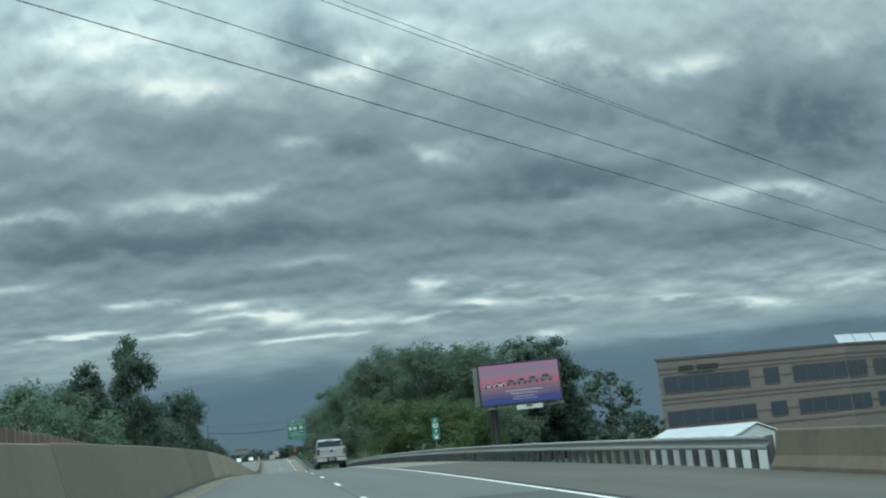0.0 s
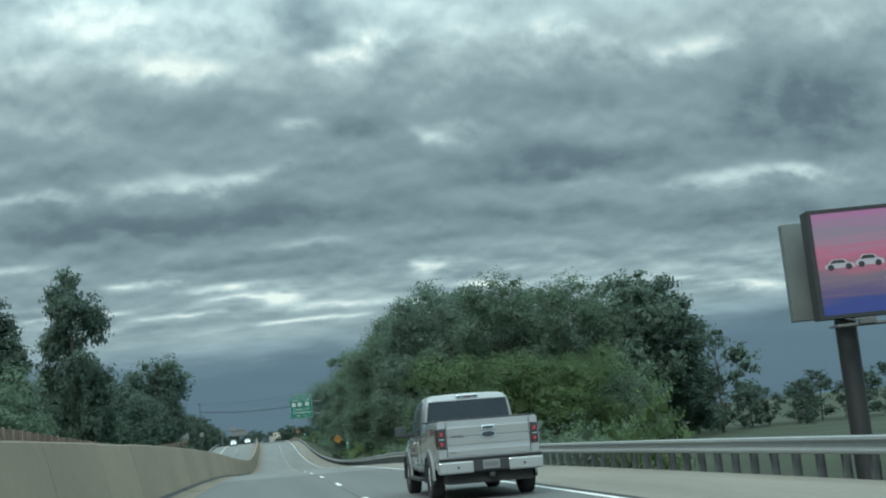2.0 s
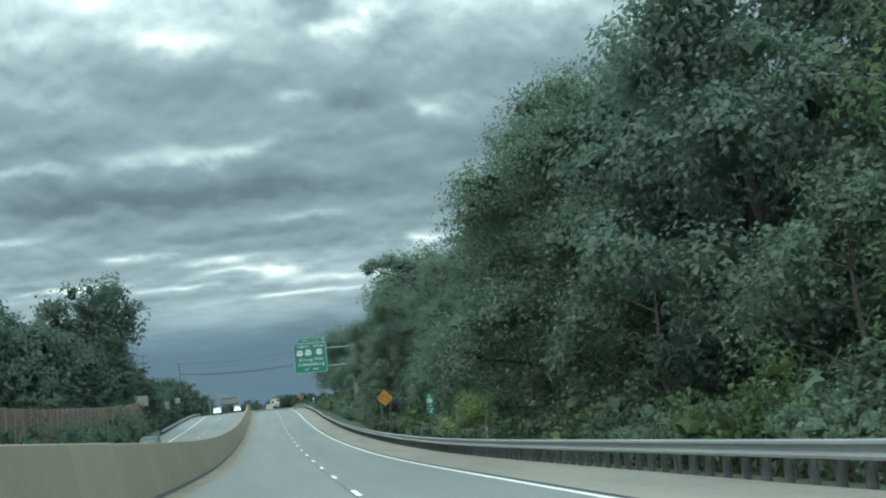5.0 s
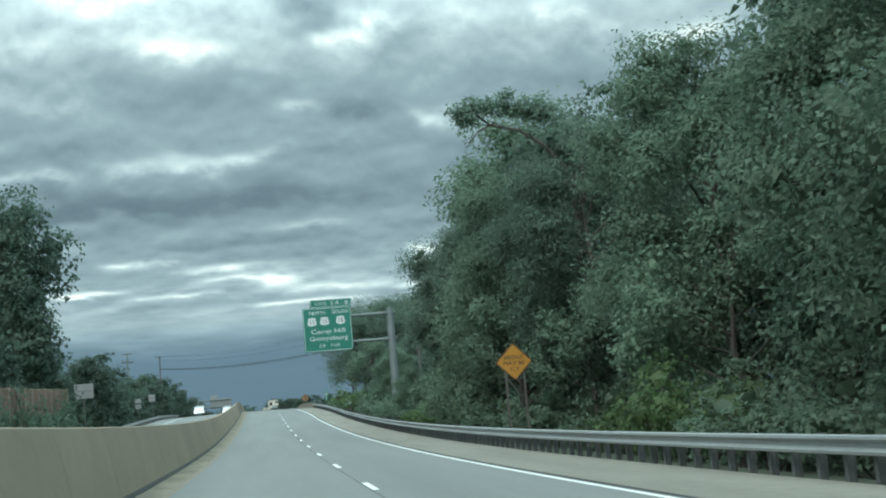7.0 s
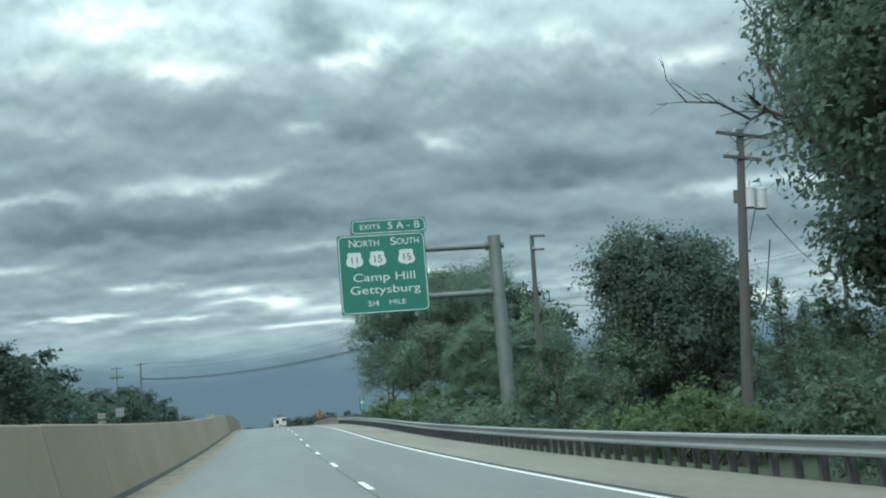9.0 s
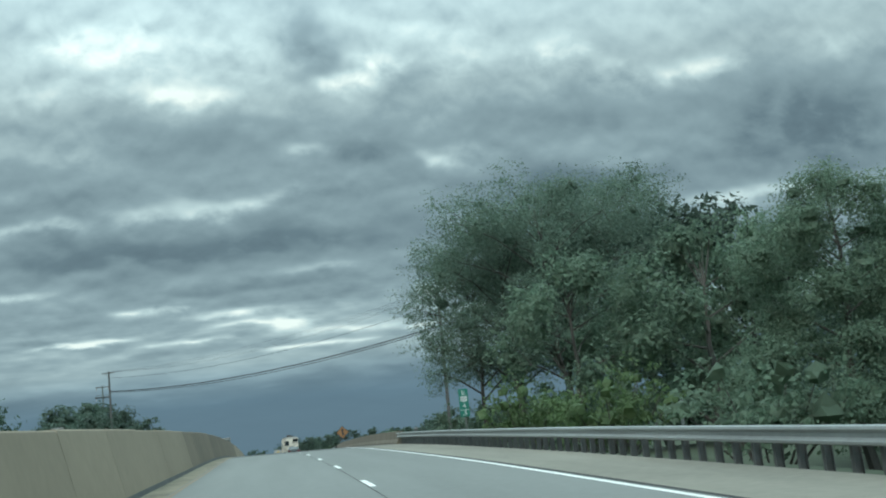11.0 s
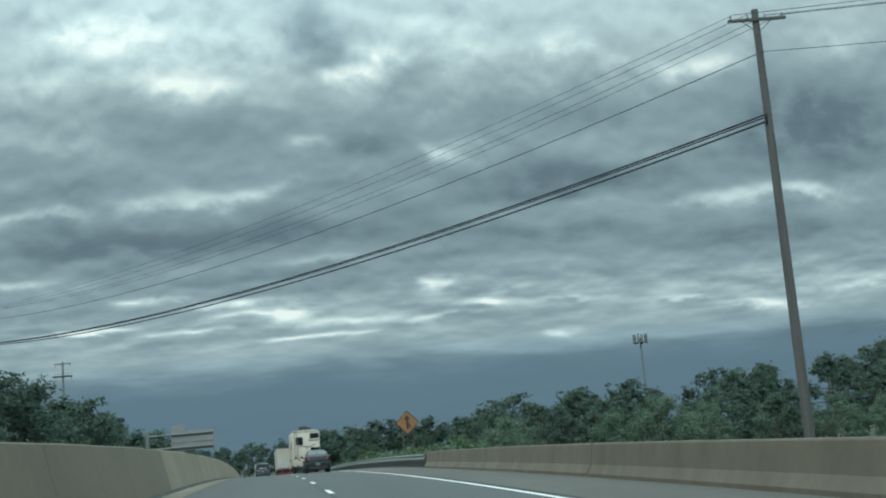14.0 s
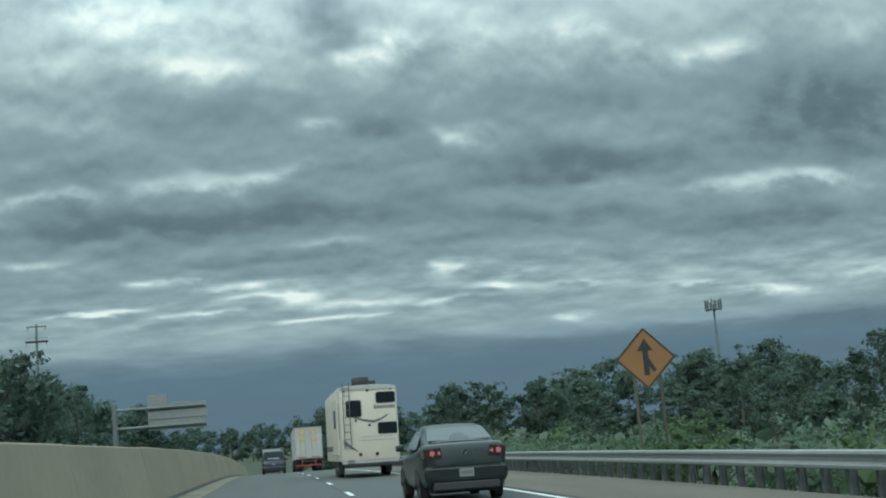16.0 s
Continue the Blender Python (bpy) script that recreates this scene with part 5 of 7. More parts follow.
# ---------------------------------------------------------------- office block and shed
def office():
    t = thing("office_building", "three-storey tan office block with dark ribbon windows and banded walls", "building")
    A, B, C = Vector((43.5, 128.4, 0)), Vector((66.6, 129.6, 0)), Vector((84.0, 137.0, 0))
    foot = [A, B, C, Vector((84, 165, 0)), Vector((68, 160, 0))]
    z0, z1 = -7.0, 8.0
    bm = bmesh.new()
    lo = [bm.verts.new((p.x, p.y, z0)) for p in foot]
    hi = [bm.verts.new((p.x, p.y, z1)) for p in foot]
    for i in range(5):
        bm.faces.new((lo[i], lo[(i + 1) % 5], hi[(i + 1) % 5], hi[i]))
    bm.faces.new(hi)
    part("wall", bm, STUCCO, t, "tan stucco wall")
    for P, Q, wins in ((A, B, ((0.02, 0.465, 6.2, 4.35), (0.545, 0.625, 6.2, 4.4), (0.70, 0.992, 6.2, 4.35), (0.02, 0.48, 2.35, 0.70), (0.56, 0.645, 2.35, 0.75), (0.71, 0.992, 2.35, 0.70), (0.02, 0.48, -1.5, -3.2), (0.56, 0.645, -1.5, -3.2), (0.71, 0.992, -1.5, -3.2))),
                       (B, C, ((0.0, 0.17, 6.2, 4.35), (0.24, 0.40, 6.2, 4.4), (0.48, 0.95, 6.2, 4.35), (0.0, 0.17, 2.35, 0.70), (0.24, 0.40, 2.35, 0.75), (0.48, 0.95, 2.35, 0.7)))):
        d = (Q - P)
        ln = d.length
        m = Matrix.Translation(P) @ Matrix.Rotation(math.atan2(d.y, d.x), 4, "Z")
        for z, h in ((7.05, 0.10), (6.55, 0.07), (5.3, 0.08), (3.7, 0.10), (3.2, 0.08), (1.5, 0.08), (0.0, 0.1)):
            bm = add_box(bmesh.new(), 0, ln, -0.05, 0.0, z - h, z + h)
            b = part("wall_band", bm, STUCCO_BAND, t)
            b.matrix_local = m
        b = part("coping", add_box(bmesh.new(), -0.1, ln + 0.1, -0.12, 0.35, 8.0, 8.28), STUCCO_BAND, t)
        b.matrix_local = m
        for f0, f1, zt, zb in wins:
            x0, x1 = f0 * ln, f1 * ln
            fr = bmesh.new()
            add_box(fr, x0, x1, -0.09, -0.052, zb - 0.06, zb + 0.04)
            add_box(fr, x0, x1, -0.09, -0.052, zt - 0.04, zt + 0.06)
            n = max(1, round((x1 - x0) / 1.7))
            for k in range(n + 1):
                xx = x0 + (x1 - x0) * k / n
                add_box(fr, xx - 0.03, xx + 0.03, -0.088, -0.053, zb + 0.04, zt - 0.04)
            w = part("window", fr, STUCCO_BAND, t, "dark ribbon window")
            w.matrix_local = m
            for k in range(n):
                xa, xb = x0 + (x1 - x0) * k / n + 0.03, x0 + (x1 - x0) * (k + 1) / n - 0.03
                part("pane", box(xa, xb, -0.075, -0.056, zb + 0.04, zt - 0.04), DARK_GLASS, w)
    # unreadable name on the wall, as bars
    d = B - A
    m = Matrix.Translation(A) @ Matrix.Rotation(math.atan2(d.y, d.x), 4, "Z")
    for k, (x0, x1, z0_, z1_) in enumerate(((2.4, 4.2, 6.72, 7.3), (4.6, 7.2, 6.72, 7.3), (3.4, 5.0, 6.35, 6.5), (5.2, 6.6, 6.35, 6.5))):
        o = part("unread_lettering", box(x0, x1, -0.08, -0.051, z0_, z1_), SIGN_BLACK, t, "dark wall lettering")
        o.matrix_local = m
    # pale railing screen on the roof
    for k in range(7):
        f = k / 6
        p = B.lerp(C, f)
        part("roof_rail_post", rod((p.x, p.y + 1.0, 8.0), (p.x - 0.4, p.y + 1.6, 9.5), 0.05, n=6), ALU, t)
    part("roof_rail", rod((B.x - 0.4, B.y + 1.6, 9.5), (C.x - 0.4, C.y + 1.6, 9.5), 0.07, n=6), ALU, t)
    part("roof_screen", mesh_bm([(B.x, B.y + 1.02, 8.05), (C.x, C.y + 1.02, 8.05), (C.x - 0.38, C.y + 1.6, 9.4), (B.x - 0.38, B.y + 1.6, 9.4)]), ROOF_METAL, t)


def mesh_bm(pts, depth=0.05):
    bm = bmesh.new()
    f = bm.faces.new([bm.verts.new(p) for p in pts])
    r = bmesh.ops.extrude_face_region(bm, geom=[f])
    bmesh.ops.translate(bm, verts=[v for v in r["geom"] if isinstance(v, bmesh.types.BMVert)], vec=(0, depth, 0))
    bmesh.ops.recalc_face_normals(bm, faces=bm.faces)
    return bm


office()


def shed(x, y, ridge, w, length, rise):
    g = land_z(x, y)
    t = thing("shed", "low building with a bright white metal gable roof", "building", pose(x, y, ridge, 0, 0, 4))
    part("wall", box(-w / 2 + 0.2, w / 2 - 0.2, 0.2, length - 0.2, g - ridge - 0.3, -rise), TRANSFORMER, t)
    bm = plate([(-w / 2 + 0.2, -rise), (w / 2 - 0.2, -rise), (0, -0.1)], 0.1)
    gable = part("gable", bm, TRANSFORMER, t, "grey gable end")
    gable.location = (0, 0.2, 0)
    for s in (-1, 1):
        bm = bmesh.new()
        vs = [(0, 0, 0), (s * w / 2, 0, -rise), (s * w / 2, length, -rise), (0, length, 0)]
        f = bm.faces.new([bm.verts.new(v) for v in vs])
        r = bmesh.ops.extrude_face_region(bm, geom=[f])
        bmesh.ops.translate(bm, verts=[v for v in r["geom"] if isinstance(v, bmesh.types.BMVert)], vec=(0, 0, 0.12))
        bmesh.ops.recalc_face_normals(bm, faces=bm.faces)
        roof = part("roof", bm, ROOF_METAL, t, "white standing-seam metal roof")
        for k in range(int(length / 0.9)):
            yy = 0.4 + 0.9 * k
            part("seam", rod((0, yy, 0.13), (s * w / 2, yy, -rise + 0.13), 0.03, n=4), ROOF_METAL, roof)


shed(42.2, 100, 0.35, 6.4, 20, 1.35)


# ---------------------------------------------------------------- digital billboard
PICTURE_PALE = material("picture_pale", (0.36, 0.34, 0.38), 0.5, vary=0.1, bump=0)
PICTURE_GREY = material("picture_grey", (0.13, 0.12, 0.14), 0.5, vary=0.2, grain=5, bump=0)


def screen_material():
    m = bpy.data.materials.new("screen_picture")
    m.use_nodes = True
    N, L = m.node_tree.nodes, m.node_tree.links
    b = N["Principled BSDF"]
    tc = N.new("ShaderNodeTexCoord")
    sep = N.new("ShaderNodeSeparateXYZ")
    L.new(tc.outputs["Object"], sep.inputs[0])
    ns = N.new("ShaderNodeTexNoise")
    mp = N.new("ShaderNodeMapping")
    mp.inputs["Scale"].default_value = (0.22, 1, 3.2)
    L.new(tc.outputs["Object"], mp.inputs[0]); L.new(mp.outputs[0], ns.inputs["Vector"])
    ns.inputs["Scale"].default_value = 1.6
    ma = N.new("ShaderNodeMath")
    ma.operation = "MULTIPLY_ADD"
    ma.inputs[1].default_value = 0.36
    L.new(ns.outputs["Fac"], ma.inputs[0])
    mr = N.new("ShaderNodeMapRange")
    mr.inputs[1].default_value, mr.inputs[2].default_value = -1.65, 1.65
    mr.inputs[3].default_value, mr.inputs[4].default_value = -0.18, 0.82
    L.new(sep.outputs[2], mr.inputs[0]); L.new(mr.outputs[0], ma.inputs[2])
    r = N.new("ShaderNodeValToRGB")
    el = r.color_ramp.elements
    stops = [(0.0, (0.015, 0.04, 0.33)), (0.13, (0.02, 0.05, 0.30)), (0.19, (0.11, 0.08, 0.24)), (0.36, (0.22, 0.17, 0.24)), (0.46, (0.42, 0.15, 0.23)), (0.58, (0.56, 0.15, 0.28)), (0.70, (0.40, 0.24, 0.36)), (0.80, (0.30, 0.26, 0.36)), (1.0, (0.46, 0.20, 0.42))]
    while len(el) < len(stops):
        el.new(0.5)
    for e, (p, c) in zip(el, stops):
        e.position, e.color = p, (*c, 1)
    L.new(ma.outputs[0], r.inputs[0])
    L.new(r.outputs[0], b.inputs["Emission Color"])
    b.inputs["Emission Strength"].default_value = 0.58
    b.inputs["Base Color"].default_value = (0.02, 0.02, 0.02, 1)
    b.inputs["Roughness"].default_value = 0.4
    return m


def billboard():
    t = thing("billboard", "digital billboard with a pink sunset picture on a steel column", "billboard", pose(20.65, 96.0, 5.58, 0, 0, -9))
    part("screen", box(-3.25, 3.25, -0.05, 0.0, -1.6, 1.6), screen_material(), t, "glowing pink and blue screen picture")
    part("cabinet", box(-3.4, 3.4, 0.003, 0.55, -1.72, 1.72, 0.02), SIGN_BLACK, t)
    fr = bmesh.new()
    for a in ((-3.4, 3.4, -0.1, 0.0, 1.605, 1.72), (-3.4, 3.4, -0.1, 0.0, -1.72, -1.605), (-3.4, -3.255, -0.1, 0.0, -1.6, 1.6), (3.255, 3.4, -0.1, 0.0, -1.6, 1.6)):
        add_box(fr, *a)
    part("screen_frame", fr, SIGN_BLACK, t)
    # plain car shapes with dark glass and wheels, and unreadable lines, in the picture
    for k, (x, w, mat) in enumerate(((-2.55, 0.95, PICTURE_PALE), (-1.60, 0.90, PICTURE_PALE), (-0.68, 0.86, PICTURE_GREY), (0.20, 0.90, PICTURE_GREY), (1.12, 0.95, PICTURE_GREY), (2.20, 1.10, PICTURE_GREY))):
        h = 0.34 + 0.05 * k
        body = plate([(-w / 2, 0.06), (w / 2, 0.06), (w / 2, h * 0.50), (w * 0.42, h * 0.60), (w * 0.30, h * 0.64), (w * 0.18, h * 0.96), (w * 0.10, h), (-w * 0.24, h), (-w * 0.38, h * 0.62), (-w * 0.48, h * 0.52)], 0.006)
        o = part("pictured_car", body, mat, t)
        o.location = (x, -0.06, -0.22 + 0.03 * k)
        part("pictured_glass", plate([(-w * 0.31, h * 0.64), (w * 0.22, h * 0.64), (w * 0.13, h * 0.92), (-w * 0.21, h * 0.92)], 0.003), SIGN_BLACK, o).location = (0, -0.007, 0)
        for q in (-0.30, 0.29):
            wheel_at = [(w * q + 0.10 * math.cos(a * math.pi / 6), 0.09 + 0.10 * math.sin(a * math.pi / 6)) for a in range(12)]
            part("pictured_wheel", plate(wheel_at, 0.003), SIGN_BLACK, o).location = (0, -0.007, 0)
    for z, w, h, n in ((-0.60, 3.0, 0.13, 16), (-0.84, 2.2, 0.11, 13), (-1.10, 1.6, 0.07, 16), (-1.28, 2.0, 0.07, 19)):
        for k in range(n):
            x = 0.3 - w / 2 + w * (k + 0.1) / n
            part("unread_line", box(x, x + w / n * 0.66, -0.06, -0.052, z - h / 2, z + h / 2), PICTURE_PALE, t)
    # second face behind
    part("rear_face", box(-3.75, 2.9, 1.5, 1.9, -1.6, 1.6, 0.02), MAST, t)
    g = land_z(18, 96) - 5.7
    part("column", rod((-2.3, 1.0, g - 0.5), (-2.3, 1.0, 1.2), 0.33, 0.33, 16), SIGN_BLACK, t, smooth=40)
    part("beam", box(-3.2, 3.1, 0.8, 1.2, -1.5, -1.1), POST, t)
    part("catwalk", box(-3.2, 3.3, -0.95, -0.15, -2.02, -1.95), POST, t)
    part("name_plate", box(-0.5, 1.6, -0.97, -0.955, -2.2, -1.85), SIGN_WHITE, t)
    for x in (-2.6, 0.4, 3.0):
        part("lamp_arm", rod((x, 0.0, -1.75), (x + 0.1, -1.5, -1.95), 0.03, n=6), POST, t)
        part("floodlight", box(x - 0.15, x + 0.35, -1.75, -1.5, -2.05, -1.85, 0.03), POST, t)


billboard()

# a dead tree with bare grey limbs, leaning out of the wood
def limb_tree(label, X, y, trunk_top, limbs, clumps, seed, leaf_size=0.12):
    """A tree with a few long crooked limbs: each limb a bent run of (X, H) stations, forking into twigs; leaf clumps on some."""
    rnd, rng = random.Random(seed), np.random.default_rng(seed)
    foot = Vector((road_x(y) + X, y, land_z(X, y)))
    t = thing("tree", label, "tree", pose(*foot))
    base = along(y, ROAD_Z)

    def local(lx, h, dy=0.0):
        return Vector((lx - X, dy, base + h - foot.z))
    segs = [(Vector((0, 0, -0.5)), local(X + 0.1, trunk_top * 0.5), 0.24, 0.20), (local(X + 0.1, trunk_top * 0.5), local(X, trunk_top), 0.20, 0.15)]

    def twig(p, d, ln, r, depth):
        q = p + d * ln
        segs.append((p, q, r, r * 0.6))
        if depth:
            for k in range(2):
                nd = (d + Vector((rnd.uniform(-.6, .4), rnd.uniform(-.6, .6), rnd.uniform(-.35, .45)))).normalized()
                twig(p.lerp(q, rnd.uniform(0.55, 1)), nd, ln * rnd.uniform(0.5, 0.8), r * 0.55, depth - 1)
    for r0, depth, stations in limbs:
        pts = [local(a, h, rnd.uniform(-.5, .5)) for a, h in stations]
        n = len(pts) - 1
        for i in range(n):
            ra, rb = r0 * (1 - 0.8 * i / n), r0 * (1 - 0.8 * (i + 1) / n)
            segs.append((pts[i], pts[i + 1], ra, rb))
            d = (pts[i + 1] - pts[i]).normalized()
            for k in range(2):
                nd = (d + Vector((rnd.uniform(-.5, .4), rnd.uniform(-.8, .8), rnd.uniform(-.6, .8)))).normalized()
                twig(pts[i].lerp(pts[i + 1], rnd.random()), nd, rnd.uniform(0.45, 1.0), rb * 0.4 + 0.008, depth)
    mesh_part("trunk", *tubes(segs, 6), BARK, t)
    if clumps:
        crown = new("crown", leaf_mesh("crown", [local(a, h, d) for a, h, d, r in clumps], [c[3] for c in clumps], 330 * len(clumps), leaf_size, rng, LEAF))
        crown.parent = t


limb_tree("leafless forked limbs of a dying tree at the wood's edge", 16.6, 309.5, 5.0, (
    (0.15, 2, ((16.6, 4.6), (15.6, 6.4), (15.15, 7.15), (14.35, 7.75), (13.8, 8.25), (13.3, 8.55), (12.5, 8.7))),
    (0.07, 2, ((13.8, 8.25), (13.5, 9.5), (13.4, 10.6), (12.9, 11.8))),
    (0.07, 2, ((13.9, 8.4), (13.6, 10.0), (13.9, 11.6))),
    (0.05, 1, ((13.3, 8.5), (12.9, 8.3), (11.9, 8.7), (11.2, 8.85), (10.4, 9.2))),
    (0.05, 1, ((14.35, 7.75), (13.4, 7.8), (12.4, 7.7))),
    (0.05, 1, ((15.2, 6.95), (14.4, 6.8), (13.9, 6.35))),
    (0.05, 1, ((16.2, 5.0), (15.5, 4.9), (14.75, 5.1)))),
    [(15.6, 8.6, 0, 0.7), (15.2, 9.6, 0.3, 0.6), (14.9, 10.4, 0, 0.5), (15.7, 7.6, -0.3, 0.5), (14.9, 6.2, 0, 0.35)], 5)


limb_tree("tall tree with one leafy limb reaching over the shoulder", 17.2, 282, 13.5, (
    (0.13, 1, ((17.2, 13.2), (15.8, 15.0), (14.4, 15.9), (13.0, 16.4), (12.0, 16.9), (11.1, 17.0))),
    (0.05, 1, ((13.0, 16.3), (12.2, 16.0), (11.6, 15.4)))),
    [(11.2, 17.0, 0, 0.6), (11.9, 17.5, 0.3, 0.65), (12.7, 17.3, -0.3, 0.6), (13.6, 17.4, 0.2, 0.65), (14.4, 17.2, 0, 0.6), (11.6, 16.8, -0.3, 0.45), (11.3, 16.4, 0, 0.3), (15.2, 17.2, 0, 0.8), (16, 16.8, 0, 0.9), (13.9, 18.0, 0, 0.35)], 9)


def conifer(X, y, H, R, seed):
    rng = np.random.default_rng(seed)
    t = thing("conifer", "small dark pointed conifer in the roadside thicket", "tree", pose(road_x(y) + X, y, land_z(X, y)))
    top = along(y, ROAD_Z) + H - land_z(X, y)
    segs = [(Vector((0, 0, -0.4)), Vector((0, 0, top)), 0.14, 0.02)]
    centres, radii = [], []
    for i in range(70):
        f = (i + 0.5) / 70
        a, r = i * 2.4, R * (1 - f) * rng.uniform(0.55, 1.05) + 0.08
        tip = Vector((r * math.cos(a), r * math.sin(a), top * (0.06 + 0.93 * f) - 0.15 * r))
        segs.append((Vector((0, 0, tip.z + 0.2 * r)), tip, 0.03, 0.008))
        for g in (0.45, 0.8, 1.0):
            centres.append(tip * g + Vector((0, 0, tip.z * (1 - g)))); radii.append(0.16 + 0.22 * (1 - f))
    mesh_part("trunk", *tubes(segs, 5), BARK, t)
    crown = new("crown", leaf_mesh("crown", centres, radii, 5200, 0.10, rng, LEAF, sides=3))
    crown.parent = t


conifer(29.0, 345, 7.2, 2.0, 1)
conifer(31.4, 347, 6.0, 1.7, 2)
for X, y, H in ((34, 349, 4.7), (37, 352, 5.2), (41, 352, 5.4), (27, 349, 3.6)):
    plant("small", X, y, H, group="roadside thicket")


def rail_marker(X, y):
    """A small white plate on a thin post behind the guard rail, its writing too small to read."""
    t = thing("marker_plate", "small white marker plate on a thin post behind the guard rail", "marker", Matrix.Translation(at(X, y)))
    part("post", box(-0.02, 0.02, 0.0, 0.02, -0.5, 0.98), SIGN_POST, t)
    f = part("plate", box(-0.12, 0.12, -0.012, -0.001, 0.62, 0.98, 0.004), ALU, t)
    for k in (-1, 1):
        part("unread_mark", box(k * 0.05 - 0.03, k * 0.05 + 0.03, -0.016, -0.0125, 0.72, 0.86), SIGN_BLACK, f)


rail_marker(9.5, 419.0)

# ---------------------------------------------------------------- vehicles
def paint(name, col, metal=0.3, rough=0.35, vary=0.05, coat=0.6):
    return material(name, col, rough, metal=metal, vary=vary, grain=30, stain=1.5, bump=0.0, coat=coat)


SILVER = paint("silver_white_paint", (0.35, 0.366, 0.362), 0.4, 0.25)
CHARCOAL = paint("charcoal_paint", (0.010, 0.016, 0.016), 0.1, 0.30, coat=0.2)
BLACKPAINT = paint("black_blue_paint", (0.018, 0.024, 0.033), 0.2, 0.3)
WHITEPAINT = paint("white_paint_car", (0.62, 0.64, 0.64), 0.0, 0.35)
CREAM = material("cream_fibreglass", (0.490, 0.455, 0.375), 0.5, vary=0.07, grain=1.5, stain=0.5, bump=0.03)
TRAILER_WHITE = material("trailer_white", (0.360, 0.360, 0.330), 0.6, vary=0.15, grain=2, stain=0.4, bump=0.05)
TRAILER_GREY = material("trailer_grey", (0.33, 0.34, 0.33), 0.6, vary=0.12, grain=2, stain=0.4, bump=0.05)
PLASTIC = material("black_plastic", (0.025, 0.027, 0.028), 0.6, vary=0.15, bump=0.05)
RUBBER = material("tyre_rubber", (0.022, 0.022, 0.022), 0.85, vary=0.2)
RIM = material("alloy_rim", (0.45, 0.46, 0.46), 0.35, metal=0.8, vary=0.1, bump=0)
CHROME = material("chrome", (0.60, 0.62, 0.62), 0.18, metal=1.0, vary=0.05, bump=0)
LENS_RED = material("red_lens", (0.10, 0.012, 0.014), 0.2, vary=0.15, bump=0, coat=0.5)
LENS_DARK = material("smoked_lens", (0.030, 0.018, 0.019), 0.15, vary=0.15, bump=0, coat=0.5)
PINK_LENS = material("pale_pink_lens", (0.42, 0.16, 0.17), 0.2, vary=0.1, bump=0, coat=0.5)
LAMP_RED = material("lit_tail_lamp", (0.3, 0.01, 0.01), 0.3, vary=0.1, bump=0, emit=(1.0, 0.06, 0.06), emit_strength=0.22)
HEADLAMP = material("lit_headlamp", (0.8, 0.8, 0.8), 0.2, vary=0.05, bump=0, emit=(1.0, 1.0, 0.95), emit_strength=2.5)
TINT = material("tinted_glass", (0.012, 0.017, 0.020), 0.05, vary=0.1, bump=0, spec=0.6)
GLASS = material("car_glass", (0.035, 0.045, 0.045), 0.12, vary=0.1, bump=0, spec=0.8)
ORANGE_TAPE = material("yellow_markings", (0.55, 0.36, 0.06), 0.5, vary=0.15, bump=0)
RED_TAPE = material("red_markings", (0.32, 0.03, 0.03), 0.5, vary=0.15, bump=0)
PLATE = material("number_plate_grey", (0.170, 0.185, 0.185), 0.5, vary=0.1, bump=0)
DECAL_RED = material("dull_red_print", (0.13, 0.055, 0.055), 0.5, vary=0.1, bump=0)
GREY_MARK = material("grey_print", (0.10, 0.10, 0.10), 0.5, vary=0.1, bump=0)


def ring(w, zb, zt, crown=0.02, sharp=False):
    h = zt - zb
    if sharp:
        half = [(0.0, zb), (w * 0.90, zb), (w * 0.945, zb + 0.025), (w * 0.972, zb + 0.07), (w, zb + h * 0.40), (w * 0.999, zt - h * 0.34), (w * 0.994, zt - h * 0.18), (w * 0.986, zt - 0.035), (w * 0.975, zt - 0.008), (w * 0.95, zt), (w * 0.5, zt + crown * 0.8), (0.0, zt + crown)]
        return half + [(-x, z) for x, z in reversed(half[1:-1])]
    half = [(0.0, zb), (w * 0.86, zb), (w * 0.93, zb + 0.025), (w * 0.972, zb + min(0.10, h * 0.2)), (w, zb + h * 0.42), (w * 0.998, zt - h * 0.32), (w * 0.984, zt - h * 0.15), (w * 0.955, zt - 0.035), (w * 0.91, zt - 0.008), (w * 0.84, zt + crown * 0.3), (w * 0.5, zt + crown * 0.8), (0.0, zt + crown)]
    return half + [(-x, z) for x, z in reversed(half[1:-1])]


def cabin_ring(wb, wt, zb, zt, crown=0.03):
    h = zt - zb
    half = [(0.0, zb), (wb, zb), (wb * 0.75 + wt * 0.25 + 0.012, zb + h * 0.25), (wb * 0.5 + wt * 0.5 + 0.02, zb + h * 0.5), (wb * 0.22 + wt * 0.78 + 0.024, zb + h * 0.76), (wt + 0.018, zt - 0.08 * min(1, h * 3)), (wt - 0.004, zt - 0.042 * min(1, h * 3)), (wt * 0.95, zt - 0.012), (wt * 0.86, zt + crown * 0.3), (wt * 0.5, zt + crown * 0.8), (0.0, zt + crown)]
    return half + [(-x, z) for x, z in reversed(half[1:-1])]


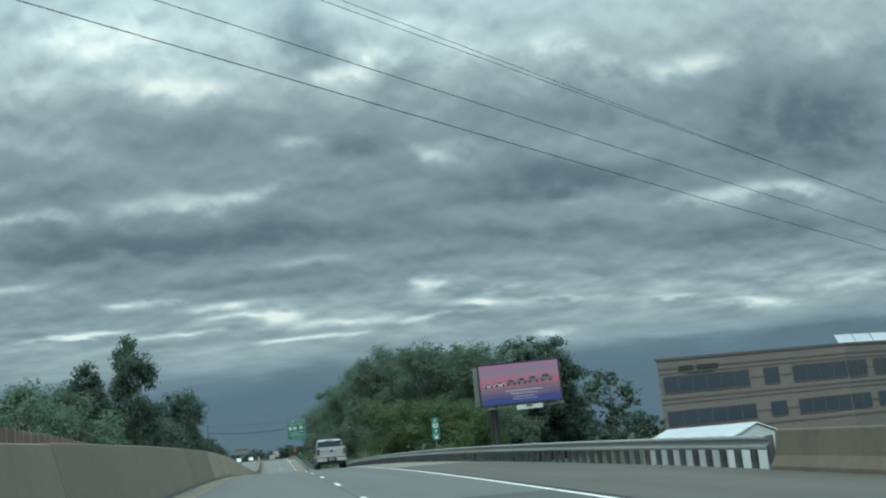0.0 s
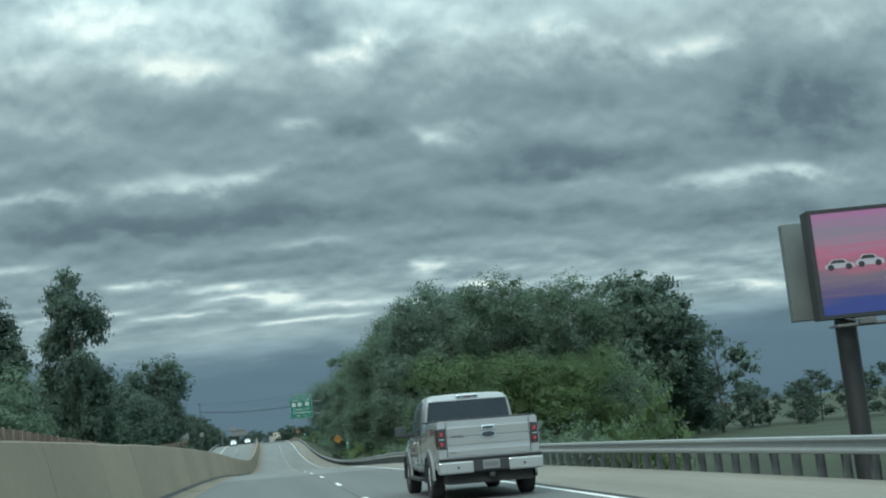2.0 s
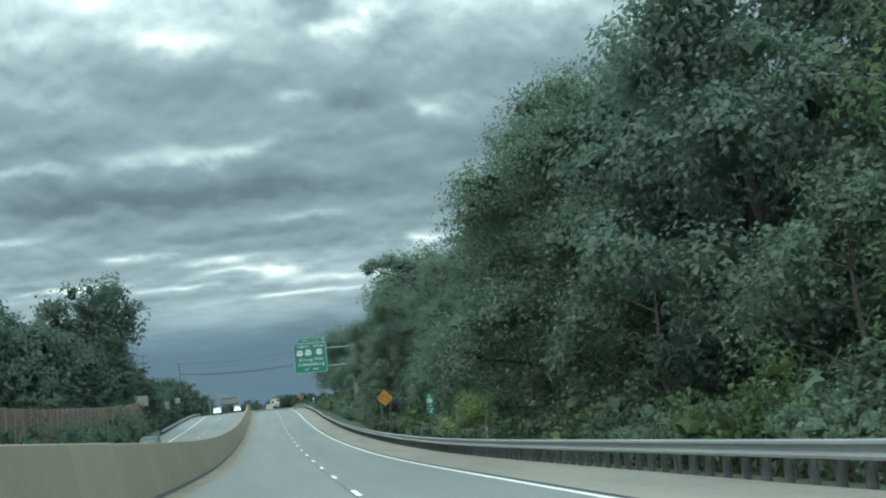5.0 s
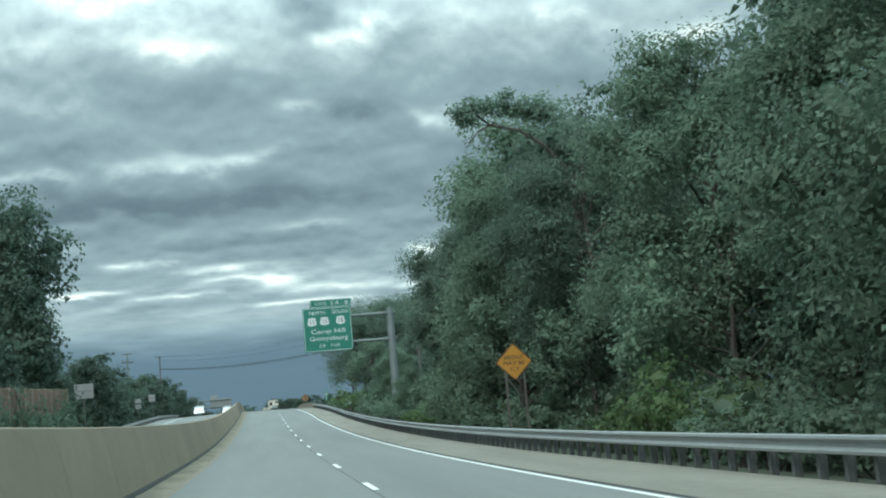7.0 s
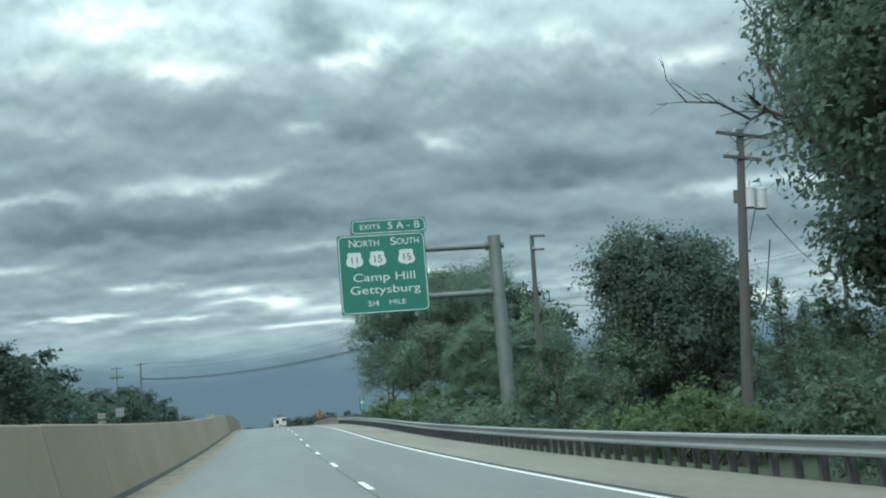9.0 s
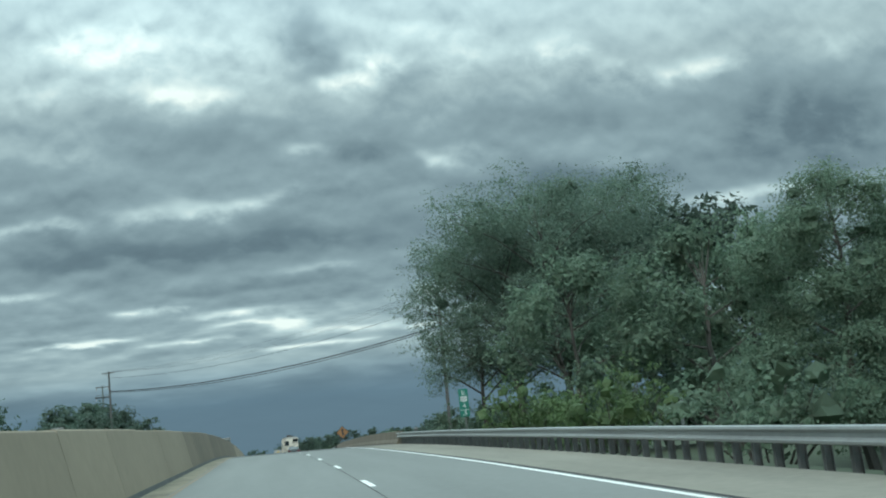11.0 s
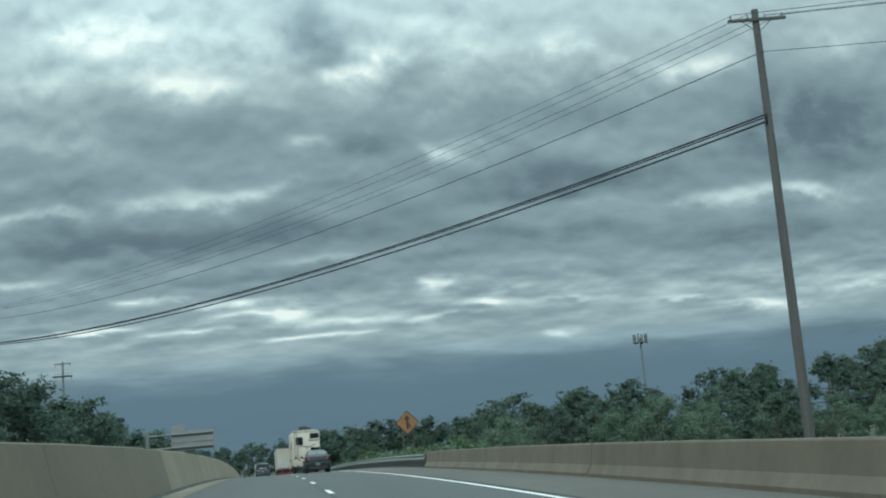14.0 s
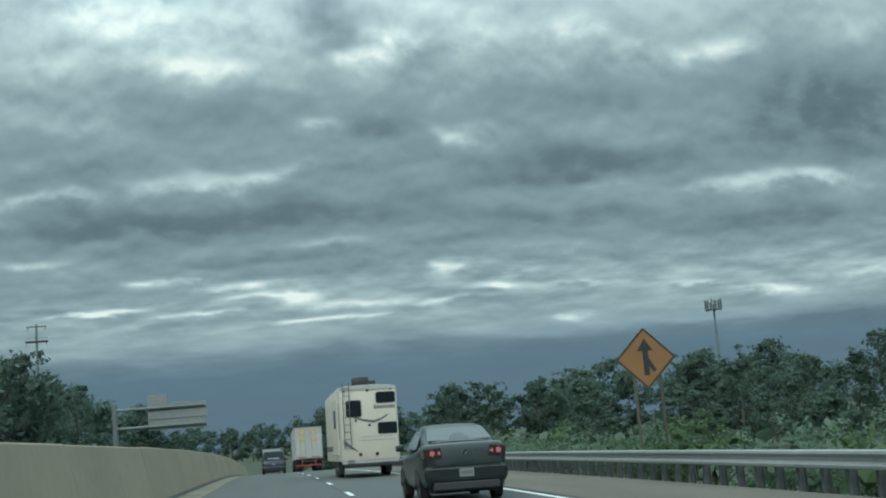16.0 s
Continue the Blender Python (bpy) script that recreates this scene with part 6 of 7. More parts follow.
def loft(stations):
    bm = bmesh.new()
    rows = [[bm.verts.new((x, y, z)) for x, z in pts] for y, pts in stations]
    k = len(rows[0])
    for a, b in zip(rows, rows[1:]):
        for j in range(k):
            bm.faces.new((a[j], a[(j + 1) % k], b[(j + 1) % k], b[j]))
    bm.faces.new(rows[0])
    bm.faces.new(list(reversed(rows[-1])))
    bmesh.ops.recalc_face_normals(bm, faces=bm.faces)
    return bm


def panel(pts, depth=0.012, out=None):
    """A flat or bent panel through the points, thickened along its outward side."""
    bm = bmesh.new()
    vs = [bm.verts.new(p) for p in pts]
    f = bm.faces.new(vs)
    f.normal_update()
    n = f.normal.copy()
    if out is not None and n.dot(Vector(out)) < 0:
        n = -n
    r = bmesh.ops.extrude_face_region(bm, geom=[f])
    bmesh.ops.translate(bm, verts=[v for v in r["geom"] if isinstance(v, bmesh.types.BMVert)], vec=n * depth)
    bmesh.ops.recalc_face_normals(bm, faces=bm.faces)
    return bm


def wheel(parent, x, y, r, width, side, dark_rim=False):
    """Tyre with rounded shoulders, rim with spokes, hub."""
    prof = [(0.62, 0.0), (0.66, 0.5), (0.93, 0.5), (0.985, 0.42), (1.0, 0.30), (1.0, -0.30), (0.985, -0.42), (0.93, -0.5), (0.66, -0.5), (0.62, 0.0)]
    bm = bmesh.new()
    n = 28
    rows = []
    for i in range(n):
        a = 2 * math.pi * i / n
        rows.append([bm.verts.new((x + w * width, y + r * q * math.cos(a), r + r * q * math.sin(a))) for q, w in prof[:-1]])
    for i in range(n):
        for j in range(9):
            bm.faces.new((rows[i][j], rows[i][(j + 1) % 9], rows[(i + 1) % n][(j + 1) % 9], rows[(i + 1) % n][j]))
    bmesh.ops.recalc_face_normals(bm, faces=bm.faces)
    t = part("wheel", bm, RUBBER, parent, smooth=40)
    bm = bmesh.new()
    xs = x + side * width * 0.38
    add_rod(bm, (xs - 0.02, y, r), (xs, y, r), r * 0.20, n=12)
    for k in range(6):
        a = 2 * math.pi * k / 6
        d = Vector((0, math.cos(a), math.sin(a)))
        add_rod(bm, Vector((xs - 0.01 * side, y, r)) + d * r * 0.15, Vector((xs - 0.02 * side, y, r)) + d * r * 0.62, r * 0.085, r * 0.07, n=6)
    part("rim", bm, RIM, t)
    part("wheel_disc", rod((xs - side * 0.07, y, r), (xs - side * 0.05, y, r), r * 0.64, n=24), PLASTIC if not dark_rim else DARK, t)
    return t


def arch(parent, side, x, y, r, mat, depth=0.06, flare=0.07):
    """A wheel-arch lip standing proud of the body, with a dark panel for the opening's shade."""
    bm = bmesh.new()
    n = 16
    prev = None
    for i in range(n + 1):
        a = math.pi * (i / n) * 1.06 - 0.03 * math.pi
        c, s = math.cos(a), math.sin(a)
        q = []
        for rr, xx in ((r * 1.08, 0.0), (r * 1.08 + flare, 0.0), (r * 1.08 + flare, depth * 0.5), (r * 1.08, depth)):
            q.append(bm.verts.new((x + side * xx, y + rr * c, r * 0.86 + rr * s)))
        if prev:
            for j in range(4):
                bm.faces.new((prev[j], prev[(j + 1) % 4], q[(j + 1) % 4], q[j]))
        prev = q
    bmesh.ops.recalc_face_normals(bm, faces=bm.faces)
    a = part("wheel_arch", bm, mat, parent, smooth=50)
    # flat dark panel on the body side, painted shade of an uncut opening
    pts = [(x + side * 0.006, y + r * 1.09 * math.cos(math.pi * i / 14), r * 0.86 + r * 1.09 * math.sin(math.pi * i / 14)) for i in range(15)]
    pts = [(x + side * 0.006, y + r * 1.09, 0.36)] + pts + [(x + side * 0.006, y - r * 1.09, 0.36)]
    part("wheel_well", panel(pts, 0.006, (side, 0, 0)), DARK, a)


def plate_bars(parent, x, y, z, w=0.305, h=0.152):
    p = part("number_plate", box(x - w / 2, x + w / 2, y - 0.012, y, z - h / 2, z + h / 2, 0.004), PLATE, parent, "pale number plate")
    for k in range(6):
        px = x - w * 0.38 + k * w * 0.135
        part("plate_mark", box(px, px + w * 0.085, y - 0.016, y - 0.0125, z - h * 0.24, z + h * 0.24), GREY_MARK, p)


# ------------------------------------------------ pickup
def pickup(m):
    t = thing("pickup_truck", "silver-white extended-cab pickup truck driving in the next lane", "pickup truck", m)
    W = 0.985
    # body sides and bed, cab shell, bonnet
    part("body", loft([(0.085, ring(0.955, 0.60, 1.45, 0.0, True)), (0.16, ring(0.975, 0.54, 1.455, 0.0, True)), (1.1, ring(W, 0.50, 1.45, 0.0, True)), (2.10, ring(W, 0.48, 1.43, 0.0, True)), (2.14, ring(W, 0.48, 1.31, 0.0, True)), (3.2, ring(W, 0.46, 1.27, 0.0, True)), (4.35, ring(W, 0.46, 1.24, 0.0)),
                       (5.0, ring(0.97, 0.47, 1.19, 0.03)), (5.55, ring(0.94, 0.50, 1.12, 0.04)), (5.80, ring(0.88, 0.55, 1.00, 0.02))]), SILVER, t, smooth=48)
    part("bed_floor", box(-0.84, 0.84, 0.20, 2.05, 1.452, 1.456), PLASTIC, t)
    for s in (-1, 1):
        part("bed_rail", box(s * 0.905 - 0.06, s * 0.905 + 0.06, 0.13, 2.10, 1.446, 1.474, 0.010), PLASTIC, t)
    cab = [(2.16, cabin_ring(0.94, 0.80, 1.25, 1.885)), (2.22, cabin_ring(0.945, 0.815, 1.25, 1.955)), (2.40, cabin_ring(0.945, 0.815, 1.25, 1.985)), (3.2, cabin_ring(0.95, 0.80, 1.22, 1.99)), (3.75, cabin_ring(0.95, 0.77, 1.20, 1.945)),
           (4.15, cabin_ring(0.95, 0.745, 1.18, 1.62)), (4.62, cabin_ring(0.94, 0.80, 1.16, 1.24))]
    part("cab", loft(cab), SILVER, t, smooth=48)
    # rear window, side windows, windscreen
    part("rear_window", panel([(-0.84, 2.150, 1.44), (0.84, 2.150, 1.44), (0.775, 2.150, 1.855), (-0.775, 2.150, 1.855)], 0.010, (0, -1, 0)), TINT, t, "dark tinted rear window")
    part("window_seal", panel([(-0.87, 2.158, 1.41), (0.87, 2.158, 1.41), (0.795, 2.158, 1.872), (-0.795, 2.158, 1.872)], 0.005, (0, -1, 0)), PLASTIC, t)
    for s in (-1, 1):
        sx = s * 0.004
        part("quarter_window", panel([(s * 0.958 + sx, 2.62, 1.30), (s * 0.958 + sx, 3.02, 1.30), (s * 0.832 + sx, 3.02, 1.90), (s * 0.836 + sx, 2.72, 1.88)], 0.012, (s, 0, 0)), GLASS, t)
        part("side_window", panel([(s * 0.960 + sx, 3.16, 1.28), (s * 0.960 + sx, 4.22, 1.26), (s * 0.93 + sx, 4.16, 1.36), (s * 0.832 + sx, 3.66, 1.84), (s * 0.832 + sx, 3.16, 1.905)], 0.012, (s, 0, 0)), GLASS, t)
        part("pillar_trim", panel([(s * 0.962 + sx, 3.02, 1.26), (s * 0.962 + sx, 3.16, 1.26), (s * 0.830 + sx, 3.16, 1.91), (s * 0.830 + sx, 3.02, 1.91)], 0.009, (s, 0, 0)), PLASTIC, t)
        part("belt_moulding", panel([(s * 0.972 + sx, 2.60, 1.262), (s * 0.972 + sx, 4.28, 1.222), (s * 0.968 + sx, 4.28, 1.25), (s * 0.968 + sx, 2.60, 1.29)], 0.012, (s, 0, 0)), PLASTIC, t)
        for y in (2.50, 3.10, 4.32):
            part("door_gap", box(s * 0.984 - 0.005, s * 0.984 + 0.005, y - 0.003, y + 0.003, 0.55, 1.24), PLASTIC, t)
        part("body_moulding", box(s * 0.990 - 0.008, s * 0.990 + 0.008, 2.15, 4.35, 0.600, 0.625), CHROME, t)
        h = part("door_handle", box(s * 0.998 - 0.02, s * 0.998 + 0.02, 3.20, 3.42, 1.04, 1.10, 0.012), CHROME, t, "chrome door handle")
        part("running_board", box(s * 1.0 - 0.09, s * 1.0 + 0.06, 2.1, 4.35, 0.34, 0.40, 0.015), PLASTIC, t)
        part("fender_vent", box(s * 0.985 - 0.012, s * 0.985 + 0.012, 4.50, 4.72, 1.02, 1.06, 0.005), CHROME, t)
        # arches, wheels
        for y in (1.28, 4.90):
            arch(t, s, s * 0.965, y, 0.42, PLASTIC, 0.075, 0.075)
            bm = bmesh.new()
            prev = None
            for i in range(15):
                a = math.pi * i / 14
                q = [bm.verts.new((s * (0.955 + e), y + rr * math.cos(a), 0.38 + rr * math.sin(a))) for rr, e in ((0.53, 0.03), (0.56, 0.055), (0.64, 0.012))]
                if prev:
                    for j in range(2):
                        bm.faces.new((prev[j], prev[j + 1], q[j + 1], q[j]))
                prev = q
            bmesh.ops.recalc_face_normals(bm, faces=bm.faces)
            part("fender_flare", bm, SILVER, t, smooth=60)
            wheel(t, s * 0.885, y, 0.40, 0.26, s)
        # mirror
        mir = part("mirror", box(s * 1.20 - 0.13, s * 1.20 + 0.13, 4.06, 4.20, 1.22, 1.44, 0.035), PLASTIC, t, "large black door mirror")
        part("mirror_arm", box(min(s * 0.94, s * 1.10), max(s * 0.94, s * 1.10), 4.08, 4.18, 1.20, 1.30, 0.02), PLASTIC, mir)
        part("mirror_glass", box(s * 1.20 - 0.11, s * 1.20 + 0.11, 4.052, 4.0585, 1.24, 1.42), GLASS, mir)
        # tail lamps wrap round the corner
        lamp = part("tail_lamp", loft([(0.070, [(s * 0.80, 0.94), (s * 0.94, 0.945), (s * 0.955, 1.31), (s * 0.80, 1.32)]), (0.12, [(s * 0.80, 0.94), (s * 0.978, 0.955), (s * 0.985, 1.31), (s * 0.80, 1.32)]),
                                        (0.29, [(s * 0.90, 1.10), (s * 0.990, 1.10), (s * 0.991, 1.30), (s * 0.90, 1.30)])]), LENS_DARK, t, "smoked red tail lamp", smooth=30)
        for z in (1.215, 1.035):
            part("bulb", box(s * 0.885 - 0.014, s * 0.885 + 0.014, 0.063, 0.0695, z - 0.032, z + 0.032, 0.003), LAMP_RED, lamp)
            part("bulb", box(s * 0.862 - 0.004, s * 0.862 + 0.004, 0.064, 0.0695, z - 0.024, z + 0.020, 0.001), LAMP_RED, lamp)
        part("reverse_lens", box(s * 0.885 - 0.05, s * 0.885 + 0.05, 0.063, 0.0695, 1.115, 1.132), CHROME, lamp)
        # slanted side decal as plain solid shapes
        for y0, w, ink in ((0.46, 0.10, GREY_MARK), (0.585, 0.12, DECAL_RED), (0.73, 0.10, DECAL_RED)):
            part("body_decal", panel([(s * 0.9885, y0, 1.215), (s * 0.9885, y0 + w, 1.215), (s * 0.9865, y0 + w - 0.04, 1.325), (s * 0.9865, y0 - 0.04, 1.325)], 0.003, (s, 0, 0)), ink, t)
        # company lettering on the door as plain bars
        for k in range(9):
            y = 3.42 + 0.075 * k
            part("door_mark", panel([(s * 0.9965, y, 0.90), (s * 0.9965, y + 0.052, 0.90), (s * 0.9965, y + 0.052, 0.985), (s * 0.9965, y, 0.985)], 0.002, (s, 0, 0)), GREY_MARK, t)
        part("door_stripe", panel([(s * 0.9965, 3.14, 0.80), (s * 0.9965, 4.15, 0.80), (s * 0.9965, 4.15, 0.865), (s * 0.9965, 3.14, 0.865)], 0.002, (s, 0, 0)), GREY_MARK, t, "dark stripe on the door")
        part("headlamp", box(s * 0.74 - 0.15, s * 0.74 + 0.15, 5.66, 5.79, 0.78, 1.0, 0.03), GLASS, t)
    part("windscreen", panel([(-0.78, 4.60, 1.25), (0.78, 4.60, 1.25), (0.66, 3.80, 1.87), (-0.66, 3.80, 1.87)], 0.012, (0, 1, 1)), GLASS, t)
    # tailgate with pressed creases
    bm = bmesh.new()
    prof = [(0.80, 0.0), (0.90, -0.004), (0.905, 0.010), (1.005, 0.016), (1.01, 0.002), (1.13, -0.002), (1.14, 0.012), (1.155, 0.014), (1.165, -0.004), (1.31, -0.012), (1.32, 0.010), (1.345, 0.012), (1.36, 0.020), (1.45, 0.026), (1.462, 0.05)]
    rows = [[bm.verts.new((x, 0.072 + d, z)) for z, d in prof] for x in (-0.78, -0.4, 0.0, 0.4, 0.78)]
    for a, b in zip(rows, rows[1:]):
        for j in range(len(prof) - 1):
            bm.faces.new((a[j], b[j], b[j + 1], a[j + 1]))
    r = bmesh.ops.extrude_face_region(bm, geom=list(bm.faces))
    bmesh.ops.translate(bm, verts=[v for v in r["geom"] if isinstance(v, bmesh.types.BMVert)], vec=(0, 0.03, 0))
    bmesh.ops.recalc_face_normals(bm, faces=bm.faces)
    gate = part("tailgate", bm, SILVER, t, "silver pressed-steel tailgate", smooth=20)
    part("gate_cap", box(-0.80, 0.80, 0.088, 0.17, 1.450, 1.480, 0.010), PLASTIC, gate)
    hd = part("gate_handle", box(-0.135, 0.135, 0.040, 0.075, 1.235, 1.335, 0.015), CHROME, gate, "chrome tailgate handle")
    part("handle_recess", box(-0.095, 0.095, 0.034, 0.0395, 1.265, 1.305, 0.002), PLASTIC, hd)
    bm = rod((0, 0.048, 1.165), (0, 0.068, 1.165), 0.145, n=28)
    bmesh.ops.scale(bm, vec=(1, 1, 0.43), space=Matrix.Translation((0, 0, -1.165)), verts=bm.verts)
    em = part("badge", bm, CHROME, gate, "plain dark oval badge", smooth=40)
    bm = rod((0, 0.042, 1.165), (0, 0.0475, 1.165), 0.125, n=28)
    bmesh.ops.scale(bm, vec=(1, 1, 0.40), space=Matrix.Translation((0, 0, -1.165)), verts=bm.verts)
    part("badge_field", bm, BLACKPAINT, em)
    part("model_mark", box(-0.70, -0.47, 0.060, 0.070, 1.150, 1.180, 0.003), GREY_MARK, gate)
    part("small_decal", box(-0.74, -0.62, 0.0665, 0.0695, 0.862, 0.88), GREY_MARK, gate)
    for s in (-1, 1):
        part("gate_gap", box(s * 0.787 - 0.004, s * 0.787 + 0.004, 0.069, 0.12, 0.80, 1.42), DARK, t)
    # bumper
    b = part("bumper", box(-0.98, 0.98, -0.03, 0.16, 0.50, 0.735, 0.03), PLASTIC, t, "black bumper centre")
    for s in (-1, 1):
        x0, x1 = (0.33, 0.985) if s > 0 else (-0.985, -0.33)
        end = part("bumper_end", box(x0, x1, -0.055, 0.20, 0.49, 0.715, 0.035), SILVER, b, "painted bumper end")
        part("parking_sensor", rod((s * 0.62, -0.062, 0.60), (s * 0.62, -0.05, 0.60), 0.026, n=14), PLASTIC, end)
    part("bumper_step", box(-0.97, 0.97, -0.045, 0.08, 0.7355, 0.775, 0.012), PLASTIC, b)
    plate_bars(b, 0.0, -0.034, 0.625, 0.32, 0.16)
    part("tow_hitch", box(-0.05, 0.05, -0.10, 0.3, 0.40, 0.48, 0.01), PLASTIC, t)
    part("underbody", box(-0.80, 0.80, 0.15, 5.5, 0.30, 0.50), DARK, t)
    part("axle", rod((-0.8, 1.28, 0.40), (0.8, 1.28, 0.40), 0.07), DARK, t)
    part("exhaust", rod((0.62, 0.25, 0.40), (0.70, 0.9, 0.42), 0.04), POST, t)
    # high brake lamp on the roof
    hb = part("high_brake_lamp", box(-0.235, 0.235, 2.14, 2.24, 1.905, 1.975, 0.012), CHROME, t)
    part("brake_lens", box(-0.10, 0.10, 2.133, 2.1395, 1.925, 1.96), LENS_RED, hb)
    for s in (-1, 1):
        part("cargo_lens", box(s * 0.16 - 0.045, s * 0.16 + 0.045, 2.133, 2.1395, 1.925, 1.96), GLASS, hb)
    return t


def car_pose(X, y, turn=0.0, H=0.0):
    """Stand a vehicle on the road at its rear bumper, pitched and banked with the surface."""
    p, q = at(X, y, H), at(X, y + 4, H)
    d = q - p
    fwd = d.normalized()
    right = fwd.cross(Vector((0.019 * (1 if X > -3.9 else -1), 0, 1))).normalized()
    up = right.cross(fwd)
    m = Matrix((right, fwd, up)).transposed().to_4x4()
    return Matrix.Translation(p) @ m @ Matrix.Rotation(radians(turn), 4, "Z")


pickup(car_pose(3.98, 84.20, 0.2) @ Matrix.Diagonal((1.02, 1.0, 1.035, 1)))


# ------------------------------------------------ sedan and other cars
def passenger_car(m, label, name="car", L=4.77, W=0.91, H=1.47, colour=CHARCOAL, tall=False, lit_front=False, rear_detail=True):
    t = thing(name, label, "car", m, group="traffic")
    k = L / 4.77
    if tall:
        belt = H * 0.56
        hull = [(0.02, ring(W * 0.90, 0.42, belt * 0.92)), (0.10, ring(W * 0.97, 0.34, belt)), (0.6, ring(W, 0.28, belt + 0.02)), (3.3 * k, ring(W, 0.27, belt)), (4.2 * k, ring(W * 0.97, 0.30, belt - 0.06)), (L - 0.12, ring(W * 0.90, 0.36, belt - 0.22)), (L, ring(W * 0.78, 0.42, belt - 0.36))]
        cab = [(0.06, cabin_ring(W * 0.93, W * 0.74, belt - 0.06, belt + 0.06)), (0.16, cabin_ring(W * 0.95, W * 0.78, belt - 0.06, H - 0.10)), (0.38, cabin_ring(W * 0.95, W * 0.80, belt - 0.06, H - 0.02)), (1.8, cabin_ring(W * 0.95, W * 0.80, belt - 0.06, H)),
               (2.6 * k, cabin_ring(W * 0.95, W * 0.78, belt - 0.06, H - 0.05)), (3.65 * k, cabin_ring(W * 0.93, W * 0.80, belt - 0.08, belt + 0.04))]
        rear_glass = [(-W * 0.80, 0.072, belt + 0.08), (W * 0.80, 0.072, belt + 0.08), (W * 0.74, 0.150, H - 0.16), (-W * 0.74, 0.150, H - 0.16)]
        side_glass = [(0.45, belt + 0.03), (3.1 * k, belt + 0.02), (2.55 * k, H - 0.16), (0.55, H - 0.16)]
        nose = (2.75 * k, 3.45 * k, H - 0.10, belt + 0.06)
    else:
        belt = 0.98
        hull = [(0.0, ring(W * 0.84, 0.44, 1.00)), (0.05, ring(W * 0.925, 0.36, 1.06, 0.012)), (0.20, ring(W * 0.975, 0.30, 1.105, 0.025)), (0.8, ring(W, 0.27, 1.09, 0.02)), (1.3, ring(W, 0.25, 0.99)), (2.8, ring(W, 0.25, 0.95)), (3.7, ring(W * 0.99, 0.26, 0.90)),
                (4.4, ring(W * 0.92, 0.30, 0.80)), (4.77, ring(W * 0.74, 0.40, 0.64))]
        cab = [(0.58, cabin_ring(W * 0.88, W * 0.76, 0.98, 1.12)), (0.95, cabin_ring(W * 0.92, W * 0.74, 0.95, 1.27)), (1.40, cabin_ring(W * 0.93, W * 0.71, 0.94, 1.43)), (1.75, cabin_ring(W * 0.92, W * 0.70, 0.93, H - 0.005)), (2.3, cabin_ring(W * 0.92, W * 0.69, 0.92, H + 0.01)),
               (2.75, cabin_ring(W * 0.92, W * 0.65, 0.91, H - 0.05)), (3.65, cabin_ring(W * 0.90, W * 0.76, 0.86, 0.96))]
        rear_glass = [(-W * 0.77, 0.66, 1.165), (W * 0.77, 0.66, 1.165), (W * 0.665, 1.24, 1.405), (-W * 0.665, 1.24, 1.405)]
        side_glass = [(1.15, 1.03), (3.2, 0.985), (2.66, 1.37), (1.62, 1.39)]
        nose = (2.85, 3.6, H - 0.07, 1.0)
    part("body", loft(hull), colour, t, smooth=50)
    part("cabin", loft(cab), colour, t, smooth=50)
    rg = part("rear_window", panel(rear_glass, 0.012, (0, -1, 0.2)), GLASS if not tall else TINT, t, "sky-reflecting rear window" if not tall else "dark rear window")
    part("windscreen", panel([(-W * 0.78, nose[1], nose[3]), (W * 0.78, nose[1], nose[3]), (W * 0.62, nose[0], nose[2]), (-W * 0.62, nose[0], nose[2])], 0.014, (0, 1, 1)), GLASS, t)
    top_w = W * (0.81 if tall else 0.70)
    for s in (-1, 1):
        pts = []
        zl, zh = side_glass[0][1], side_glass[2][1]
        for y, z in side_glass:
            f = (z - zl) / (zh - zl) if zh > zl else 0
            pts.append((s * (W * 0.955 + (top_w + 0.02 - W * 0.955) * max(0, min(1, f))), y, z))
        part("side_window", panel(pts, 0.014, (s, 0, 0.2)), TINT, t)
        for y in (0.95 * k if tall else 1.02, L - 0.95):
            wheel(t, s * (W - 0.12), y, 0.33 if not tall else 0.37, 0.22, s)
            arch(t, s, s * (W - 0.01), y, 0.335 if not tall else 0.37, PLASTIC if tall else colour, 0.02, 0.035)
        mir = part("mirror", box(s * (W + 0.10) - 0.10, s * (W + 0.10) + 0.10, nose[1] - 0.42, nose[1] - 0.30, belt + 0.02, belt + 0.16, 0.04), PLASTIC if tall else colour, t)
        part("mirror_arm", box(min(s * W * 0.9, s * (W + 0.05)), max(s * W * 0.9, s * (W + 0.05)), nose[1] - 0.39, nose[1] - 0.33, belt + 0.0, belt + 0.05), PLASTIC, mir)
        part("headlamp", box(s * W * 0.70 - 0.16, s * W * 0.70 + 0.16, L - 0.28, L - 0.02, 0.58, 0.72, 0.04), HEADLAMP if lit_front else GLASS, t)
        if tall:
            part("tail_lamp", box(s * W * 0.90 - 0.07, s * W * 0.90 + 0.055, 0.03, 0.14, belt - 0.22, belt + 0.26, 0.02), LENS_RED, t, "upright red tail lamp")
        else:
            lamp = part("tail_lamp", loft([(-0.035, [(s * 0.50, 0.86), (s * 0.77, 0.83), (s * 0.80, 1.02), (s * 0.52, 1.04)]), (0.04, [(s * 0.50, 0.86), (s * 0.86, 0.83), (s * 0.875, 1.02), (s * 0.52, 1.04)]), (0.30, [(s * 0.80, 0.89), (s * 0.902, 0.89), (s * 0.90, 1.0), (s * 0.80, 1.0)])]), LENS_DARK, t, "dark red tail lamp cluster", smooth=30)
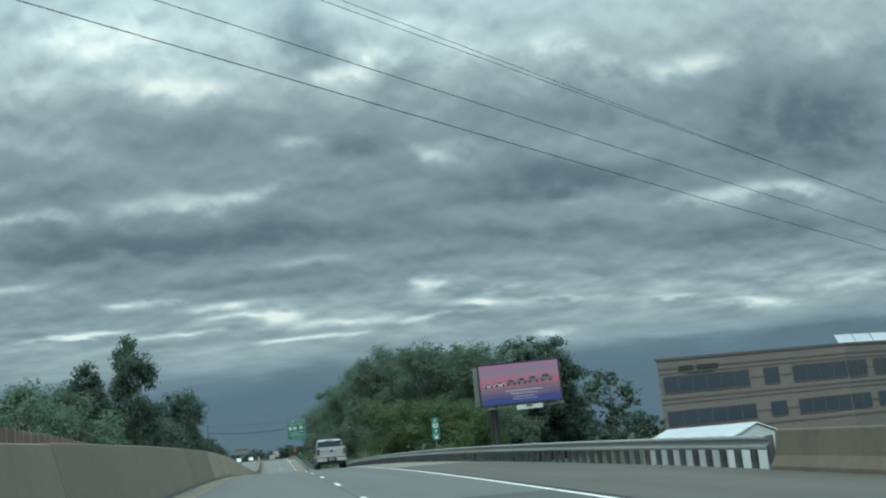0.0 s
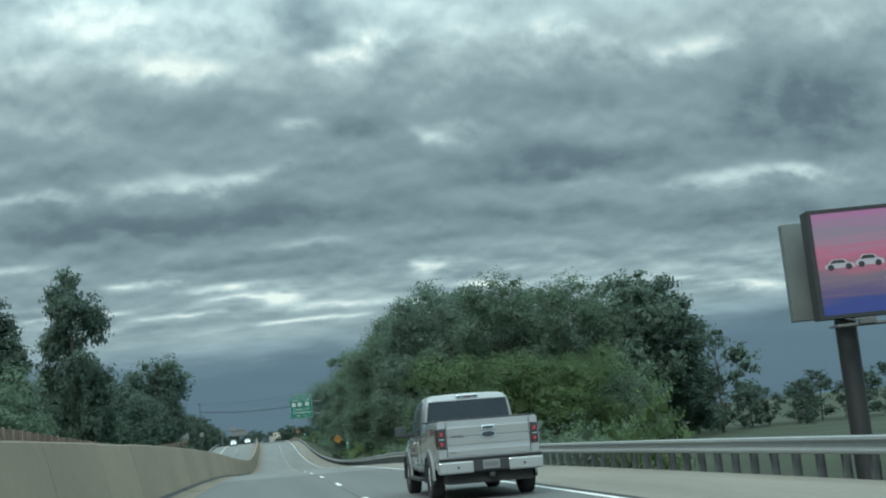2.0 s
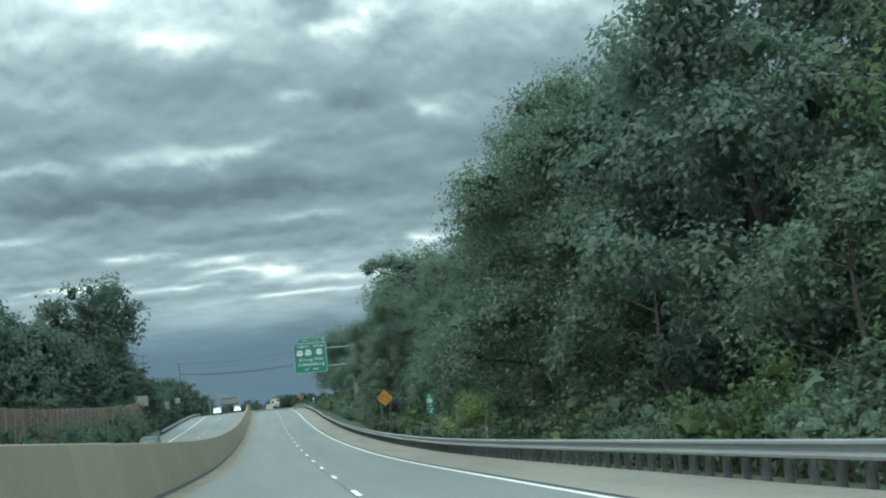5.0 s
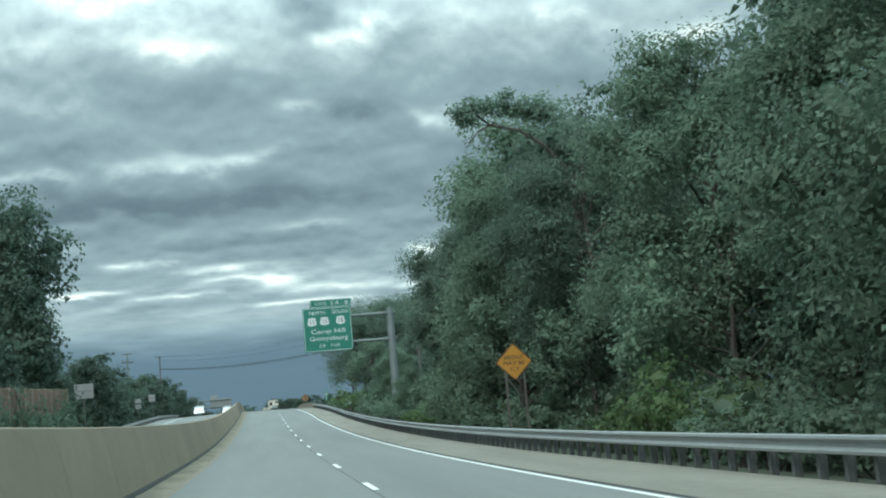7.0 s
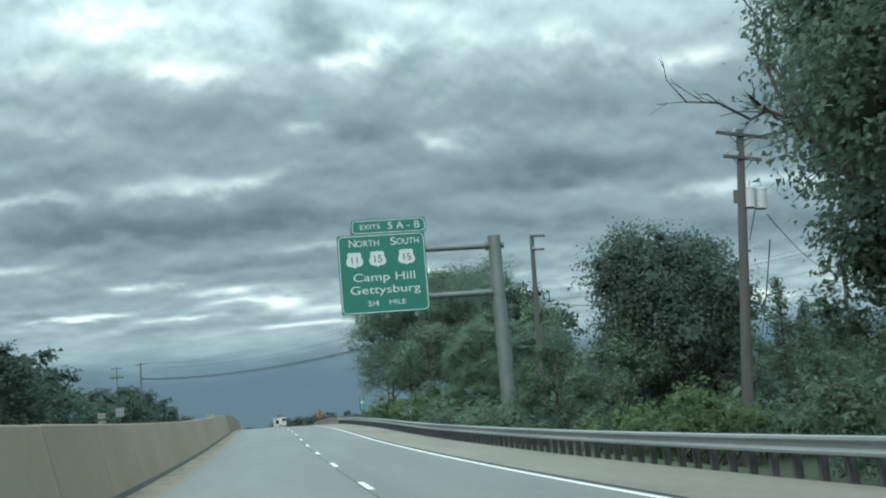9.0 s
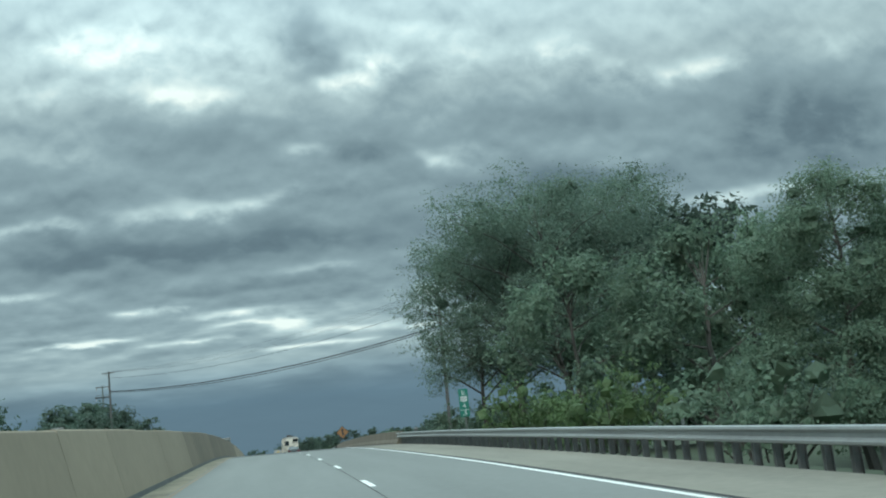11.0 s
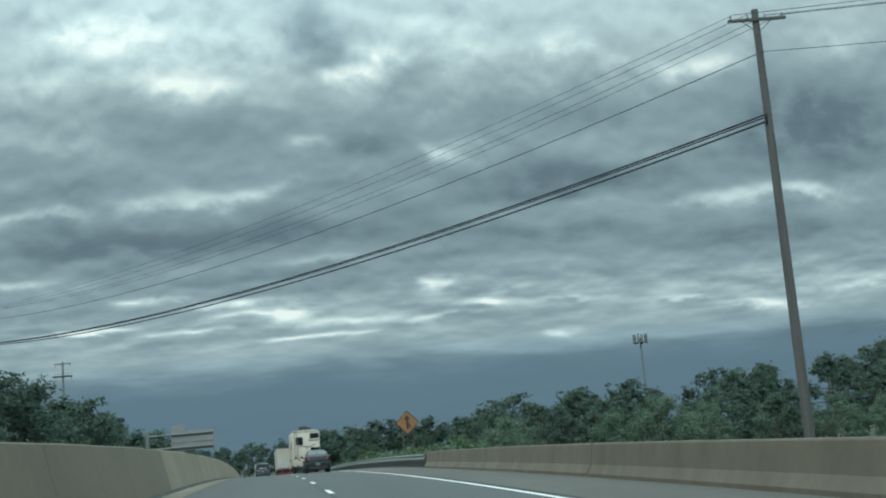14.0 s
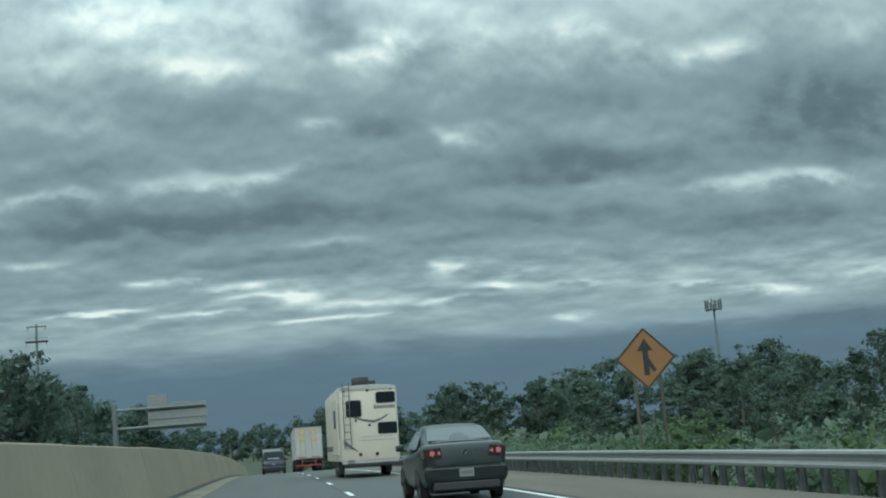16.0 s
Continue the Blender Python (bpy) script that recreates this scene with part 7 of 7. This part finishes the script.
            for x, r in ((0.70, 0.084), (0.555, 0.050)):
                bm = rod((s * x, -0.047, 0.938), (s * x, -0.0355, 0.938), r, n=20)
                part("round_lens", bm, LENS_RED, lamp)
                part("lens_centre", rod((s * x, -0.054, 0.938), (s * x, -0.0475, 0.938), r * 0.62, n=18), PINK_LENS, lamp)
    if not tall:
        part("boot_gap", box(-0.60, 0.60, -0.012, 0.02, 0.70, 0.712), DARK, t)
        bp = part("bumper", loft([(-0.06, ring(0.80, 0.42, 0.66, 0)), (0.0, ring(0.88, 0.36, 0.70, 0)), (0.35, ring(0.915, 0.32, 0.70, 0))]), colour, t, smooth=35)
        part("bumper_strip", box(-0.84, 0.84, -0.068, -0.052, 0.640, 0.655), CHROME, bp)
        part("bumper_lower", box(-0.70, 0.70, -0.045, 0.3, 0.24, 0.40, 0.03), PLASTIC, bp)
        em = part("badge", rod((0, -0.03, 0.955), (0, 0.03, 0.955), 0.055, n=20), CHROME, t, "plain round badge")
        part("badge_field", rod((0, -0.036, 0.955), (0, -0.0305, 0.955), 0.042, n=20), PLASTIC, em)
        part("model_mark", box(0.22, 0.36, -0.012, 0.034, 0.965, 0.99), CHROME, t)
        plate_bars(t, 0.0, -0.062, 0.555)
        part("roof_fin", loft([(1.75, [(-0.03, 1.45), (0.03, 1.45), (0.01, 1.475), (-0.01, 1.475)]), (1.82, [(-0.03, 1.45), (0.03, 1.45), (0.008, 1.53), (-0.008, 1.53)]), (1.98, [(-0.03, 1.455), (0.03, 1.455), (0.008, 1.475), (-0.008, 1.475)])]), colour, t)
        part("exhaust", rod((-0.55, -0.03, 0.30), (-0.55, 0.3, 0.30), 0.04), CHROME, t)
    else:
        bp = part("bumper", box(-W * 0.97, W * 0.97, -0.05, 0.25, 0.38, 0.62, 0.05), colour, t)
        part("bumper_lower", box(-W * 0.8, W * 0.8, -0.03, 0.3, 0.26, 0.37, 0.02), PLASTIC, bp)
        plate_bars(t, 0.0, -0.055 if not rear_detail else 0.03, 0.80)
        for s in (-1, 1):
            part("roof_rail", rod((s * W * 0.72, 0.5, H + 0.05), (s * W * 0.70, 2.4 * k, H + 0.03), 0.022, n=6), PLASTIC, t)
        for kx in range(7):
            x = -0.42 + 0.14 * kx
            part("window_mark", box(x - 0.05, x + 0.04, 0.068, 0.0745, belt + 0.14, belt + 0.24), SIGN_WHITE, rg)
    part("underbody", box(-W * 0.8, W * 0.8, 0.3, L - 0.4, 0.18, 0.32), DARK, t)
    return t


passenger_car(car_pose(3.80, 517.6, 0.3) @ Matrix.Diagonal((0.99, 1.0, 1.09, 1)), "dark charcoal sedan with round red tail lamps on the highway", colour=CHARCOAL)
passenger_car(car_pose(0.10, 593.0), "black-blue sport utility vehicle with dark rear window", name="suv", L=5.1, W=0.98, H=1.90, colour=BLACKPAINT, tall=True)
# oncoming, past the median
for X, y, L, H, col, lab in ((-11.2, 272.0, 5.0, 1.85, CHARCOAL, "dark oncoming sport utility vehicle with lit headlamps"), (-11.0, 444.0, 4.7, 1.75, WHITEPAINT, "white oncoming sport utility vehicle with lit headlamps"), (-7.0, 486.0, 4.7, 1.70, WHITEPAINT, "white oncoming crossover car with lit headlamps")):
    passenger_car(car_pose(X, y) @ pose(0, 0, 0, 0, 0, 180), lab, name="suv", L=L, W=0.95, H=H, colour=col, tall=True, lit_front=True)


# ------------------------------------------------ travel trailer
def fifth_wheel(m):
    t = thing("travel_trailer", "tall cream fifth-wheel travel trailer with ladder and dark windows", "trailer", m, group="traffic")
    W, H, L = 1.25, 3.93, 11.4
    part("body", box(-W, W, 0.0, L, 0.72, 3.88, 0.06), CREAM, t, smooth=30)
    part("roof_cap", loft([(-0.03, ring(W * 0.98, 3.74, 3.90, 0.05)), (0.5, ring(W * 0.99, 3.78, 3.93, 0.06)), (L, ring(W * 0.99, 3.78, 3.93, 0.06))]), TRAILER_WHITE, t, smooth=40)
    for s in (-1, 1):
        part("corner_moulding", box(s * 1.245 - 0.03, s * 1.245 + 0.03, -0.025, 0.06, 0.70, 3.82, 0.02), TRAILER_WHITE, t)
        part("marker_lamp", box(s * 1.02 - 0.05, s * 1.02 + 0.05, -0.03, -0.004, 3.70, 3.73), LENS_RED, t)
        part("tail_lamp", rod((s * (0.30 if s > 0 else 0.42), -0.03, 0.98), (s * (0.30 if s > 0 else 0.42), -0.002, 0.98), 0.075, n=18), LENS_RED, t, "round red tail lamp")
    # windows with rounded frames
    for x, z, w, h in ((-0.62, 2.95, 0.60, 0.66), (0.78, 3.38, 0.78, 0.42), (0.82, 2.06, 0.80, 0.44)):
        wd = part("window_frame", plate([(a + x, b + z) for a, b in rounded(w + 0.07, h + 0.07, 0.09)], 0.02), PLASTIC, t, "dark rounded window")
        wd.location = (0, -0.021, 0)
        part("pane", plate([(a + x, b + z) for a, b in rounded(w, h, 0.07)], 0.006), TINT, wd).location = (0, -0.007, 0)
    # plain swoosh graphics and a bar where the maker's lettering is
    for s, k in ((-1, 1.12), (1, 0.74)):
        wing = plate([(0.0, 2.30), (s * k * 0.40, 2.39), (s * k * 0.86, 2.60), (s * k * 0.90, 2.68), (s * k * 0.36, 2.485), (0.0, 2.42)][::s], 0.004)
        part("swoosh", wing, GREY_MARK, t).location = (0.22, -0.006, 0)
    part("side_flash", plate([(-1.12, 1.42), (-0.45, 1.06), (-0.62, 1.22), (-1.12, 1.66)], 0.004), GREY_MARK, t).location = (0, -0.006, 0)
    for k in range(8):
        x = 0.26 + 0.118 * k
        part("unread_letter", box(x, x + 0.086, -0.007, -0.002, 2.90, 3.04 + (0.05 if k == 0 else 0)), GREY_MARK, t)
    part("access_door", box(-0.30, 0.98, -0.012, -0.002, 1.70, 1.76, 0.003), TRAILER_WHITE, t)
    part("hatch_line", box(-0.45, 1.05, -0.010, -0.002, 1.565, 1.58), GREY_MARK, t)
    for x, z in ((-0.55, 2.45), (0.03, 2.22), (0.0, 3.72)):
        part("camera_pod", box(x - 0.05, x + 0.05, -0.06, -0.002, z - 0.05, z + 0.05, 0.015), PLASTIC, t)
    # ladder
    lad = part("ladder_rail", rod((-1.08, -0.13, 1.25), (-1.08, -0.13, 4.05), 0.02, n=8), GREY_MARK, t)
    part("ladder_rail", rod((-0.80, -0.13, 1.25), (-0.80, -0.13, 4.05), 0.02, n=8), GREY_MARK, t)
    for k in range(9):
        z = 1.35 + 0.31 * k
        part("ladder_rung", rod((-1.08, -0.13, z), (-0.80, -0.13, z), 0.016, n=6), GREY_MARK, t)
    for z in (1.3, 2.7, 3.7):
        for x in (-1.08, -0.80):
            part("ladder_bracket", rod((x, -0.13, z), (x, 0.0, z), 0.014, n=6), TRAILER_GREY, t)
    # skirts, bumper, running gear
    part("rear_skirt", box(-1.22, 1.22, 0.01, 0.12, 0.60, 0.72, 0.01), TRAILER_GREY, t)
    bp = part("bumper", box(-1.0, 1.15, -0.16, -0.04, 0.50, 0.62, 0.015), PLASTIC, t)
    part("frame", box(-0.95, 0.95, -0.1, L - 1.0, 0.46, 0.60), PLASTIC, t)
    plate_bars(bp, -0.85, -0.17, 0.70)
    for s in (-1, 1):
        for y in (3.6, 4.55, 5.5):
            wheel(t, s * 1.08, y, 0.40, 0.24, s)
        part("mud_flap", box(s * 1.08 - 0.14, s * 1.08 + 0.14, 3.02, 3.04, 0.16, 0.60), RUBBER, t)
        # slide-outs and side graphics
        part("slide_out", box(s * 1.27 - 0.03, s * 1.27 + 0.04, 1.2, 5.0, 1.0, 3.5, 0.02), CREAM, t)
        part("side_window", box(s * 1.315 - 0.01, s * 1.315 + 0.006, 1.9, 3.2, 2.2, 3.0, 0.005), TINT, t)
        part("side_stripe", box(s * 1.256 - 0.004, s * 1.256 + 0.004, 5.2, L - 0.2, 1.2, 1.45), GREY_MARK, t)
        part("side_window", box(s * 1.256 - 0.004, s * 1.256 + 0.008, 0.35, 0.95, 1.7, 3.2, 0.003), TINT, t)
    for y, h in ((0.6, 0.42), (2.4, 0.36), (5.0, 0.3)):
        ac = part("roof_air_conditioner", box(-0.55 if y < 1 else -0.1, 0.15 if y < 1 else 0.62, y, y + 1.0, 3.93, 3.93 + h, 0.08), PLASTIC, t, "dark rooftop air conditioner", smooth=40)
    return t


fifth_wheel(car_pose(4.02, 545.0, 0.3))


def box_trailer(m, label, mat, marks):
    t = thing("semi_trailer", label, "trailer", m, group="traffic")
    W, L = 1.28, 15.0
    part("body", box(-W, W, 0.06, L, 1.15, 4.08, 0.015), mat, t)
    for s in (-1, 1):
        door = part("rear_door", box(min(s * 0.01, s * 1.20), max(s * 0.01, s * 1.20), 0.0, 0.06, 1.22, 3.98, 0.01), mat, t, "rear cargo door")
        for x in (0.30, 0.75):
            part("lock_rod", rod((s * x, -0.03, 1.2), (s * x, -0.03, 4.0), 0.02, n=6), GALV, door)
        for z in (1.5, 2.2, 2.9, 3.6):
            part("hinge", box(s * 1.17 - 0.08, s * 1.17 + 0.08, -0.02, -0.001, z - 0.04, z + 0.04), GALV, door)
        if marks:
            part("warning_mark", box(s * 0.55 - 0.3, s * 0.55 + 0.3, -0.012, -0.001, 3.55, 3.75), ORANGE_TAPE, door)
            part("warning_mark", box(s * 0.62 - 0.22, s * 0.62 + 0.22, -0.012, -0.001, 2.75, 3.0), ORANGE_TAPE, door)
            part("warning_mark", box(s * 0.62 - 0.4, s * 0.62 + 0.4, -0.012, -0.001, 1.28, 1.36), RED_TAPE, door)
        part("tail_lamp", box(s * 0.95 - 0.2, s * 0.95 + 0.2, 0.0, 0.05, 1.00, 1.12), LENS_RED, t)
        part("corner_post", box(s * 1.26 - 0.05, s * 1.26 + 0.05, -0.01, 0.1, 1.15, 4.10), GALV, t)
        for y in (1.4, 2.7):
            wheel(t, s * 1.05, y, 0.50, 0.30, s)
            wheel(t, s * 0.72, y, 0.50, 0.28, s)
        part("bumper_leg", box(s * 0.6 - 0.05, s * 0.6 + 0.05, 0.1, 0.2, 0.55, 1.15), POST, t)
        part("mud_flap", box(s * 0.9 - 0.3, s * 0.9 + 0.3, 0.7, 0.72, 0.25, 1.1), RUBBER, t)
    part("bumper_bar", box(-1.15, 1.15, 0.05, 0.18, 0.50, 0.62), RED_TAPE if marks else POST, t)
    part("header", box(-1.28, 1.28, -0.01, 0.06, 3.99, 4.10), GALV, t)
    part("frame", box(-0.6, 0.6, 0.2, L - 0.5, 0.85, 1.15), DARK, t)
    part("tractor", box(-1.2, 1.2, L + 0.8, L + 3.5, 0.9, 3.7, 0.15), BLACKPAINT, t)
    for s in (-1, 1):
        wheel(t, s * 1.05, L - 0.6, 0.52, 0.30, s)
        wheel(t, s * 1.05, L + 3.0, 0.52, 0.30, s)
    part("tractor_frame", box(-0.5, 0.5, L - 1.6, L + 3.6, 0.6, 0.9), DARK, t)
    return t


box_trailer(car_pose(3.45, 607.0), "white box semi-trailer with yellow and red rear markings", TRAILER_WHITE, True)
box_trailer(car_pose(0.20, 676.0), "grey box semi-trailer with closed rear doors", TRAILER_GREY, False)
